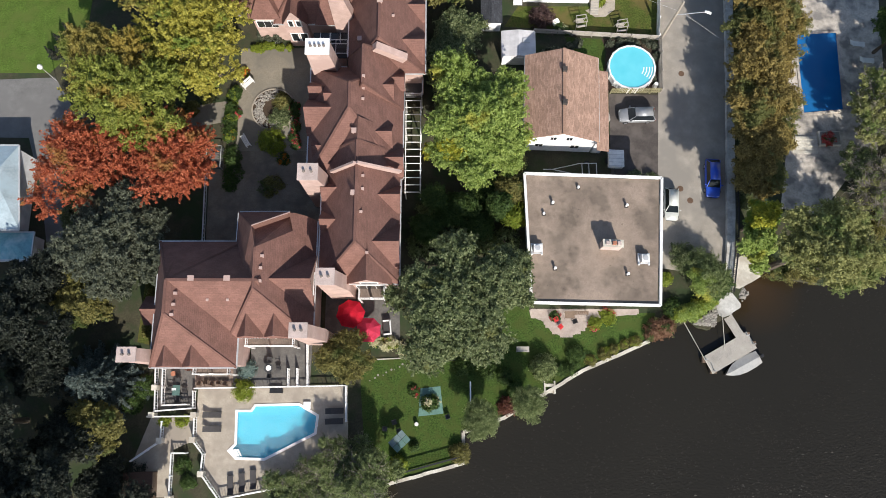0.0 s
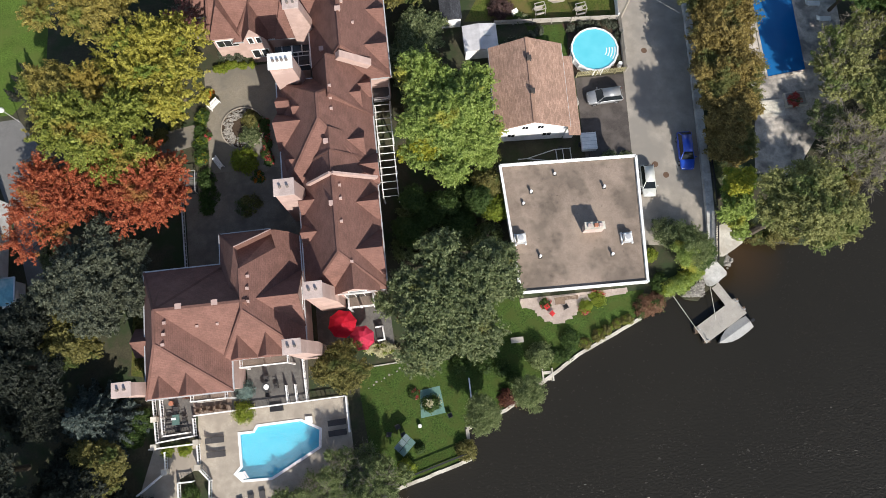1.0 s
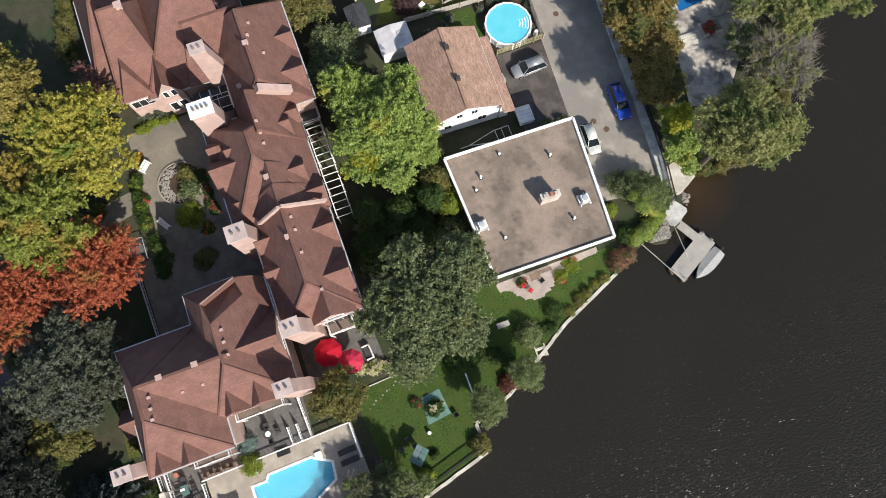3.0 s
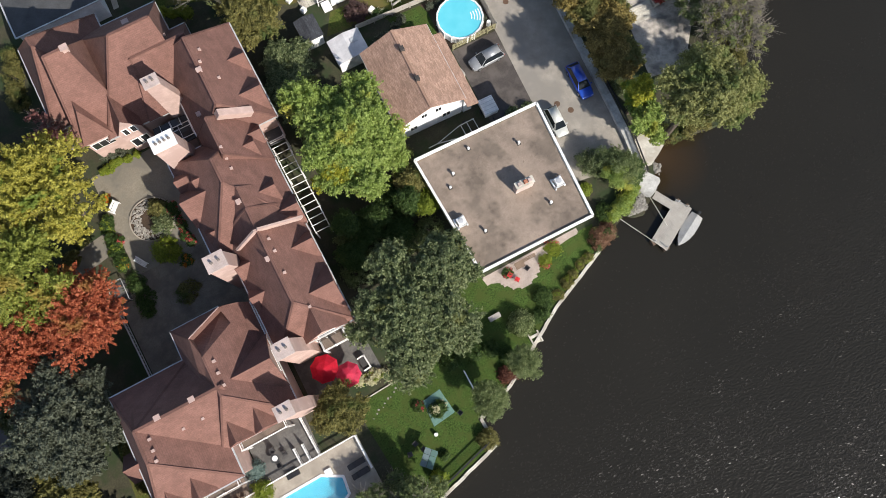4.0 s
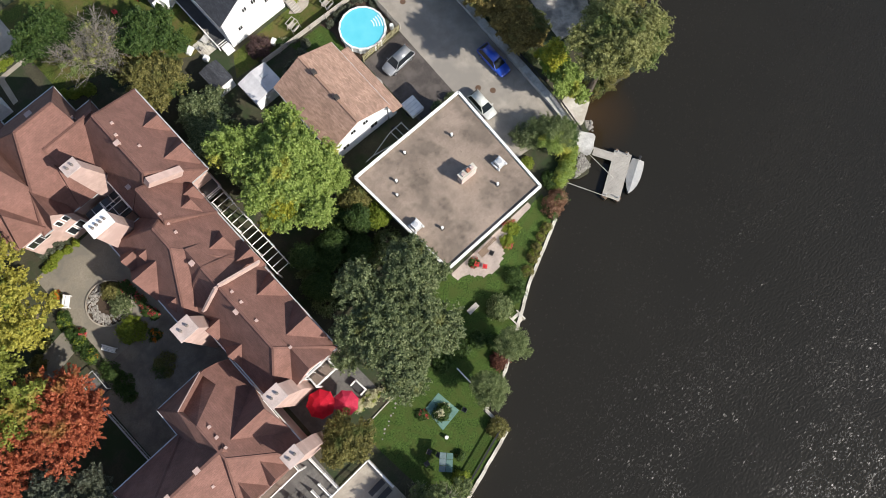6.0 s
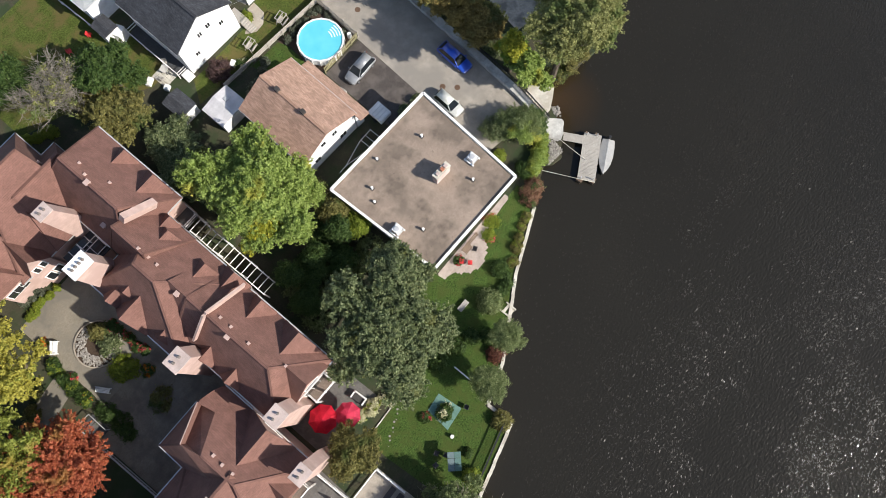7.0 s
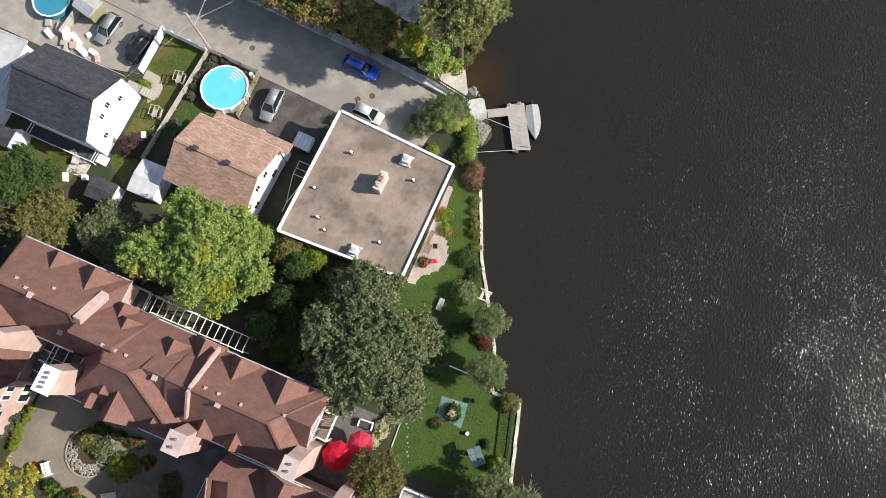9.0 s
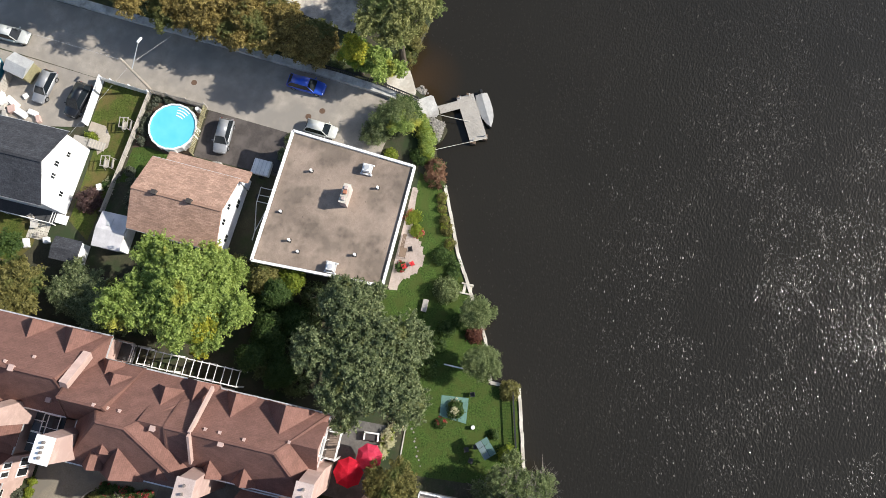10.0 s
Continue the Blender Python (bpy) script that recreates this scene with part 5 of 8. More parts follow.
def railing(pts, z, h, material, label, step=0.28, post=0.14, name="balustrade"):
    """A rail on posts, with thin bars between them."""
    f = root(name, pts[0][0], pts[0][1], z)
    ox, oy = pts[0]
    first = None
    for (ax, ay), (bx, by) in zip(pts, pts[1:]):
        ln, ang = math.hypot(bx - ax, by - ay), math.degrees(math.atan2(by - ay, bx - ax))
        base = pose(ax - ox, ay - oy, 0, 0, 0, ang)
        for z0, w in ((h - 0.08, 0.15), (0.1, 0.07)):
            bm = boxed(0, ln, -w / 2, w / 2, z0, z0 + 0.07)
            bm.transform(base)
            part("rail", bm, material, f)
        k = max(2, int(ln / step))
        for i in range(1, k):
            m = base @ pose(i * ln / k, 0, 0)
            if first is None:
                first = part("baluster", boxed(-0.03, 0.03, -0.03, 0.03, 0.1, h - 0.06), material, f)
                first.matrix_basis = m
            else:
                again(first, m)
        n_ = max(1, round(ln / 2.2))
        for i in range(n_ + 1):
            bm = boxed(-post / 2, post / 2, -post / 2, post / 2, 0, h + 0.1, bevel=0.015)
            bm.transform(base @ pose(i * ln / n_, 0, 0))
            part("post", bm, material, f)
    return tagged(f, label, "railing")


board_fence("garden_fence", [(11.6, 44.1), (27.2, 43.2)], 1.05, M["wood_grey"], "weathered board fence between two gardens", 0.5, 0.02)
board_fence("garden_fence", [(26.9, 43.3), (27.4, 49.4)], 1.3, M["white"], "white painted board fence along the lane", 0.3, 0.01)
tagged(ob_from("privacy_wall", boxed(21.4, 27.6, 49.45, 49.6, 0, 1.35, bevel=0.02), M["white"]), "white painted garden wall", "wall")
board_fence("pool_fence", [(20.7, 36.1), (26.7, 36.15)], 1.3, M["wood_green"], "slatted wooden fence between pool and driveway", 0.12, 0.08)
board_fence("pool_fence", [(26.8, 36.2), (27.2, 43.1)], 1.3, M["wood_grey"], "slatted fence beside the lane", 0.12, 0.08)
WR = M["white"]
railing([(-31.1, 3.2), (-30.8, -1.5), (-26.7, -1.2), (-26.8, 0.6)], 0.16, 0.95, WR, "white painted terrace balustrade of the townhouses")
railing([(-30.3, 3.0), (-30.1, -0.9), (-27.4, -0.8)], 0.16, 0.95, WR, "white painted inner rail on the terrace")
railing([(-26.8, 0.9), (-10.3, 1.2)], 0.08, 0.8, WR, "white rail above the pool deck", 0.5, 0.1)
railing([(-10.2, 1.15), (-10.1, -2.6)], 0.08, 1.0, WR, "white fence beside the pool deck")
railing([(-26.5, -2.1), (-26.4, -4.7), (-25.3, -6.0), (-25.4, -8.0), (-23.3, -10.6), (-16.8, -9.4)], 0.02, 1.0, WR, "white fence round the pool deck")
railing([(-31.6, -2.1), (-26.6, -2.05)], 0.02, 0.9, WR, "white painted rail above the garden walk")
railing([(-28.6, -10.6), (-28.7, -5.9), (-27.2, -5.9)], 0.02, 0.9, WR, "white rail beside the garden walk")
railing([(-30.0, -2.6), (-30.0, -4.6), (-33.0, -6.7)], 0.02, 0.9, WR, "white rail of the garden stairs")
railing([(-14.6, 5.6), (-14.4, 1.2)], 0.16, 1.0, WR, "white rail between two terraces")
railing([(-16.6, 3.0), (-16.5, 1.2)], 0.16, 1.0, WR, "white rail of the terrace stairs")
railing([(-15.6, 3.0), (-15.5, 1.2)], 0.16, 1.0, WR, "white rail of the terrace stairs")
railing([(-5.0, -8.2), (2.2, -6.3)], 0.0, 1.0, M["iron"], "black iron rail on the river lawn", 0.3, 0.06, "iron_railing")
railing([(3.4, 1.6), (3.4, -1.0)], 0.0, 0.9, M["white"], "white garden rail beside the small tree", 0.4, 0.1)
railing([(34.75, 25.5), (34.45, 20.8), (34.0, 16.4), (33.05, 11.5)], 0.5, 0.95, M["iron"], "black iron rail beside the lane's end", 0.25, 0.06, "iron_railing")
railing([(-27.4, 26.6), (-27.1, 16.4)], 0.0, 0.9, M["gutter"], "grey metal rail of the courtyard edge", 0.5, 0.06)

# squat pillars where the terrace rails turn
for x, y in ((-31.0, 1.0), (-31.1, -1.9), (-26.55, -1.9), (-26.5, -4.5), (-25.35, -8.0), (-30.0, -4.6), (-28.6, -10.5)):
    pr = root("rail_pillar", x, y, 0.0)
    part("shaft", boxed(-0.24, 0.24, -0.24, 0.24, 0, 1.15, bevel=0.02), M["cap"], pr)
    part("cap", boxed(-0.31, 0.31, -0.31, 0.31, 1.15, 1.25, bevel=0.03), M["cap"], pr)
    tagged(pr, "squat pale stone pillar between white rails", "pillar", "pillars of the terrace rails")

# balconies on the gables
def balcony(x0, x1, y0, y1, z, label):
    b = root("balcony", x0, y0, z)
    w, d = x1 - x0, y1 - y0
    part("floor", boxed(0, w, 0, d, -0.2, 0), M["wood_deck"], b)
    for p, q in (((0, 0), (w, 0)), ((0, 0), (0, d)), ((w, 0), (w, d))):
        for zz in (0.95, 0.1):
            part("rail", bar(bmesh.new(), (*p, zz), (*q, zz), 0.08, 0.06), M["white"], b)
        k = max(2, int((abs(q[0] - p[0]) + abs(q[1] - p[1])) / 0.24))
        for i in range(1, k):
            x, y = p[0] + (q[0] - p[0]) * i / k, p[1] + (q[1] - p[1]) * i / k
            part("picket", boxed(x - 0.025, x + 0.025, y - 0.025, y + 0.025, 0.1, 0.93), M["white"], b)
    for p in ((0, 0), (w, 0), (w / 2, 0)):
        part("post", boxed(p[0] - 0.08, p[0] + 0.08, p[1] - 0.08, p[1] + 0.08, -z if p[0] != w / 2 else 0, 1.0), M["white"], b)
    for i in range(2):
        part("bracket", bar(bmesh.new(), (w * (0.2 + 0.6 * i), d, -0.9), (w * (0.2 + 0.6 * i), 0.2, -0.2), 0.1, 0.1), M["white"], b)
    return tagged(b, label, "balcony")


balcony(-8.7, -6.0, 10.4, 11.9, 3.1, "white railed balcony below the gable")
balcony(-25.9, -22.3, 2.35, 3.3, 3.1, "white railed balcony of the townhouse block")
balcony(-20.6, -15.6, 5.3, 6.3, 3.1, "white railed balcony above the terrace")

# white pergola along the row
pg = root("pergola", -4.0, 22.6)
for x in (0.1, 1.8):
    part("beam", boxed(x - 0.05, x + 0.05, 0, 11.1, 2.8, 3.0), M["white"], pg)
    for y in (0.1, 3.7, 7.4, 11.0):
        part("post", boxed(x - 0.07, x + 0.07, y - 0.07, y + 0.07, 0, 2.8), M["white"], pg)
raf = part("rafter", boxed(0.0, 1.95, -0.03, 0.03, 3.0, 3.1), M["white"], pg)
for i in range(1, 14):
    again(raf, pose(0, i * 11.1 / 13, 0))
tagged(pg, "white painted pergola along the townhouse row", "pergola")
for x0, x1, y0, y1, z in ((-4.0, -0.4, 38.3, 40.3, 2.9), (-3.9, -2.0, 34.0, 36.0, 3.4)):
    b = root("balcony", x0, y0, z)
    part("floor", boxed(0, x1 - x0, 0, y1 - y0, -0.18, 0), M["slate_flat"], b)
    for p, q in (((0, 0), (x1 - x0, 0)), ((x1 - x0, 0), (x1 - x0, y1 - y0)), ((x1 - x0, y1 - y0), (0, y1 - y0))):
        for zz in (0.95, 0.5):
            part("rail", bar(bmesh.new(), (*p, zz), (*q, zz), 0.09, 0.07), M["gutter"], b)
    for p in ((x1 - x0 - 0.1, 0.1), (x1 - x0 - 0.1, y1 - y0 - 0.1)):
        part("post", boxed(p[0] - 0.08, p[0] + 0.08, p[1] - 0.08, p[1] + 0.08, -z, 0.95), M["gutter"], b)
    tagged(b, "grey-floored balcony with a metal rail", "balcony")

# courtyard: stone circle, benches, stair well
ring = tagged(root("stone_circle", -20.0, 33.9), "round bed of pale rounded stones", "stone bed")
bm = bmesh.new()
disc(bm, 0, 0, 0.02, 0.07, 2.55, 32)
part("bed", bm, M["mulch"], ring)
bm = bmesh.new()
for i in range(36):
    a0, a1 = 2 * math.pi * i / 36, 2 * math.pi * (i + 0.96) / 36
    bar(bm, (2.6 * math.cos(a0), 2.6 * math.sin(a0), 0.09), (2.6 * math.cos(a1), 2.6 * math.sin(a1), 0.09), 0.14, 0.16)
part("edging", bm, M["concrete"], ring)
bm = bmesh.new()
for i in range(330):
    a, q = random.uniform(1.4, 5.2), random.uniform(1.35, 2.45)
    s = random.uniform(0.09, 0.19)
    bmesh.ops.create_icosphere(bm, subdivisions=1, radius=s, matrix=pose(q * math.cos(a), q * math.sin(a), 0.1, random.uniform(0, 90), 0, random.uniform(0, 360)) @ Matrix.Diagonal((1, 0.8, 0.6, 1)))
tagged(part("pebble_fill", bm, M["stone"], ring), "pale rounded stones", kind="stuff")


def bench(x, y, turn, label):
    b = root("bench", x, y, 0, turn)
    for i in range(4):
        part("seat_slat", boxed(-0.75, 0.75, -0.26 + i * 0.14, -0.14 + i * 0.14, 0.42, 0.46, bevel=0.008), M["white"], b)
    for i in range(3):
        part("back_slat", boxed(-0.75, 0.75, 0.3, 0.34, 0.52 + i * 0.14, 0.63 + i * 0.14), M["white"], b)
    for sx in (-0.68, 0.68):
        part("leg", boxed(sx - 0.04, sx + 0.04, -0.24, -0.16, 0, 0.62), M["white"], b)
        part("leg", boxed(sx - 0.04, sx + 0.04, 0.27, 0.35, 0, 0.95), M["white"], b)
        part("armrest", boxed(sx - 0.05, sx + 0.05, -0.26, 0.34, 0.62, 0.66), M["white"], b)
    return tagged(b, label, "bench", "courtyard benches")


bench(-23.2, 37.1, 45, "white painted slatted bench by the flower bed")
bench(-23.1, 29.7, -58, "white painted slatted bench on the courtyard paving")
st = root("stairwell", -27.4, 26.3)
part("floor", boxed(0, 1.7, 0, 2.6, 0.02, 0.06), M["slate_flat"], st)
for i in range(7):
    part("step", boxed(0, 1.7, 0.1 + i * 0.28, 0.34 + i * 0.28, 0.06, 0.1 + i * 0.02), M["terrace_stone"], st)
for p, q in (((0, 0), (0, 2.6)), ((0, 2.6), (1.7, 2.6)), ((1.7, 0), (1.7, 2.6))):
    part("rail", bar(bmesh.new(), (*p, 0.95), (*q, 0.95), 0.07, 0.06), M["gutter"], st)
    for c in (p, q):
        part("post", boxed(c[0] - 0.03, c[0] + 0.03, c[1] - 0.03, c[1] + 0.03, 0, 0.95), M["gutter"], st)
tagged(st, "grey stairwell with a metal rail at the courtyard edge", "stairs")

# ---- pools ----
def coping(parent, pts, z, w=0.34, m="white"):
    """One mitred stone along each side of the basin."""
    P = [Vector(p) for p in pts]
    n = len(P)
    inner, outer = [], []
    for i in range(n):
        d0, d1 = (P[i] - P[i - 1]).normalized(), (P[(i + 1) % n] - P[i]).normalized()
        k = Vector((-d0.y - d1.y, d0.x + d1.x))
        k = k / max(0.5, k.dot(Vector((-d0.y, d0.x)))) * w / 2
        inner.append(P[i] + k)
        outer.append(P[i] - k)
    for i in range(n):
        j = (i + 1) % n
        quad = [inner[i], inner[j], outer[j], outer[i]]
        if sum(a.x * b.y - b.x * a.y for a, b in zip(quad, quad[1:] + quad[:1])) < 0:
            quad.reverse()
        part("coping", prism(bmesh.new(), [(v.x, v.y) for v in quad], z - 0.07, z + 0.07), M[m], parent)


sp = tagged(root("swimming_pool", 0, 0), "angular in-ground pool with turquoise water", "swimming pool")
basin = bmesh.new()
rim = [basin.verts.new((x, y, 0.12)) for x, y in POOL]
bed = [basin.verts.new((x, y, -0.86)) for x, y in POOL]
basin.faces.new(bed[::-1])
for i in range(len(POOL)):
    j = (i + 1) % len(POOL)
    basin.faces.new((bed[i], bed[j], rim[j], rim[i]))
part("basin", basin, M["pool_water"], sp, "turquoise lined basin")
part("water", prism(bmesh.new(), POOL[::-1], -0.02, 0.03), M["clear_water"], sp, "clear turquoise water")
coping(sp, POOL, 0.07, 0.27)
for i in range(3):
    part("step", prism(bmesh.new(), [(-22.6 + i * 0.3, -5.7 + i * 0.1), (-22.0 + i * 0.25, -6.35 + i * 0.05), (-21.8 + i * 0.25, -6.3), (-22.35 + i * 0.3, -5.5)], 0.09, 0.1 + 0.002 * i), M["white"], sp)
part("diving_board", boxed(-14.9, -14.1, -1.3, -0.5, 0.15, 0.3, bevel=0.03), M["white"], sp)

rp = tagged(root("round_pool", 23.25, 38.95), "raised round pool with a white rim and clear turquoise water", "swimming pool")
bm = bmesh.new()
disc(bm, 0, 0, 0.0, 1.12, 2.74, 48)
part("water", bm, M["pool_water_pale"], rp, "clear turquoise water")
bm = bmesh.new()
for i in range(18):
    a0, a1 = 2 * math.pi * i / 18, 2 * math.pi * (i + 1) / 18
    bar(bm, (2.8 * math.cos(a0), 2.8 * math.sin(a0), 1.2), (2.8 * math.cos(a1), 2.8 * math.sin(a1), 1.2), 0.2, 0.06)
part("rim", bm, M["white"], rp)
bm = bmesh.new()
for i in range(18):
    a0, a1 = 2 * math.pi * i / 18, 2 * math.pi * (i + 1) / 18
    bar(bm, (2.8 * math.cos(a0), 2.8 * math.sin(a0), 0.6), (2.8 * math.cos(a1), 2.8 * math.sin(a1), 0.6), 0.06, 1.18)
part("wall", bm, M["white"], rp)
for i in range(18):
    a = 2 * math.pi * i / 18
    part("upright", disc(bmesh.new(), 2.86 * math.cos(a), 2.86 * math.sin(a), 0, 1.22, 0.07, 6), M["white"], rp)
for i in range(4):
    a0, a1 = radians(-38), radians(2)
    bm = bmesh.new()
    q = 1.35 + i * 0.34
    for j in range(5):
        s0, s1 = a0 + (a1 - a0) * j / 5, a0 + (a1 - a0) * (j + 1) / 5
        bar(bm, (q * math.cos(s0) + 0.1, q * math.sin(s0), 1.13), (q * math.cos(s1) + 0.1, q * math.sin(s1), 1.13), 0.12, 0.05)
    part("step", bm, M["white"], rp)
bp = tagged(root("swimming_pool", 0, 0), "rectangular in-ground pool with deep blue water", "swimming pool")
BP = [(44.1, 44.1), (43.9, 33.4), (49.0, 33.9), (49.4, 44.4)]
part("water", prism(bmesh.new(), BP, 0.0, 0.06), M["pool_water_blue"], bp, "deep blue water")
coping(bp, BP, 0.06, 0.3, "poolstone")
bp2 = tagged(root("round_pool", 25.6, 64.0), "small round garden pool with blue water", "swimming pool")
part("water", disc(bmesh.new(), 0, 0, 0, 1.0, 2.2, 32), M["pool_water_mid"], bp2)
bm = bmesh.new()
for i in range(18):
    a0, a1 = 2 * math.pi * i / 18, 2 * math.pi * (i + 1) / 18
    bar(bm, (2.3 * math.cos(a0), 2.3 * math.sin(a0), 1.05), (2.3 * math.cos(a1), 2.3 * math.sin(a1), 1.05), 0.2, 0.08)
part("rim", bm, M["white"], bp2)

# ---- roof gear of the apartment house ----
ch = root("chimney", 18.4, 15.9, 4.84, -3)
part("body", boxed(-1.05, 1.05, -0.36, 0.36, 0, 1.75, bevel=0.02), M["chimney_cap"], ch)
part("cap", boxed(-1.1, 1.1, -0.41, 0.41, 1.75, 1.83), M["cap"], ch)
for x, h in ((-0.6, 0.22), (0.1, 0.3), (0.62, 0.22)):
    part("flue", boxed(x - 0.2, x + 0.2, -0.2, 0.2, 1.83, 1.83 + h, bevel=0.02), M["pot" if h > 0.25 else "chimney_cap"], ch)
tagged(ch, "pale pink rendered chimney with three flues on the gravel roof", "chimney")


def rooftop_unit(x, y):
    u = root("rooftop_unit", x, y, 4.84)
    part("casing", boxed(-0.4, 0.4, -0.4, 0.4, 0.3, 0.95, bevel=0.03), M["white"], u)
    part("fan_guard", disc(bmesh.new(), 0, 0, 0.95, 1.02, 0.3, 14), M["gutter"], u)
    for sx in (-0.55, 0.55):
        part("skid", boxed(sx - 0.08, sx + 0.08, -0.65, 0.65, 0, 0.3), M["white"], u)
    for sy in (-0.5, 0.5):
        part("pipe", boxed(-0.6, 0.6, sy - 0.07, sy + 0.07, 0.3, 0.42), M["gutter"], u)
    return tagged(u, "white rooftop cooling unit on skids", "cooling unit", "rooftop units")


rooftop_unit(10.5, 15.6)
rooftop_unit(22.0, 14.5)


def roof_stack(x, y, h=0.45):
    u = root("roof_vent", x, y, 4.84)
    part("pipe", disc(bmesh.new(), 0, 0, 0, h, 0.13, 10), M["white"], u)
    part("cowl", disc(bmesh.new(), 0, 0, h, h + 0.1, 0.17, 10, 0.13), M["white"], u)
    part("flashing", boxed(-0.22, 0.22, -0.22, 0.22, 0, 0.03), M["tar"], u)
    return tagged(u, "short white roof vent pipe", "roof vent", "roof vents")


for x, y in ((12.4, 13.5), (20.2, 12.9), (12.4, 20.8), (20.5, 20.5), (15.3, 22.6)):
    roof_stack(x, y, 0.5 if y < 22 else 0.3)
roof_stack(11.4, 19.6, 0.3)

# ---- vehicles ----
def car(x, y, turn, length, width, height, body, label, hood=0.26, boot=0.12, name="car"):
    """A car facing its own +y: a lower body lofted from sections, a glasshouse with roof, lamps, mirrors and wheels."""
    c = root(name, x, y, 0.024, turn)
    hl, w, belt = length / 2, width / 2, height * 0.56
    bm = bmesh.new()
    sec = [(-hl, 0.80, 0.42, belt * 0.86), (-hl + 0.12, 0.93, 0.26, belt * 0.97), (-hl * 0.5, 1.0, 0.22, belt), (hl * 0.2, 1.0, 0.22, belt), (hl * 0.62, 0.96, 0.24, belt * 0.93), (hl - 0.14, 0.86, 0.26, belt * 0.82), (hl, 0.62, 0.36, belt * 0.66)]
    rings = []
    for yy, k, z0, z1 in sec:
        rings.append([bm.verts.new((sx * w * k * f, yy, z)) for sx, f, z in ((-1, 0.9, z0), (-1, 1.0, z0 + 0.16), (-1, 1.0, z1 - 0.12), (-1, 0.86, z1), (1, 0.86, z1), (1, 1.0, z1 - 0.12), (1, 1.0, z0 + 0.16), (1, 0.9, z0))])
    for a, b in zip(rings, rings[1:]):
        for i in range(8):
            bm.faces.new((a[i], a[(i + 1) % 8], b[(i + 1) % 8], b[i]))
    bm.faces.new(rings[0][::-1]), bm.faces.new(rings[-1])
    bmesh.ops.recalc_face_normals(bm, faces=bm.faces[:])
    bmesh.ops.bevel(bm, geom=bm.edges[:], offset=0.05, segments=2, affect="EDGES", clamp_overlap=True)
    smooth(part("body", bm, M[body], c))
    y0, y1 = -hl + length * boot * 0.3, hl - length * hood
    t0, t1 = y0 + length * (0.07 + boot * 0.6), y1 - length * 0.16
    wt = w * 0.64
    zb, zt = belt - 0.03, height - 0.06
    low = [(-w * 0.9, y0), (w * 0.9, y0), (w * 0.9, y1), (-w * 0.9, y1)]
    top = [(-wt, t0), (wt, t0), (wt, t1), (-wt, t1)]
    names = ("rear_window", "side_window", "windscreen", "side_window")
    for i in range(4):
        j = (i + 1) % 4
        bm = bmesh.new()
        v = [bm.verts.new((*p, z)) for p, z in ((low[i], zb), (low[j], zb), (top[j], zt), (top[i], zt))]
        bm.faces.new(v)
        r = bmesh.ops.extrude_face_region(bm, geom=bm.faces[:])
        bmesh.ops.translate(bm, verts=[g for g in r["geom"] if isinstance(g, bmesh.types.BMVert)], vec=((low[0][0] + low[1][0]) / 2, 0, -0.04))
        bmesh.ops.recalc_face_normals(bm, faces=bm.faces[:])
        part(names[i], bm, M["window_tint"], c)
    bm = boxed(-wt - 0.02, wt + 0.02, t0 - 0.02, t1 + 0.02, zt - 0.03, height)
    bmesh.ops.bevel(bm, geom=bm.edges[:], offset=0.07, segments=3, affect="EDGES", clamp_overlap=True)
    smooth(part("roof", bm, M[body], c))
    for p, q in zip(low, top):
        part("pillar", bar(bmesh.new(), (*p, zb), (*q, zt), 0.07, 0.07), M[body], c)
    for sx in (-1, 1):
        part("headlight", boxed(sx * w * 0.6 - 0.16, sx * w * 0.6 + 0.16, hl - 0.3, hl - 0.1, belt * 0.68, belt * 0.8, bevel=0.02), M["clear"], c)
        part("tail_light", boxed(sx * w * 0.74 - 0.1, sx * w * 0.74 + 0.1, -hl - 0.015, -hl + 0.1, belt * 0.62, belt * 0.85), M["lamp_red"], c)
        part("mirror", boxed(sx * (w + 0.08) - 0.1, sx * (w + 0.08) + 0.1, y1 - 0.32, y1 - 0.2, belt, belt + 0.14, bevel=0.02), M[body], c)
        for yy in (-hl * 0.62, hl * 0.62):
            ty = part("tyre", tube(bmesh.new(), (sx * (w - 0.21), yy, 0.32), (sx * (w + 0.0), yy, 0.32), 0.32, None, 18), M["rubber"], c)
            part("rim", tube(bmesh.new(), (sx * (w - 0.05), yy, 0.32), (sx * (w + 0.015), yy, 0.32), 0.2, None, 12), M["rim"], ty)
    return tagged(c, label, "car")


car(32.1, 25.1, 180 - 4, 4.7, 1.78, 1.45, "blue_paint", "blue compact car parked beside the lane wall", 0.25, 0.08)
car(27.0, 21.9, 180 - 4, 3.9, 1.7, 1.5, "white_paint_car", "pale silver-white hatchback parked beside the flat-roofed house", 0.24, 0.04)
car(23.6, 33.0, 90 + 2, 4.3, 1.78, 1.65, "silver_paint", "silver sport utility car parked on the dark driveway", 0.25, 0.04)
car(24.9, 55.9, 84, 4.3, 1.75, 1.5, "silver_paint", "silver hatchback parked on the apron", 0.25, 0.04)
car(24.1, 51.3, 80, 4.5, 1.85, 1.75, "black_paint", "black sport utility car parked beside the white wall", 0.24, 0.04)
car(30.6, 62.2, 178, 4.7, 1.8, 1.5, "white_paint_car", "white car parked beside the lane", 0.25, 0.08)
car(-30.6, 45.5, 100, 4.4, 1.78, 1.5, "silver_paint", "silver car parked beside the north block", 0.25, 0.06)

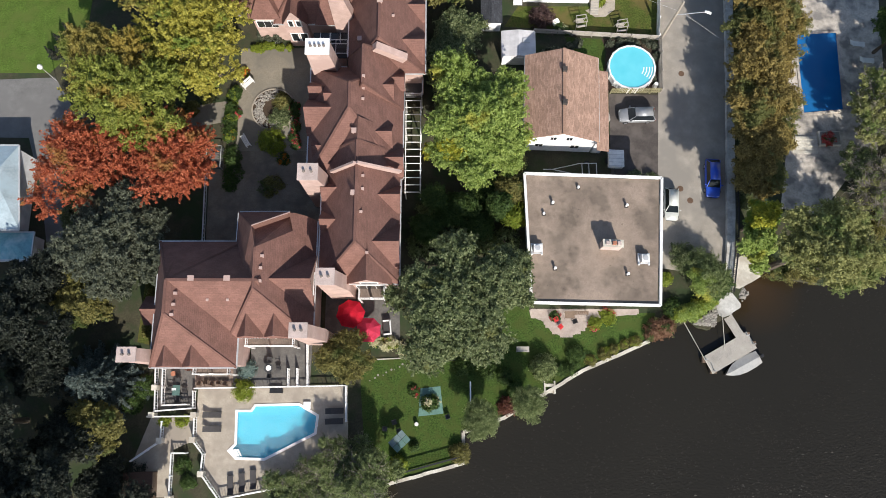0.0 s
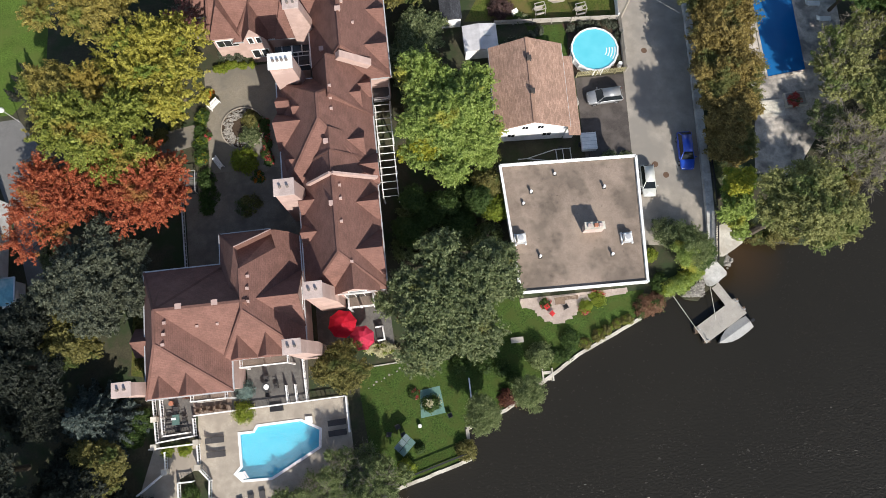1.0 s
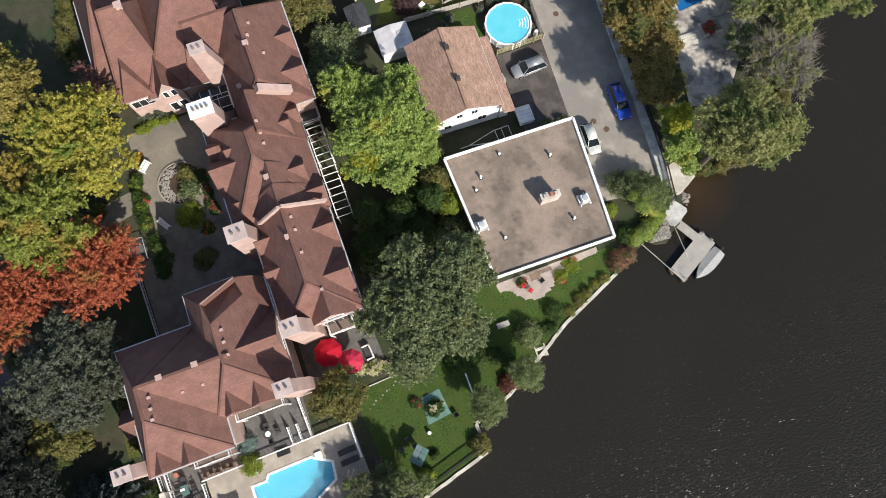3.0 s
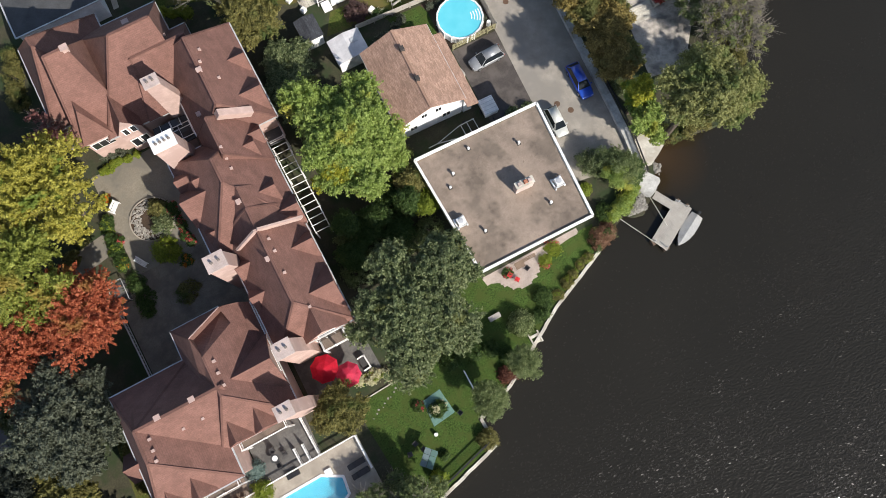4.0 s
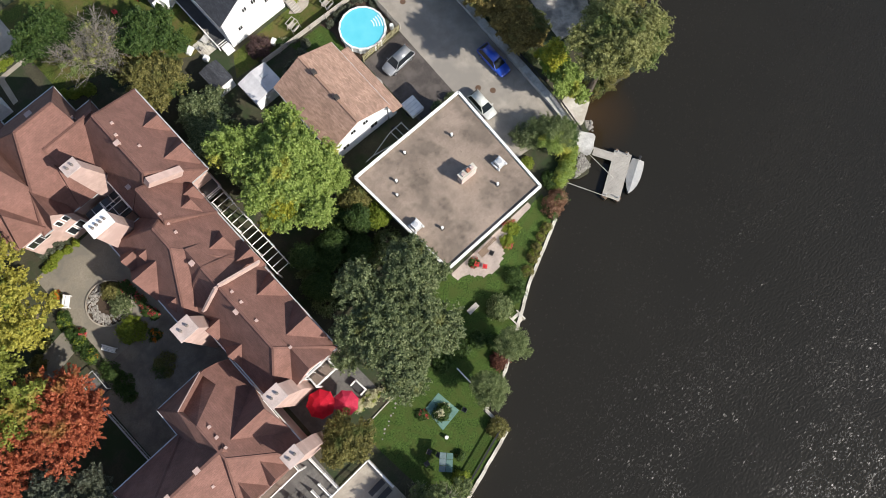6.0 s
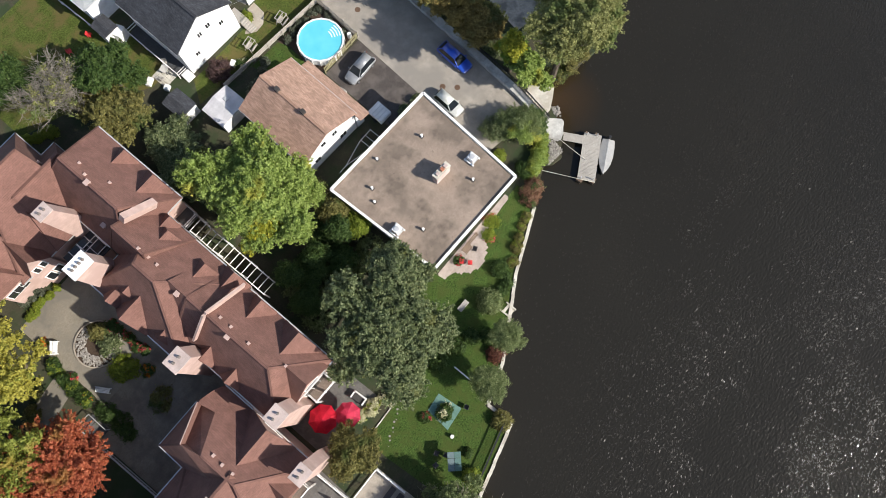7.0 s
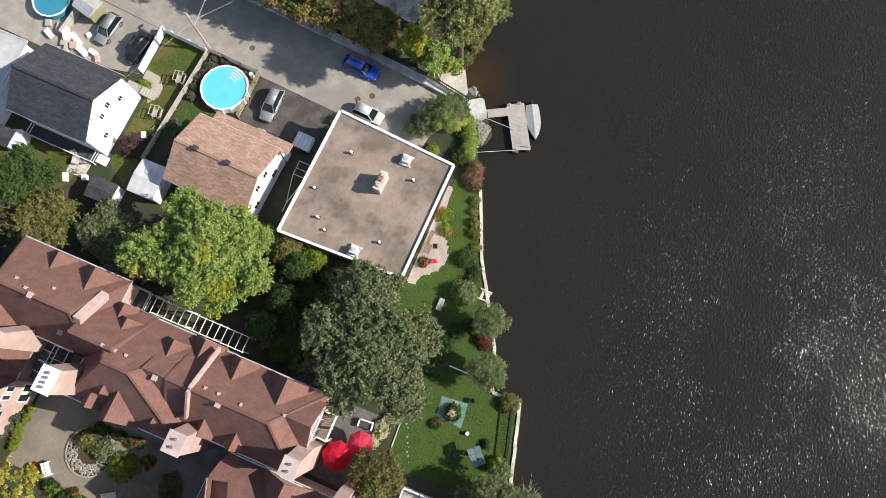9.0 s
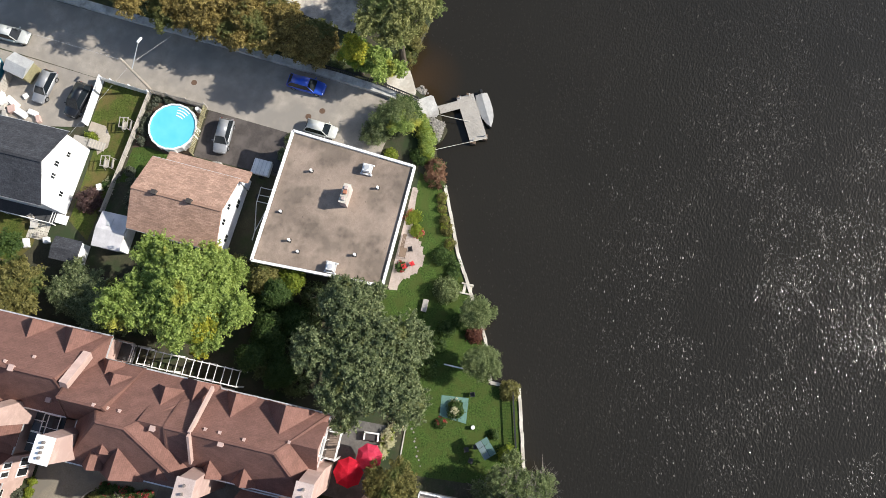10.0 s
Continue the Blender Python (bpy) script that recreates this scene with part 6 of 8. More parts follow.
# utility trailer and boat trailer
tl = root("utility_trailer", 20.7, 27.3, 0.024, -2)
part("box", boxed(-0.85, 0.85, -1.0, 1.0, 0.5, 1.25, bevel=0.03), M["white"], tl)
part("lid", boxed(-0.9, 0.9, -1.05, 1.05, 1.25, 1.33, bevel=0.02), M["white_plastic"], tl, "pale translucent lid")
for i in range(5):
    part("lath", boxed(-0.9, 0.9, -0.95 + i * 0.45, -0.9 + i * 0.45, 1.33, 1.37), M["gutter"], tl)
for sx in (-0.95, 0.95):
    part("wheel", tube(bmesh.new(), (sx - 0.1, 0, 0.3), (sx + 0.1, 0, 0.3), 0.3, None, 16), M["rubber"], tl)
part("drawbar", bar(bmesh.new(), (0, -1.2, 0.45), (0, -2.2, 0.4), 0.1, 0.1), M["iron"], tl)
tagged(tl, "white utility trailer parked on the driveway", "trailer")
bt = root("boat_trailer", 16.2, 26.2, 0.0, 0)
for s in (-1, 1):
    part("rail", bar(bmesh.new(), (-2.9, 0, 0.5), (0.4, s * 0.75, 0.5), 0.08, 0.1), M["gutter"], bt)
    part("rail", bar(bmesh.new(), (0.4, s * 0.75, 0.5), (2.4, s * 0.75, 0.5), 0.08, 0.1), M["gutter"], bt)
    part("wheel", tube(bmesh.new(), (1.2, s * 0.95 - 0.09, 0.3), (1.2, s * 0.95 + 0.09, 0.3), 0.3, None, 16), M["rubber"], bt)
for x in (0.6, 1.4, 2.3):
    part("crossbar", bar(bmesh.new(), (x, -0.8, 0.5), (x, 0.8, 0.5), 0.08, 0.08), M["gutter"], bt)
part("drawbar", bar(bmesh.new(), (-4.0, 0, 0.5), (-2.8, 0, 0.5), 0.08, 0.08), M["gutter"], bt)
tagged(bt, "empty grey boat trailer beside the house", "trailer")

# ---- dock and boat ----
dk = root("dock", 0, 0)
def boards(parent, a, b, width, z, mname="wood_grey", n=20):
    a, b = Vector(a), Vector(b)
    d = b - a
    s = Vector((-d.y, d.x)).normalized() * width / 2
    for i in range(n):
        u0, u1 = a + d * (i / n), a + d * ((i + 0.94) / n)
        pts = [u0 - s, u1 - s, u1 + s, u0 + s]
        part("plank", prism(bmesh.new(), [(p.x, p.y) for p in pts], z - 0.06, z + random.uniform(-0.008, 0.008)), M[mname], parent)
boards(dk, (30.1, 3.45), (35.3, 6.3), 2.12, -0.3, n=36)
boards(dk, (32.0, 10.3), (33.95, 6.75), 1.05, -0.2, n=26)
for x, y in ((29.9, 4.1), (30.7, 2.9), (34.8, 6.8), (35.4, 5.8)):
    part("float", boxed(x - 0.35, x + 0.35, y - 0.35, y + 0.35, -1.2, -0.37), M["wood_brown"], dk)
    part("post", disc(bmesh.new(), x, y, -1.4, 0.35, 0.06, 8), M["gutter"], dk)
tagged(dk, "weathered wooden boat dock with a gangway to the landing", "dock")

bo = root("motor_boat", 34.1, 3.45, -0.95, 27)
sec = [(-2.15, 0.74, 0.42), (-1.3, 0.86, 0.44), (0.0, 0.88, 0.48), (1.0, 0.72, 0.55), (1.75, 0.4, 0.62), (2.3, 0.04, 0.68)]
bm = bmesh.new()
rings = [[bm.verts.new(p) for p in ((-x, -w, h), (-x, -w * 0.75, 0.0), (-x, 0, -0.12), (-x, w * 0.75, 0.0), (-x, w, h))] for x, w, h in sec]
for a, b in zip(rings, rings[1:]):
    for i in range(4):
        bm.faces.new((a[i], a[i + 1], b[i + 1], b[i]))
bm.faces.new(rings[0])
bmesh.ops.solidify(bm, geom=bm.faces[:], thickness=0.04)
part("hull", bm, M["aluminium"], bo)
bm = bmesh.new()
rings = [[bm.verts.new(p) for p in ((-x, -w * 0.97, h + 0.02), (-x, 0, h + 0.2 * (w / 0.8)), (-x, w * 0.97, h + 0.02))] for x, w, h in sec]
for a, b in zip(rings, rings[1:]):
    for i in range(2):
        bm.faces.new((a[i], a[i + 1], b[i + 1], b[i]))
part("cover", bm, M["aluminium"], bo, "pale grey boat cover")
part("outboard", boxed(2.17, 2.54, -0.17, 0.17, 0.1, 0.95, bevel=0.04), M["iron"], bo)
tagged(bo, "small aluminium boat with a pale cover tied to the dock", "boat")
for a, b, lab in (((27.6, 8.2, 0.2), (30.5, 2.5, -0.1), "thin pole from the bank to the dock"), ((32.0, 9.0, 0.2), (32.1, 5.0, -0.2), "thin pole from the landing to the dock")):
    o = ob_from("mooring_pole", tube(bmesh.new(), a, b, 0.035), M["cap"])
    tagged(o, lab, "mooring pole")

# lane wall and utility pole
lw = tagged(root("lane_wall", 0, 0), "low pale concrete wall along the lane", "wall", kind="structure")
run = [(32.7, 11.4), (33.5, 16.5), (33.95, 21.0), (34.4, 26.4), (35.3, 37.3), (36.1, 48.8), (37.0, 60.0), (45.6, 160.0)]
for (ax, ay), (bx, by) in zip(run, run[1:]):
    part("wall_section", bar(bmesh.new(), (ax, ay, 0.1), (bx, by, 0.1), 0.95, 0.9), M["lane_concrete"], lw)
po = root("utility_pole", 27.42, 43.35)
part("pole", tube(bmesh.new(), (0, 0, -0.2), (0, 0, 8.2), 0.17, 0.12, 12), M["pole_wood"], po)
part("lamp_arm", tube(bmesh.new(), (0, 0, 5.5), (2.5, -1.05, 7.85), 0.06, 0.045, 8), M["gutter"], po)
bm = boxed(-0.1, 0.65, -0.15, 0.15, -0.08, 0.1, bevel=0.05)
bm.transform(pose(2.45, -1.03, 7.9, 0, 0, -23))
part("lamp_head", bm, M["white"], po)
tagged(po, "wooden utility pole with a street lamp arm", "utility pole")
for a, b in (((27.4, 43.3, 8.0), (36.0, 160.0, 9.0)), ((27.4, 43.3, 6.4), (14.0, 49.5, 5.6)), ((28.2, 43.0, 6.2), (33.4, 41.4, 3.4))):
    tagged(ob_from("overhead_wire", tube(bmesh.new(), a, b, 0.011, None, 5), M["gutter"]), "thin overhead wire from the pole", "wire")
for x, y in ((29.6, 38.7), (29.45, 22.55), (28.4, 24.0)):
    o = ob_from("manhole_cover", disc(bmesh.new(), x, y, 0.0, 0.035, 0.36, 20), M["manhole"])
    tagged(o, "round rusty manhole cover in the asphalt", "manhole cover")

# ---- garden furniture ----
def parasol(x, y, r, material, label, turn=0):
    u = root("parasol", x, y, 0.1, turn)
    part("pole", disc(bmesh.new(), 0, 0, 0, 2.65, 0.035, 10), M["white"], u)
    part("base", disc(bmesh.new(), 0, 0, 0, 0.1, 0.34, 16, 0.28), M["iron"], u)
    bm = bmesh.new()
    n_ = 8
    top = bm.verts.new((0, 0, 2.75))
    mid = [bm.verts.new((r * 0.55 * math.cos(a), r * 0.55 * math.sin(a), 2.5)) for a in (2 * math.pi * i / n_ for i in range(n_))]
    out = [bm.verts.new((r * math.cos(a), r * math.sin(a), 2.12)) for a in (2 * math.pi * i / n_ for i in range(n_))]
    sag = [bm.verts.new((r * 0.9 * math.cos(a), r * 0.9 * math.sin(a), 2.1)) for a in (2 * math.pi * (i + 0.5) / n_ for i in range(n_))]
    for i in range(n_):
        j = (i + 1) % n_
        bm.faces.new((top, mid[i], mid[j]))
        bm.faces.new((mid[i], out[i], sag[i]))
        bm.faces.new((mid[i], sag[i], mid[j]))
        bm.faces.new((mid[j], sag[i], out[j]))
    bmesh.ops.solidify(bm, geom=bm.faces[:], thickness=0.015)
    part("canopy", bm, material, u)
    for i in range(n_):
        a = 2 * math.pi * i / n_
        part("rib", tube(bmesh.new(), (0, 0, 2.68), (r * math.cos(a), r * math.sin(a), 2.08), 0.012, None, 5), M["white"], u)
    return tagged(u, label, "parasol", "garden parasols")


parasol(-9.75, 8.9, 1.62, M["red_cloth"], "open bright red parasol on the townhouse terrace", 10)
parasol(-7.75, 7.15, 1.42, M["rose_cloth"], "open rose-red parasol beside the flower border", 22)


def chair(x, y, turn, m="dark_cloth", z=0.1, label="dark mesh garden chair with armrests", group="garden chairs"):
    c = root("garden_chair", x, y, z, turn)
    part("seat", boxed(-0.25, 0.25, -0.25, 0.25, 0.4, 0.45, bevel=0.01), M[m], c)
    part("backrest", boxed(-0.25, 0.25, 0.22, 0.27, 0.45, 0.9, bevel=0.01), M[m], c)
    for a in (-0.22, 0.22):
        for b in (-0.22, 0.22):
            part("leg", boxed(a - 0.02, a + 0.02, b - 0.02, b + 0.02, 0, 0.4), M[m], c)
        part("armrest", boxed(a - 0.03, a + 0.03, -0.25, 0.24, 0.62, 0.66), M[m], c)
    return tagged(c, label, "chair", group)


def table(x, y, w, d, m, z=0.1, turn=0, label="garden table", h=0.74):
    t = root("garden_table", x, y, z, turn)
    part("tabletop", boxed(-w / 2, w / 2, -d / 2, d / 2, h - 0.04, h, bevel=0.01), M[m], t)
    for a in (-w / 2 + 0.08, w / 2 - 0.08):
        for b in (-d / 2 + 0.08, d / 2 - 0.08):
            part("leg", boxed(a - 0.03, a + 0.03, b - 0.03, b + 0.03, 0, h - 0.04), M["iron"], t)
    return tagged(t, label, "table")


def lounger(x, y, turn, m="dark_cloth", z=0.08, label="dark mesh sun lounger on the pool deck"):
    s = root("sun_lounger", x, y, z, turn)
    part("frame", boxed(-0.32, 0.32, -0.95, 0.45, 0.28, 0.33, bevel=0.01), M[m], s)
    part("backrest", bar(bmesh.new(), (0, 0.45, 0.33), (0, 1.0, 0.62), 0.62, 0.05), M[m], s)
    for a in (-0.28, 0.28):
        for b in (-0.85, 0.35):
            part("leg", boxed(a - 0.025, a + 0.025, b - 0.025, b + 0.025, 0, 0.28), M[m], s)
    return tagged(s, label, "sun lounger", "sun loungers")


for x, y in ((-22.3, -9.2), (-21.1, -8.9), (-19.9, -8.6)):
    lounger(x, y, 186)
for x, y, a in ((-24.7, -1.9, 90), (-24.6, -3.4, 90), (-11.4, -1.5, 92), (-11.4, -2.6, 92)):
    lounger(x, y, a)
tagged(ob_from("storage_box", boxed(-18.6, -17.2, 0.4, 0.95, 0.08, 0.62, bevel=0.03), M["iron"]), "black deck storage box beside the rail", "box")
rt = root("round_table", -18.8, 3.1, 0.16)
part("tabletop", disc(bmesh.new(), 0, 0, 0.7, 0.74, 0.5, 24), M["slate_flat"], rt)
part("pedestal", disc(bmesh.new(), 0, 0, 0.03, 0.7, 0.06, 10), M["iron"], rt)
part("foot", disc(bmesh.new(), 0, 0, 0, 0.03, 0.28, 16), M["iron"], rt)
tagged(rt, "small round dark garden table on the terrace", "table")
tagged(ob_from("bowl", disc(bmesh.new(), -18.75, 3.1, 0.9, 1.0, 0.2, 16, 0.3), M["white"]), "white bowl on the round table", "bowl")
for x, y, a in ((-17.75, 3.1, -90), (-18.7, 2.25, 180), (-18.75, 4.0, 0)):
    chair(x, y, a, z=0.16)
dr = root("wooden_deck", 0, 0, 0.16)
for i in range(14):
    part("plank", boxed(-27.0, -22.8, 0.98 + i * 0.145, 1.11 + i * 0.145, 0.0, 0.04), M["wood_deck"], dr)
tagged(dr, "brown plank deck on the terrace", "deck", kind="structure")
bs = root("garden_bench", -24.8, 2.45, 0.2)
for i in range(4):
    part("seat_slat", boxed(-1.5, 1.5, -0.24 + i * 0.13, -0.14 + i * 0.13, 0.4, 0.44), M["wood_grey"], bs)
for a in (-1.3, 1.3):
    part("leg", boxed(a - 0.04, a + 0.04, -0.22, 0.22, 0, 0.4), M["wood_grey"], bs)
tagged(bs, "long weathered slatted bench on the plank deck", "bench")
for i in range(5):
    chair(-26.3 + i * 0.72, 1.45 + 0.12 * (i % 2), 180 if i % 2 else 168, "wood_brown", 0.2, "brown wooden garden chair on the plank deck")
table(-28.7, 0.7, 0.8, 1.1, "glass_table", 0.16, 0, "small glass garden table on the terrace")
tagged(ob_from("tray", boxed(-29.2, -28.7, 0.7, 0.95, 0.9, 0.93, bevel=0.01), M["white"]), "white tray on the glass table", "tray")
for x, y, a in ((-29.5, 0.8, 90), (-27.9, 0.7, -90), (-28.7, 1.8, 0), (-28.5, -0.4, 180)):
    chair(x, y, a, z=0.16)
pk = root("pot", -29.3, 2.5, 0.16)
part("body", disc(bmesh.new(), 0, 0, 0, 0.4, 0.2, 16, 0.28), M["pot"], pk)
tagged(pk, "terracotta pot on the terrace", "pot")
table(-9.3, 9.9, 1.4, 0.9, "wood_brown", 0.0, 0, "brown wooden table under the parasol")
sf = root("patio_sofa", -5.9, 7.6, 0.0, -85)
part("seat", boxed(-0.7, 0.7, -0.4, 0.35, 0.2, 0.45, bevel=0.03), M["dark_cloth"], sf)
part("backrest", boxed(-0.7, 0.7, 0.35, 0.5, 0.2, 0.85, bevel=0.03), M["white"], sf)
for s in (-0.75, 0.75):
    part("armrest", boxed(s - 0.08, s + 0.08, -0.4, 0.5, 0.0, 0.65, bevel=0.02), M["white"], sf)
tagged(sf, "white patio sofa with dark cushions beside the parasols", "sofa")

# river lawn: mat with flower tub, glass table, stepping stones
mt = ob_from("ground_mat", prism(bmesh.new(), [(-2.3, -2.1), (0.45, -1.8), (0.1, 1.15), (-2.1, 0.9)], 0.0, 0.045), M["teal_mat"])
tagged(mt, "teal outdoor mat on the lawn", "mat")
gt = root("canopy_parasol", -4.25, -4.6, 0, 133)
part("pole", tube(bmesh.new(), (0, 0, 0), (0, 0, 1.95), 0.03, None, 8), M["iron"], gt)
part("base", disc(bmesh.new(), 0, 0, 0, 0.08, 0.35, 16), M["iron"], gt)
for i in range(2):
    for j in range(3):
        part("canopy_panel", boxed(-0.72 + i * 0.73, -0.03 + i * 0.73, -0.98 + j * 0.66, -0.35 + j * 0.66, 1.93 - 0.03 * abs(j - 1), 1.96 - 0.03 * abs(j - 1), bevel=0.008), M["canopy_grey" if i else "glass_table"], gt)
for a in (-1.0, 1.0):
    part("rib", bar(bmesh.new(), (0, -0.95 * a, 1.86), (0, 0, 1.88), 0.03, 0.03), M["iron"], gt)
tagged(gt, "square grey-green garden parasol of flat panels", "parasol")
for x, y, a in ((-4.9, -2.7, 20), (-5.9, -3.4, 80), (-4.4, -3.6, 200)):
    chair(x, y, a, "dark_cloth", 0.02)
tagged(ob_from("garden_stool", disc(bmesh.new(), -2.5, -2.9, 0, 0.5, 0.24, 14, 0.2), M["white_plastic"]), "round white garden stool on the lawn", "stool")
chair(0.9, -2.1, 200, "dark_cloth", 0.02)
ss = tagged(root("stepping_stones", 0, 0), "row of small pale stepping stones in the lawn", "stepping stones", kind="structure")
for i in range(12):
    part("stone", disc(bmesh.new(), -7.7 + i * 0.45 + 0.12 * (i % 2), 1.75 + i * 0.2 + 0.1 * (i % 3), 0.0, 0.02, 0.07 + 0.03 * (i % 3), 7), M["stone"], ss)
ed = tagged(root("lawn_edging", 0, 0), "pale stone edging between lawn and border", "edging", kind="structure")
for i in range(10):
    part("edging_stone", boxed(-8.0 + i * 0.42, -7.6 + i * 0.42, 3.98 + 0.02 * i, 4.1 + 0.02 * i, 0, 0.12), M["cap"], ed)

# patio of the flat-roofed house
pv = tagged(root("patio", 0, 0), "pink-grey paver patio with a rounded edge", "patio", kind="structure")
first = None
for ix in range(34):
    for iy in range(9):
        x, y = 10.5 + ix * 0.36 + (iy % 2) * 0.18, 6.7 + iy * 0.36
        inside = y > 8.75 + (x - 10) * 0.03 or ((x - 14.4) / 2.7) ** 2 + ((y - 9.0) / 2.4) ** 2 < 1
        if inside and y < 9.6 and x < 22.4:
            m = pose(x, y, 0.02, random.uniform(-0.5, 0.5), random.uniform(-0.5, 0.5), 0)
            if first is None:
                first = part("paver", boxed(-0.17, 0.17, -0.17, 0.17, -0.03, 0.03), M["pavers"], pv)
                first.matrix_basis = m
            else:
                again(first, m)
bn = root("bench", 16.0, 9.25, 0.05, 180)
for i in range(3):
    part("seat_slat", boxed(-0.8, 0.8, -0.2 + i * 0.14, -0.08 + i * 0.14, 0.42, 0.46), M["wood_brown"], bn)
for s in (-0.7, 0.7):
    part("leg", boxed(s - 0.05, s + 0.05, -0.2, 0.2, 0, 0.42), M["wood_brown"], bn)
tagged(bn, "brown slatted bench against the house wall", "bench")
table(14.6, 9.0, 1.1, 0.8, "wood_brown", 0.05, 0, "brown wooden table on the patio")
chair(13.1, 8.5, 30, "red_plastic", 0.05, "red plastic garden chair on the patio")
chair(13.6, 7.7, 130, "red_plastic", 0.05, "red plastic garden chair on the patio")
chair(15.2, 8.3, 200, "dark_cloth", 0.05)
tagged(ob_from("garden_bench", boxed(8.6, 10.0, 4.9, 5.5, 0, 0.45, bevel=0.02), M["wood_grey"]), "weathered plank bench on the lawn", "bench")
for x, y in ((12.2, 1.3), (10.3, 0.3)):
    g = root("garden_step", x, y)
    for i in range(3):
        part("step", boxed(-0.5, 0.5, -0.2 - 0.35 * i, 0.12 - 0.35 * i, -0.9, 0.1 - 0.18 * i), M["cap"], g)
    for s in (-0.55, 0.55):
        part("cheek", boxed(s - 0.08, s + 0.08, -1.0, 0.4, -0.9, 0.22), M["cap"], g)
    tagged(g, "pale stone steps down to the water", "steps")

# swings on the grey house's lawn
def swing(x, y, turn):
    s = root("garden_swing", x, y, 0, turn)
    s.scale = (0.82, 0.82, 0.82)
    for a in (-0.8, 0.8):
        for b in (-0.55, 0.55):
            part("leg", bar(bmesh.new(), (a, b * 1.25, 0), (a * 0.9, b * 0.5, 1.85), 0.07, 0.07), M["wood_grey"], s)
        part("top_rail", bar(bmesh.new(), (a * 0.9, -0.6, 1.85), (a * 0.9, 0.6, 1.85), 0.09, 0.09), M["wood_grey"], s)
    for b in (-0.6, 0.0, 0.6):
        part("crossbar", bar(bmesh.new(), (-0.8, b, 1.88), (0.8, b, 1.88), 0.09, 0.07), M["wood_grey"], s)
    for b in (-0.42, 0.42):
        part("seat", boxed(-0.6, 0.6, b - 0.18, b + 0.18, 0.45, 0.5), M["wood_grey"], s)
        part("backrest", boxed(-0.6, 0.6, b * 1.45 - 0.03, b * 1.45 + 0.03, 0.5, 0.95), M["wood_grey"], s)
    return tagged(s, "weathered wooden garden swing on the lawn", "garden swing", "garden swings")


swing(22.4, 44.6, 10)
swing(17.4, 45.2, 10)
tagged(ob_from("pool_filter", disc(bmesh.new(), 26.2, 37.0, 0, 0.8, 0.3, 14, 0.24), M["white_plastic"]), "white pool filter beside the rim", "filter")
lounger(51.5, 42.6, 85, "white_plastic", 0.03, "white sun lounger on the stone patio")
lounger(52.4, 40.4, 85, "white_plastic", 0.03, "white sun lounger on the stone patio")
sp2 = tagged(root("stone_steps", 42.2, 28.4), "broad pale stone steps from the pool patio", "steps")
for i in range(5):
    part("step", boxed(0, 3.0, i * 0.42, 0.4 + i * 0.42, 0.0, 0.06 + i * 0.05, bevel=0.01), M["cap"], sp2)
pl = root("planter", 46.6, 30.2)
part("box", boxed(-1.3, 1.3, -0.9, 0.9, 0, 0.5, bevel=0.02), M["cap"], pl)
part("soil", boxed(-1.15, 1.15, -0.75, 0.75, 0.5, 0.53), M["stone"], pl)
tagged(pl, "pale stone planter box on the patio", "planter")

# shore rocks
rk = tagged(root("shore_rocks", 0, 0), "pale rocks heaped along the shore", "rocks", kind="stuff")
bm = bmesh.new()
for i in range(330):
    if i < 290:  # a triangular heap of small stones beside the landing
        u, v = sorted((random.random(), random.random()))
        x, y = 28.7 * u + 31.7 * (v - u) + 31.2 * (1 - v), 8.0 * u + 10.4 * (v - u) + 7.7 * (1 - v)
        s, z = random.uniform(0.09, 0.2), 0.1 - 0.1 * max(0.0, 8.4 - y)
    else:
        x, y, s, z = 34.5 + random.gauss(0, 0.35), 11.6 + random.gauss(0, 0.4), random.uniform(0.15, 0.36), -0.3
    bmesh.ops.create_icosphere(bm, subdivisions=1, radius=s, matrix=pose(x, y, z, random.uniform(0, 180), random.uniform(0, 90), random.uniform(0, 360)) @ Matrix.Diagonal((1, 0.75, 0.6, 1)))
part("rock_heap", bm, M["stone"], rk)

# glazed terraces between the row and the north block
gtz = root("glazed_terrace", -14.8, 38.6, 4.0)
part("floor", boxed(0, 4.2, 0, 3.2, -0.15, 0), M["slate_flat"], gtz)
part("deck_wall", boxed(0.1, 4.1, 0.1, 3.1, -4.0, -0.15), M["stucco"], gtz)
for i in range(2):
    part("skylight", boxed(0.9 + i * 1.2, 1.95 + i * 1.2, 2.0, 3.0, 0.02, 0.32), M["skylight"], gtz, "dark glass skylight")
    for x in (0.86, 1.95):
        part("skylight_frame", boxed(x + i * 1.2, x + 0.06 + i * 1.2, 1.95, 3.05, 0.02, 0.38), M["white"], gtz)
for y in (0.1, 1.3, 1.8):
    part("rail", bar(bmesh.new(), (0.2, y, 0.9), (4.1, y, 0.9), 0.08, 0.06), M["gutter"], gtz)
for x in (0.2, 1.5, 2.8, 4.1):
    part("post", boxed(x - 0.03, x + 0.03, 0.07, 0.13, 0, 0.9), M["gutter"], gtz)
    part("rail", bar(bmesh.new(), (x, 0.1, 0.9), (x, 1.8, 0.9), 0.06, 0.05), M["gutter"], gtz)
for x0, x1, y0, y1 in ((1.2, 2.4, 0.4, 1.0), (2.8, 3.8, 0.4, 1.0)):
    part("planter", boxed(x0, x1, y0, y1, 0, 0.45, bevel=0.02), M["tar"], gtz)
tagged(gtz, "dark roof terrace with glass skylights and metal rails", "roof terrace")

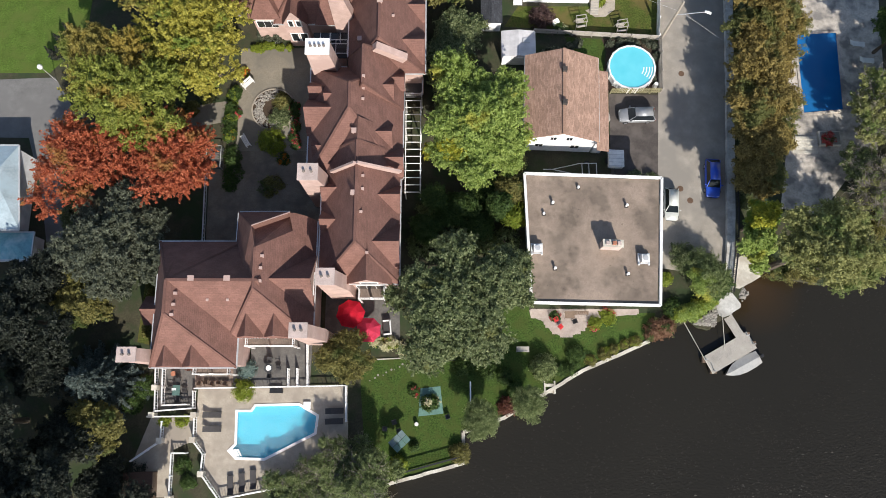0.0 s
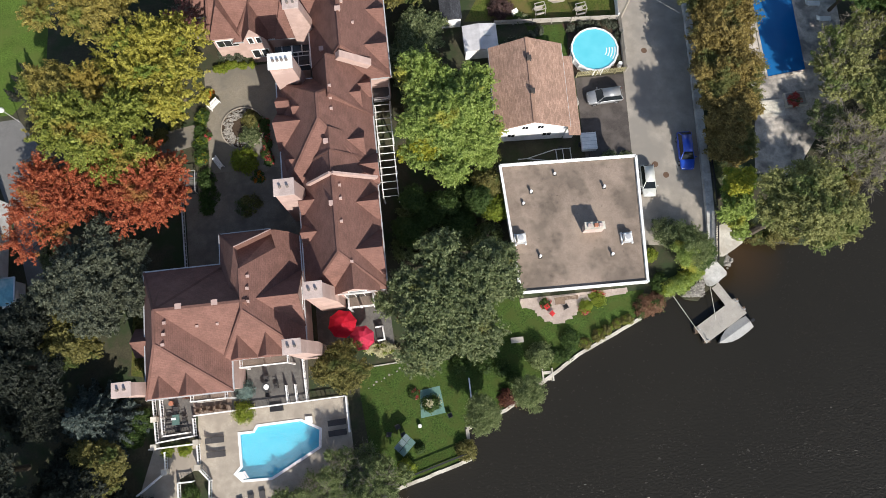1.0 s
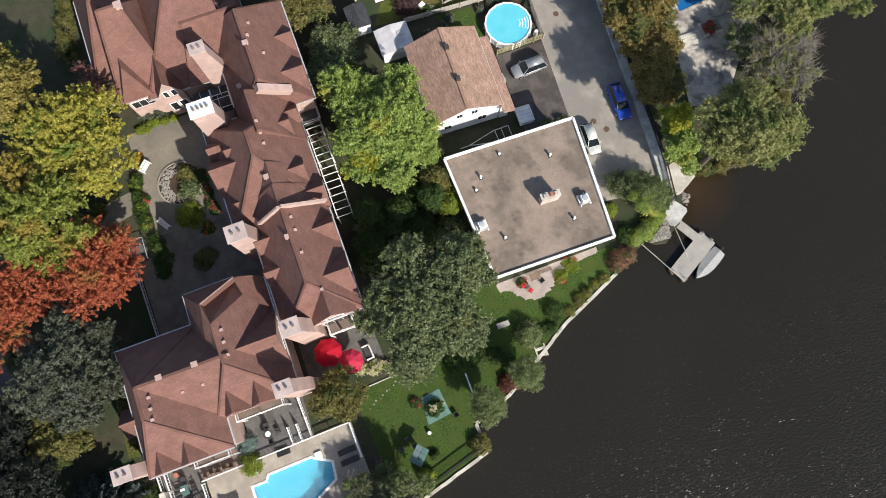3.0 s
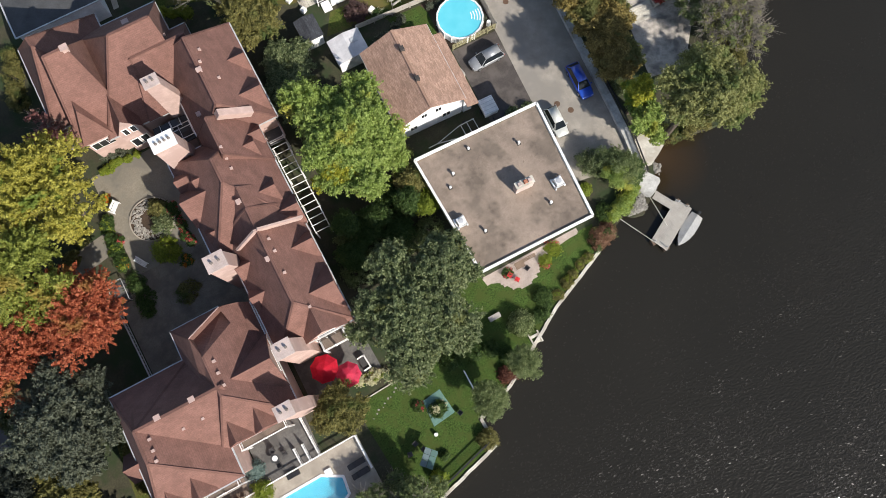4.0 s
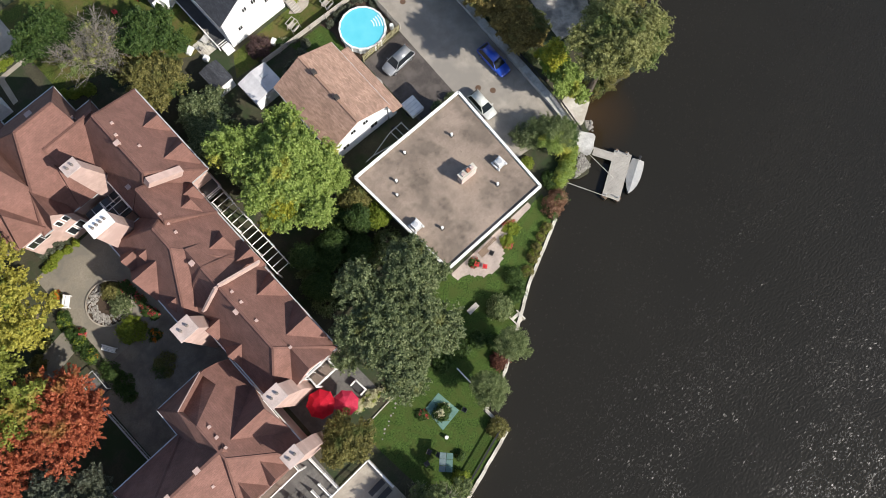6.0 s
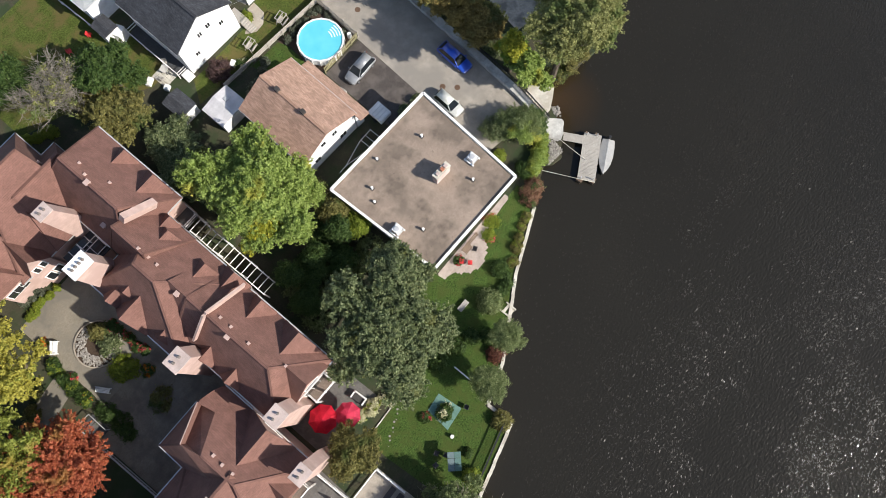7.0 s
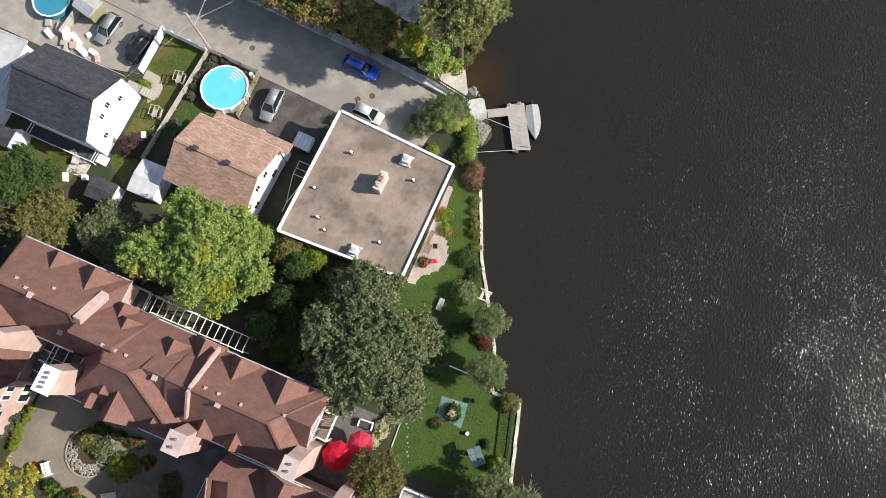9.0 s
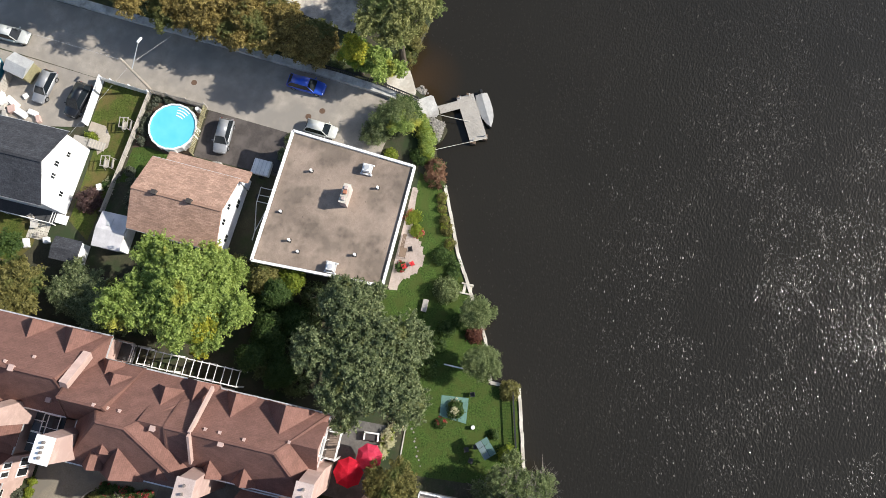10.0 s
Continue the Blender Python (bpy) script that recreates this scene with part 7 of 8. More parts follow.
# yard beyond the apron
sh2 = root("garden_shed", 26.4, 58.9, 0.02, -14)
part("wall", boxed(-1.1, 1.1, -1.3, 1.3, 0, 1.9), M["wood_green"], sh2)
roof_part(hip(bmesh.new(), -1.25, 1.25, -1.45, 1.45, (0, -1.45), (0, 1.45), 1.9, 2.35), sh2, M["pale_roof"])
tagged(sh2, "small yellow-walled shed with a white roof", "shed")
g = random.Random(7)
for i, (x, y, w, d, h, a) in enumerate(((22.8, 61.6, 1.5, 1.0, 0.5, 10), (22.4, 60.5, 1.7, 0.8, 0.7, 40), (21.6, 60.3, 1.4, 0.9, 0.45, 15), (22.3, 59.2, 1.9, 0.7, 0.4, 62), (21.4, 58.9, 0.9, 0.9, 0.6, 30), (21.2, 57.7, 1.6, 0.8, 0.5, 70), (20.6, 59.6, 1.2, 0.6, 0.4, 20), (21.5, 56.3, 1.1, 0.6, 0.55, 80), (20.9, 55.4, 0.9, 0.5, 0.5, 35), (23.4, 58.0, 0.6, 0.6, 0.3, 50), (22.9, 63.4, 0.9, 0.7, 0.4, 25), (21.7, 62.6, 1.2, 0.7, 0.5, 65))):
    o = ob_from("garden_crate", boxed(-w / 2, w / 2, -d / 2, d / 2, 0, h, bevel=0.04), M["white_plastic" if i % 2 else "wood_grey" if i % 4 else "stucco"])
    o.matrix_world = pose(x, y, 0.02, 0, 0, a)
    tagged(o, "pale crate standing in the cluttered yard", "crate", "yard crates")
board_fence("garden_fence", [(22.2, 60.8), (28.2, 60.2)], 1.4, M["wood_grey"], "weathered board fence round the yard pool", 0.3, 0.03)

board_fence("garden_fence", [(7.2, 72.3), (6.8, 67.4), (6.9, 62.0), (6.7, 58.9)], 0.9, M["white"], "low white fence beside the back garden", 0.3, 0.02)
for x, y, a in ((5.9, 61.6, 30), (2.8, 61.8, 70)):
    chair(x, y, a, "red_plastic", 0.02, "red plastic garden chair on the back lawn", "red back garden chairs")
for x, y, w, d, h in ((6.2, 51.6, 1.1, 0.6, 0.5), (7.0, 49.4, 0.7, 0.6, 0.6), (14.4, 45.5, 0.8, 0.6, 0.5)):
    o = ob_from("deck_box", boxed(-w / 2, w / 2, -d / 2, d / 2, 0, h, bevel=0.03), M["white_plastic"])
    o.matrix_world = pose(x, y, 0.0, 0, 0, 25)
    tagged(o, "pale plastic storage box in the garden", "box", "pale garden boxes")

lowr = root("garden_shed", -33.2, -11.0, 0, 2)
part("wall", boxed(0.1, 3.0, 0.1, 3.1, 0, 1.5), M["wood_brown"], lowr)
part("roof", boxed(0, 3.1, 0, 3.2, 1.5, 1.62, bevel=0.02), M["brown_roof"], lowr)
tagged(lowr, "low shed with a flat dark brown roof", "shed")

# behind the charcoal-roofed house
gc = root("glass_canopy", 13.9, 62.6, 0, 40)
part("roof_pane", boxed(-1.3, 1.3, -0.9, 0.9, 2.9, 2.94), M["teal_metal"], gc, "teal tinted sheet")
for a in (-1.25, 0.0, 1.25):
    part("rafter", boxed(a - 0.04, a + 0.04, -0.95, 0.95, 2.94, 3.0), M["white"], gc)
for a in (-1.2, 1.2):
    for b in (-0.85, 0.85):
        part("post", boxed(a - 0.05, a + 0.05, b - 0.05, b + 0.05, 0, 2.9), M["white"], gc)
tagged(gc, "small teal canopy on white posts between two houses", "canopy")
sb = root("storage_cabinet", 8.4, 58.3, 0, 20)
part("body", boxed(-0.7, 0.7, -0.5, 0.5, 0, 1.7, bevel=0.02), M["white"], sb)
part("lid", boxed(-0.75, 0.75, -0.55, 0.55, 1.7, 1.78, bevel=0.02), M["white_plastic"], sb)
tagged(sb, "white garden cabinet behind the charcoal-roofed house", "cabinet")
fl = root("flagstone_patio", 8.2, 50.9, 0)
for i in range(5):
    for j in range(5):
        part("flagstone", boxed(-1.3 + i * 0.52, -0.81 + i * 0.52, -1.2 + j * 0.48, -0.75 + j * 0.48, 0.0, 0.03 + 0.004 * ((i * 3 + j) % 3)), M["cap"], fl)
tagged(fl, "small pale flagstone patio beside the charcoal-roofed house", "patio", kind="structure")
table(8.5, 51.2, 0.9, 0.9, "wood_pale", 0.04, 20, "pale garden table on the flagstones")
chair(7.4, 50.6, 100, "wood_grey", 0.04, "weathered garden chair on the flagstones")
chair(9.2, 51.9, -40, "wood_grey", 0.04, "weathered garden chair on the flagstones")

gl_ = root("lamp_post", -46.6, 37.6)
part("post", tube(bmesh.new(), (0, 0, -0.1), (0, 0, 3.3), 0.045, 0.035, 8), M["gutter"], gl_)
bm = bmesh.new()
bmesh.ops.create_icosphere(bm, subdivisions=2, radius=0.32, matrix=Matrix.Translation((0, 0, 3.55)))
smooth(part("globe", bm, M["white_plastic"], gl_, "white globe shade"))
part("collar", disc(bmesh.new(), 0, 0, 3.2, 3.3, 0.14, 12), M["iron"], gl_)
tagged(gl_, "grey lamp post with a white globe at the lawn's corner", "lamp post")
# ---- trees ----
tree("maple", -26.9, 38.4, 11.5, 6.4, L["yellow"], "broad maple with yellow autumn leaves", 1, 10500, group="courtyard maples", lobe=(0.12, 0.25), lobes=32, rough=0.17, spray=2.2, wide=0.23, uneven=0.28)
tree("maple", -33.0, 31.8, 12.0, 6.4, L["yellowgreen"], "broad maple turning from green to yellow", 2, 10500, group="courtyard maples", lobe=(0.12, 0.25), lobes=32, rough=0.17, spray=2.8, wide=0.22, uneven=0.34)
tree("maple", -34.0, 47.8, 11.0, 6.6, L["tawny"], "maple with olive and tawny autumn leaves", 61, 12500, group="courtyard maples", lobe=(0.12, 0.25), lobes=34, rough=0.17, spray=1.8, uneven=0.28)
tree("maple", -37.8, 36.8, 10.0, 4.2, L["tawny"], "maple with yellow-green autumn leaves", 31, 9000, group="courtyard maples", lobe=(0.12, 0.25), lobes=32, rough=0.17, spray=1.6)
tree("maple", -38.6, 25.0, 9.0, 5.5, L["red"], "maple in orange-red autumn colour", 3, 8500, group="red maples", lobe=(0.12, 0.26), lobes=30, rough=0.16, spray=2.6, wide=0.19, uneven=0.4, leaf=0.3)
tree("maple", -28.2, 24.8, 9.0, 4.9, L["red"], "smaller maple in orange-red autumn colour", 4, 7500, group="red maples", lobe=(0.12, 0.26), lobes=30, rough=0.16, spray=2.6, wide=0.19, uneven=0.4, leaf=0.3)
tree("elm", -34.6, 15.6, 9.0, 5.8, L["greydark"], "dense tree with dull grey-green leaves", 5, 14000)
tree("garden_tree", -37.6, 9.8, 7.0, 2.9, L["olive"], "small tree with olive-yellow leaves", 6, 5000)
conifer("spruce", -36.4, 1.6, 9.0, 4.6, L["spruce"], "blue-grey spruce beside the building", 7, 9000)
tree("garden_tree", -35.0, -3.2, 6.0, 2.8, L["olive"], "small tree with olive leaves", 8, 5000)
tree("elm", -44.0, 8.0, 10.0, 5.5, L["deep"], "tree at the edge of the wood, leaves darkened for shade", 32, 8000, group="dark trees", uneven=0.3)
tree("elm", -45.0, -2.5, 12.0, 6.0, L["deep"], "tree at the edge of the wood, leaves darkened for shade", 33, 8000, group="dark trees", uneven=0.3)
tree("elm", -39.5, -10.5, 13.0, 5.5, L["deep"], "tree at the edge of the wood, leaves darkened for shade", 34, 8000, group="dark trees", uneven=0.3)
tree("elm", -30.5, -13.0, 8.0, 4.0, L["deep"], "tree on the river bank, leaves darkened for shade", 35, 6000, group="dark trees")
tree("ash_tree", 4.2, 29.1, 10.5, 6.4, L["green"], "bright green ash with a few yellow branches", 9, 21000, ry=6.6, uneven=0.34, spray=1.3, lobe=(0.13, 0.27), lobes=30, rough=0.16)
tree("ash_tree", 1.4, 26.2, 9.8, 2.0, L["gold"], "yellow-turned ash crowded against the green one", 209, 2600, uneven=0.5, spray=1.4, rough=0.2)
tree("linden", 1.6, 9.4, 10.5, 6.9, L["dark"], "very broad dark green linden on the river lawn", 10, 25000, ry=7.2, spray=1.2, lobe=(0.14, 0.26), lobes=42, rough=0.12, uneven=0.12)
tree("linden", 6.4, 11.8, 8.5, 3.5, L["dark"], "dark green linden beside the flat-roofed house", 11, 7000)
tree("garden_tree", -10.1, 4.2, 5.0, 2.8, L["olive"], "small olive-leaved tree beside the terrace", 12, 5000, leaf=0.26)
tree("willow", -14.2, -10.9, 2.2, 4.5, L["willow"], "low spreading grey-green willow beside the pool deck", 73, 10000, leaf=0.23, uneven=0.3, squash=0.4, twigs=0.12, low=0.2, lobes=44, lobe=(0.08, 0.16), rough=0.08)
tree("willow", -7.2, -8.7, 5.8, 3.1, L["willow"], "spreading grey-green tree overhanging the pool deck", 13, 11000, leaf=0.23, uneven=0.34, squash=0.7, twigs=0.1)
tree("willow", -10.3, -6.6, 4.2, 3.0, L["willow"], "grey-green tree leaning over the edge of the pool deck", 75, 7500, leaf=0.23, uneven=0.35, squash=0.5, twigs=0.12, low=0.3, lobes=34, lobe=(0.1, 0.2), rough=0.1)
tree("willow", -10.6, -9.9, 2.4, 3.4, L["willow"], "low spreading grey-green willow beside the pool deck", 74, 8000, leaf=0.23, uneven=0.3, squash=0.4, twigs=0.12, low=0.2, lobes=44, lobe=(0.08, 0.16), rough=0.08)
tree("garden_tree", 4.3, -2.4, 4.2, 1.8, L["willow"], "small grey-green tree at the river wall", 14, 3800, leaf=0.2)
tree("garden_tree", 9.5, -0.8, 4.0, 1.7, L["willow"], "small grey-green tree leaning over the water", 15, 3200, leaf=0.2)
for i, (x, y, r, h) in enumerate(((38.4, 45.2, 4.3, 11.0), (37.6, 40.8, 4.7, 8.2), (37.0, 36.4, 4.6, 7.6), (36.6, 32.2, 4.1, 7.4), (36.2, 28.2, 3.7, 6.8), (35.8, 24.6, 2.9, 5.8), (38.8, 50.4, 4.6, 11.5), (39.4, 56.4, 4.8, 12.0), (41.0, 62.6, 5.0, 7.6))):
    tree("roadside_tree", x, y, h, r, L["rust"], "roadside tree with rust and olive autumn leaves", 40 + i, 8200, group="trees along the lane wall", leaf=0.3, low=0.1 if h < 9 else 0.35, lobes=26, rough=0.14)
tree("garden_tree", 35.2, 19.0, 7.4, 1.5, L["gold"], "slender tree with lime-yellow crown", 16, 2600, uneven=0.4, rough=0.25)
tree("garden_tree", 35.0, 16.7, 6.0, 2.1, L["green"], "narrow green tree at the lane's end", 17, 4600, low=0.2, uneven=0.45, rough=0.22)
tree("oak", 37.2, 14.3, 15.6, 4.7, L["oak"], "tall broad olive-leaved oak over the water", 18, 13000, leaf=0.3, low=0.58)
tree("oak", 42.6, 17.0, 7.8, 3.6, L["oak"], "olive-leaved oak on the bank", 19, 7500, leaf=0.3)
tree("oak", 45.4, 18.9, 3.4, 2.8, L["willow"], "green oak below the stone patio", 20, 3500, twigs=0.45)
tree("oak", 48.6, 25.2, 4.2, 2.8, L["willow"], "green oak beside the stone patio", 26, 4600, twigs=0.2, uneven=0.4)
tree("oak", 50.0, 21.8, 5.0, 4.4, L["oak"], "half bare oak leaning over the water", 28, 6000, twigs=0.8, uneven=0.35)
tree("oak", 50.4, 31.6, 6.5, 4.6, L["oak"], "olive-leaved oak beside the pool", 21, 6500, twigs=0.2, uneven=0.4)
tree("oak", 54.2, 27.8, 7.0, 4.0, L["oak"], "olive-leaved oak on the bank", 22, 9000)
tree("oak", 60.0, 31.0, 9.0, 5.5, L["rust"], "rust-leaved oak on the far bank", 23, 8000)
tree("oak", 57.0, 40.0, 9.0, 5.5, L["shrub"], "green oak behind the pool patio", 24, 8000)
tree("oak", 53.6, 41.6, 7.5, 3.4, L["shrub"], "green oak at the far side of the pool", 37, 5000)
tree("oak", 53.8, 36.0, 6.5, 2.8, L["oak"], "small olive-leaved oak beside the pool", 38, 3200, twigs=0.15)
tree("oak", 58.6, 27.6, 7.5, 3.6, L["oak"], "olive-leaved oak at the water's edge", 39, 6000)
tree("dead_tree", -1.6, 55.4, 7.5, 4.2, L["oak"], "nearly leafless grey tree behind the townhouses", 25, 2600, lobes=26, uneven=0.35, spray=2.0, twigs=0.82)
tree("garden_tree", 3.6, 53.0, 7.5, 3.6, L["shrub"], "dense green garden tree by the lawn", 26, 6500)
tree("garden_tree", 0.8, 48.9, 6.5, 3.6, L["olive"], "olive-green garden tree behind the row", 27, 6500)
tree("garden_tree", 2.2, 42.6, 3.6, 2.8, L["dark"], "dark green garden tree in shade", 28, 5000)
tree("garden_tree", 0.6, 38.5, 5.5, 3.4, L["dark"], "dark green garden tree in shade", 29, 5000)
tree("garden_tree", -5.0, 61.5, 6.5, 3.4, L["shrub"], "green garden tree behind the houses", 30, 5000)
tree("garden_tree", -24.9, 46.4, 6.4, 2.2, L["rose"], "small rose-leaved tree against the north block", 36, 2200, uneven=0.4, twigs=0.25, rough=0.2)

# ---- shrubs, hedges, borders ----
def strip(pts, r, h, material, label, seed, n=700, flowers=None, step=1.2, name="shrub"):
    g = random.Random(seed)
    k = 0
    for (ax, ay), (bx, by) in zip(pts, pts[1:]):
        c = max(1, int(math.hypot(bx - ax, by - ay) / step))
        for i in range(c):
            u = (i + g.uniform(0.2, 0.8)) / c
            k += 1
            shrub(name, ax + (bx - ax) * u + g.uniform(-0.2, 0.2), ay + (by - ay) * u + g.uniform(-0.2, 0.2), r * g.uniform(0.75, 1.2), h * g.uniform(0.7, 1.2), material, label, seed * 100 + k, n, 0.17, group=label, flowers=flowers)


strip([(16.5, 3.9), (22.4, 6.5)], 0.62, 0.7, L["olive"], "low green border plants along the river wall", 51, 700, L["bright"])
strip([(12.6, 2.3), (16.0, 3.9)], 0.7, 0.8, L["shrub"], "low green border plants along the river wall", 52)
for i, (x, y, r, h, n) in enumerate(((25.5, 7.7, 1.1, 1.3, 1300), (24.3, 7.9, 0.8, 1.0, 800), (23.9, 7.1, 0.95, 1.1, 1000), (24.9, 7.0, 0.7, 0.8, 600))):
    shrub("shrub", x, y, r, h, L["russet"], "rust-brown leaved shrub with green shoots at the river wall", 530 + i, n, 0.18, group="rust-brown shrubs", flowers=L["olive"] if i % 2 else L["shrub"])
strip([(26.4, 8.8), (28.6, 9.6), (31.2, 10.9)], 0.95, 1.3, L["green"], "leafy green hedge with yellow leaf edges above the shore", 54, 900, L["bright"], 0.7)
for i, (x, y, r, h, kind) in enumerate(((30.3, 13.5, 1.6, 4.0, "willow"), (29.0, 14.6, 1.1, 3.2, "willow"), (31.3, 12.4, 0.9, 2.6, "shrub"), (29.2, 12.5, 0.9, 3.4, "green"), (30.2, 11.9, 0.8, 2.4, "green"), (27.6, 15.3, 1.1, 1.8, "dark"))):
    tree("garden_tree", x, y, h, r, L[kind], "bushy green tree at the lane's end", 120 + i, 2600, 0.2, 0.1, lobes=16, uneven=0.55, rough=0.3, spray=1.5, lobe=(0.2, 0.5), group="bushy trees at the lane's end")
strip([(25.2, 14.2), (25.9, 12.9)], 0.8, 1.1, L["bright"], "yellow-green shrubs beside the flat-roofed house", 56, 1100)
shrub("shrub", 26.4, 9.8, 1.2, 1.1, L["shrub"], "round green shrub above the shore", 58, 1200)
strip([(17.2, 8.2), (19.6, 9.0)], 0.8, 0.7, L["bright"], "patio border with red and yellow flowers", 57, 700, L["pinkred"], 0.9)
shrub("shrub", 13.0, 8.9, 0.6, 0.7, L["shrub"], "potted flowers on the patio", 58, 500, flowers=L["pinkred"])
shrub("dwarf_spruce", 11.5, 3.2, 1.5, 2.0, L["willow"], "round dark green dwarf spruce on the lawn", 59, 2400)
shrub("shrub", 15.2, 4.6, 1.0, 1.0, L["shrub"], "round clipped green shrub on the lawn", 60, 1200)
strip([(-7.8, 6.2), (-3.4, 5.4)], 0.8, 0.9, L["cream"], "border of cream flowers beside the lawn", 61, 420, L["bright"], 0.9)
shrub("flower_tub", -1.0, -0.6, 0.95, 0.9, L["shrub"], "pale green plant in a tub on the mat", 62, 900, flowers=L["cream"])
strip([(-2.9, 1.0), (-2.6, 0.0)], 0.6, 0.6, L["shrub"], "red and white flowers beside the mat", 63, 500, L["pinkred"], 0.7)
shrub("shrub", -4.3, -7.1, 0.9, 1.5, L["bright"], "lime-yellow shrub on the lawn", 64, 1200)
strip([(-3.2, -6.0), (-1.9, -4.6)], 0.6, 0.7, L["shrub"], "green shrubs round the glass table", 65)
shrub("shrub", 2.2, -6.0, 1.2, 1.1, L["olive"], "olive shrub at the corner of the river wall", 66, 1300)
strip([(2.0, 3.2), (9.0, 2.0), (7.4, -1.4)], 1.2, 1.1, L["shrub"], "mixed green shrubs on the bank", 67, 900, None, 2.2)
shrub("shrub", 7.4, -1.0, 1.0, 0.9, L["burgundy"], "reddish shrub at the river wall", 68, 900)
shrub("shrub", -21.3, 3.1, 1.0, 1.7, L["teal"], "pale teal conifer on the terrace", 69, 1800, 0.16)
shrub("shrub", -21.5, 0.7, 1.25, 1.3, L["bright"], "yellow-green shrub with pale cream flowers", 70, 1700, 0.16, flowers=L["cream"])
strip([(-28.4, 4.0), (-26.2, 3.4)], 0.7, 0.9, L["burgundy"], "autumn-coloured plants on the terrace", 71, 500)
strip([(-30.4, -2.8), (-27.2, -2.6)], 0.7, 0.8, L["bright"], "low yellow-green terrace planting", 72, 600)
strip([(-27.8, -6.6), (-26.6, -9.6)], 1.0, 1.2, L["shrub"], "green shrubs beside the pool deck", 73)
strip([(-34.0, -1.5), (-32.6, 1.5)], 1.5, 1.6, L["shrub"], "dark shrubs beside the garden walk", 74, 1200)
# slope shrubs in the same leaves, coloured nearly black for the shade there
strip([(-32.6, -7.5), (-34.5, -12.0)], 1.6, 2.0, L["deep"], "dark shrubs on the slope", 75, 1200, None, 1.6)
# courtyard beds
strip([(-24.8, 36.6), (-25.2, 29.6)], 0.85, 0.9, L["shrub"], "green border plants along the courtyard", 76, 700, L["bright"], 0.9)
shrub("shrub", -24.4, 33.4, 0.6, 0.9, L["shrub"], "red flowers among the border plants", 176, 400, flowers=L["pinkred"])
shrub("shrub", -25.0, 30.4, 0.6, 0.9, L["shrub"], "orange flowers among the border plants", 177, 400, flowers=L["orange"])
strip([(-24.4, 29.0), (-24.6, 24.0)], 1.1, 1.0, L["shrub"], "dark green plants along the courtyard", 77, 800, None, 1.2)
shrub("shrub", -23.9, 38.6, 0.7, 0.7, L["bright"], "orange marigolds beside the bench", 78, 400, flowers=L["orange"])
strip([(-22.4, 43.3), (-18.9, 42.9)], 0.5, 1.6, L["greydark"], "dark tall shrubs beside the north block", 180, 600, None, 0.9)
strip([(-22.8, 42.0), (-18.2, 42.1)], 0.55, 0.6, L["bright"], "clipped yellow-green hedge before the north block", 79, 700, None, 0.6, "hedge_plant")
shrub("shrub", -18.9, 34.6, 1.2, 1.3, L["olive"], "shrub inside the stone circle", 80, 1200)
shrub("shrub", -19.2, 32.6, 1.3, 1.3, L["dark"], "dark shrub inside the stone circle", 81, 1300)
shrub("shrub", -20.0, 29.6, 1.7, 1.5, L["bright"], "round yellow-green shrub in the courtyard bed", 82, 1900)
shrub("shrub", -18.4, 27.6, 0.8, 0.7, L["shrub"], "orange flowers in the courtyard bed", 83, 500, flowers=L["orange"])
strip([(-17.4, 35.0), (-17.2, 28.6)], 0.6, 0.7, L["shrub"], "courtyard border with red flowers", 84, 500, L["pinkred"], 0.8)
strip([(-20.0, 25.0), (-19.4, 22.8)], 1.3, 1.2, L["olive"], "olive shrubs in the shaded courtyard", 85, 1000)
# green gap between the row and the flat-roofed house
strip([(-2.6, 20.5), (8.4, 21.5)], 1.7, 2.4, L["willow"], "shade shrubs between the houses", 86, 1100, None, 1.8)
strip([(-2.6, 16.8), (8.2, 17.6)], 1.7, 2.4, L["willow"], "shade shrubs between the houses", 87, 1100, None, 1.8)
for i, (x, y, r, h) in enumerate(((7.4, 26.2, 2.3, 6.5), (7.8, 22.6, 1.5, 5.5), (8.2, 19.6, 1.1, 5.0), (5.4, 22.4, 1.6, 4.0), (4.4, 18.8, 1.6, 3.6), (1.2, 20.4, 1.6, 3.4), (-1.6, 18.6, 1.4, 3.4), (6.6, 20.6, 1.3, 6.5), (3.0, 20.8, 1.2, 5.5), (-0.4, 21.6, 1.2, 5.0))):
    tree("garden_tree", x, y, h, r, L["green" if i == 0 else "olive" if i == 1 else "bright" if i == 2 else "shrub"], "slim tree with olive and green leaves beside the white house" if i % 2 else "slim green tree between the houses", 130 + i, 2600, 0.28, 0.15)
strip([(0.0, 33.8), (8.2, 36.8)], 1.4, 1.8, L["dark"], "dark shade shrubs behind the shed", 89, 900, None, 1.8)
strip([(9.0, 27.2), (10.6, 26.2)], 1.0, 1.6, L["olive"], "olive shrubs at the white house's corner", 90, 900)
strip([(22.8, 25.4), (25.2, 24.8)], 0.9, 1.4, L["dark"], "dark shrubs behind the flat-roofed house", 91, 900, None, 1.0)
shrub("shrub", 12.6, 46.0, 1.6, 2.0, L["plum"], "round burgundy shrub on the lawn", 92, 1900)
strip([(13.6, 44.8), (16.6, 44.4)], 0.8, 0.9, L["shrub"], "garden plants beside the board fence", 93, 600, L["cream"])
shrub("shrub", 19.9, 48.5, 0.8, 0.9, L["bright"], "round lime-yellow shrub beside the porch", 94, 700)
strip([(25.9, 37.2), (26.7, 42.6)], 0.5, 0.6, L["greydark"], "dark plants behind the pool fence", 95, 400, None, 0.8)
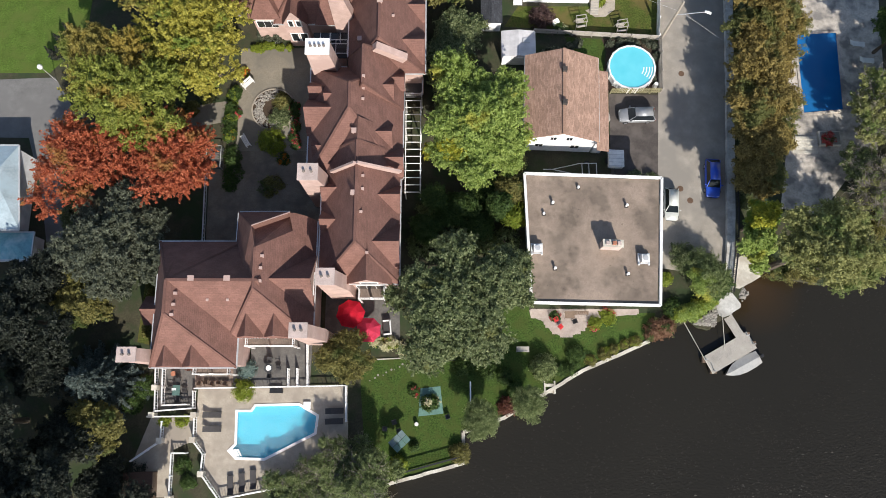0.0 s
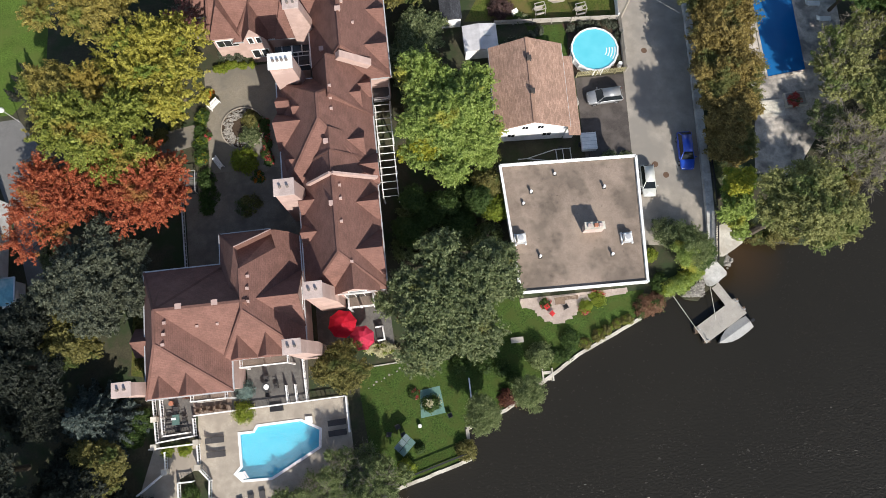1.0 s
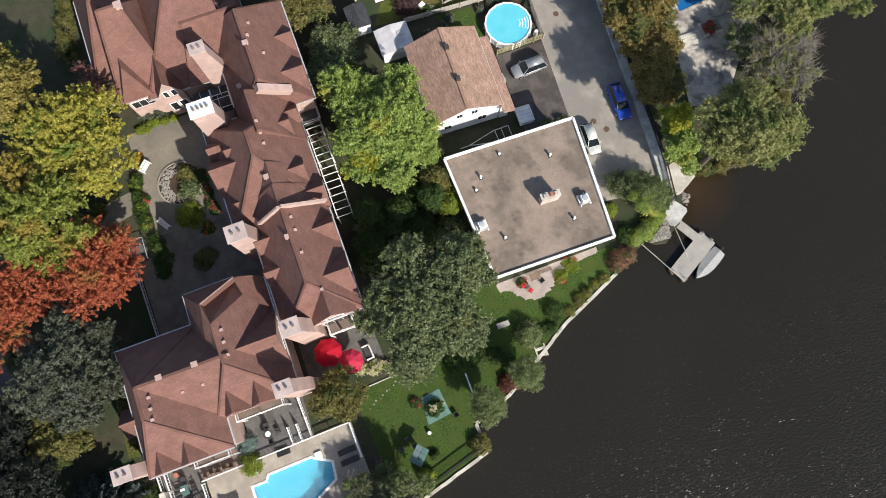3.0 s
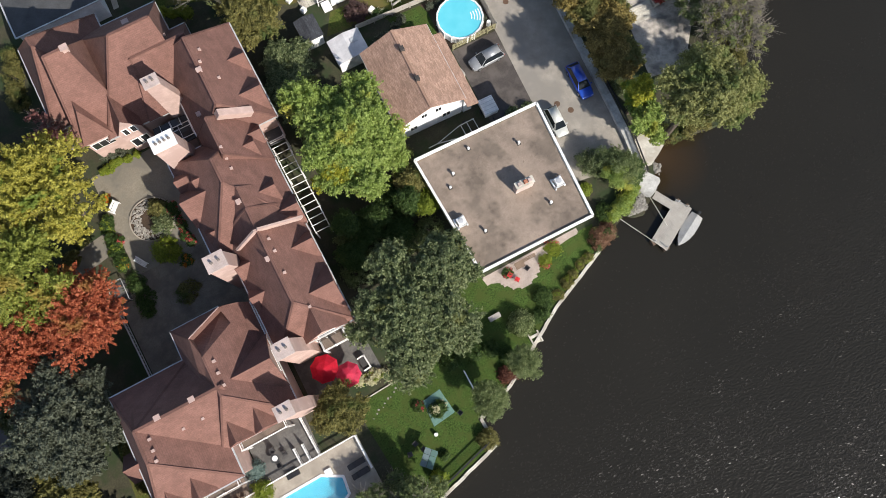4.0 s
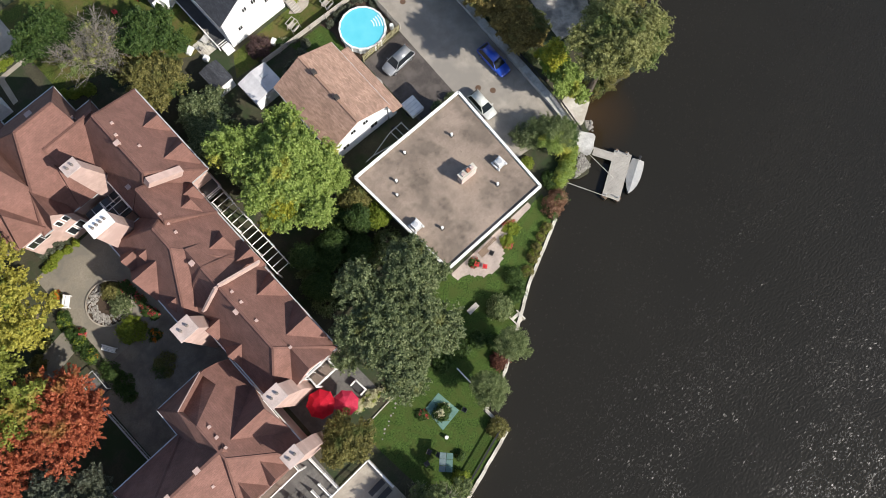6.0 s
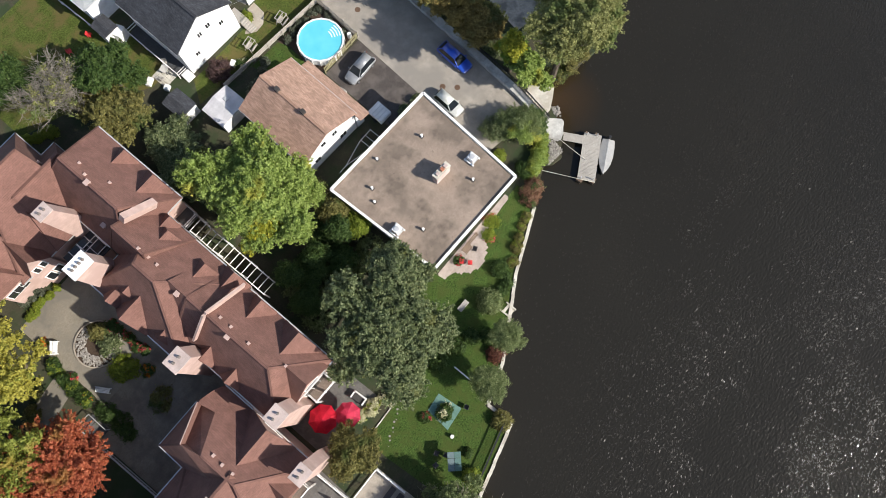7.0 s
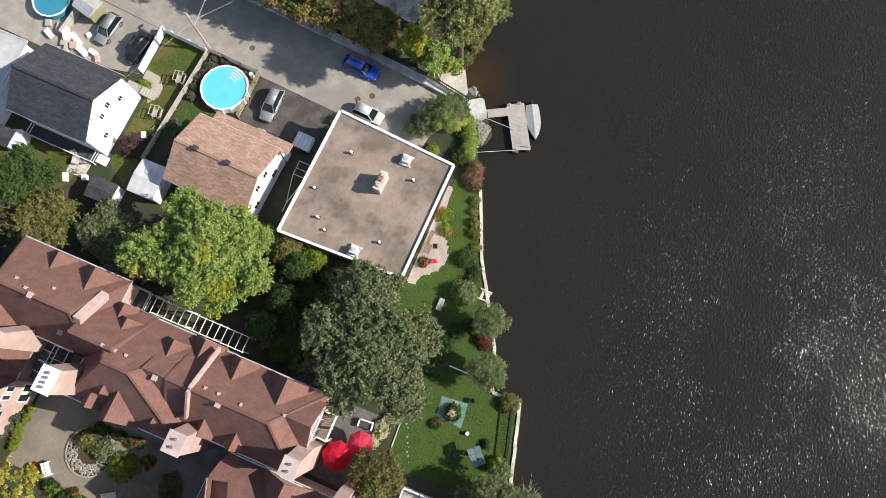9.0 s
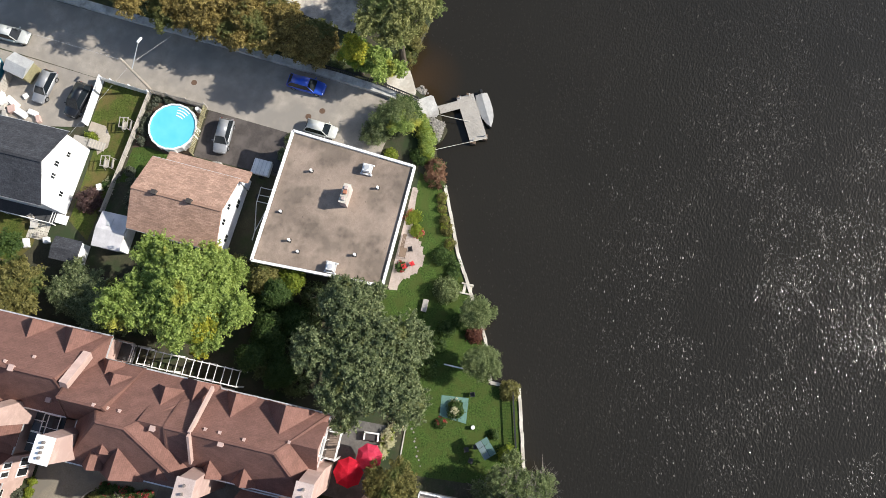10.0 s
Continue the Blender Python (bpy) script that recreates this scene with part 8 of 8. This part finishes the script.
strip([(12.2, 40.6), (17.6, 42.8)], 0.7, 0.9, L["greydark"], "dark plants behind the white house", 196, 500, None, 1.1)
strip([(20.6, 42.6), (26.0, 42.7)], 0.6, 0.8, L["greydark"], "dark plants along the garden fence", 195, 400, None, 1.0)
strip([(-8.6, 57.6), (-5.2, 55.6)], 0.65, 1.1, L["bright"], "clipped yellow-green hedge of the back garden", 96, 900, None, 0.6)
strip([(-13.8, 66.3), (-7.0, 65.6)], 0.7, 0.7, L["bright"], "yellow flower border by the grey house", 97, 600, L["cream"])
strip([(35.6, 21.6), (36.4, 27.0)], 1.3, 1.5, L["dark"], "dark undergrowth along the lane wall", 98, 1000, None, 1.6)
strip([(36.4, 30.0), (38.0, 50.0)], 1.4, 1.6, L["dark"], "dark undergrowth along the lane wall", 99, 900, None, 2.2)
strip([(37.4, 14.2), (38.6, 13.8), (44.0, 13.6), (49.0, 17.0), (52.6, 21.6), (56.0, 26.4), (64.4, 31.0)], 1.3, 1.4, L["olive"], "bank shrubs over the water", 101, 1000, None, 2.2)
shrub("shrub", 46.3, 30.0, 0.85, 0.6, L["pinkred"], "red flowers in the stone planter", 102, 420, z=0.5, flowers=L["shrub"])
strip([(-28.6, 54.0), (-26.6, 62.0)], 1.3, 1.6, L["olive"], "olive shrubs behind the north block", 106, 900, None, 1.5)
strip([(-31.0, 33.0), (-26.6, 36.4)], 0.9, 0.8, L["olive"], "low plants under the maples", 103, 600)
strip([(-32.8, 14.0), (-32.4, 6.4)], 0.6, 0.8, L["olive"], "low olive hedge beside the building", 104, 600, None, 1.2)
strip([(-44.0, 30.0), (-42.4, 18.0)], 1.3, 1.5, L["dark"], "dark undergrowth beside the lane", 105, 900, None, 2.0)

# wood at the foot of the slope, its deep shade put into near-black leaves
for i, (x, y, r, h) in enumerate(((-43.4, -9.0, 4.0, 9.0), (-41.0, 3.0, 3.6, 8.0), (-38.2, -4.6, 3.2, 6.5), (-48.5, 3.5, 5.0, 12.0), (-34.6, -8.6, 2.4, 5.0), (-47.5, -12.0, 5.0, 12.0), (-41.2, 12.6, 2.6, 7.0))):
    tree("elm", x, y, h, r, L["deep"], "tree at the edge of the wood, leaves darkened for shade", 150 + i, 5500, group="dark trees", uneven=0.3, low=0.12)

for i, (x, y) in enumerate(((-46.9, 40.6), (-46.1, 42.3), (-45.8, 40.7), (-45.2, 43.8))):
    conifer("cypress", x, y, 2.6, 0.6, L["deep"], "small dark cypress beside the lane lawn", 210 + i, 260, "small cypresses")
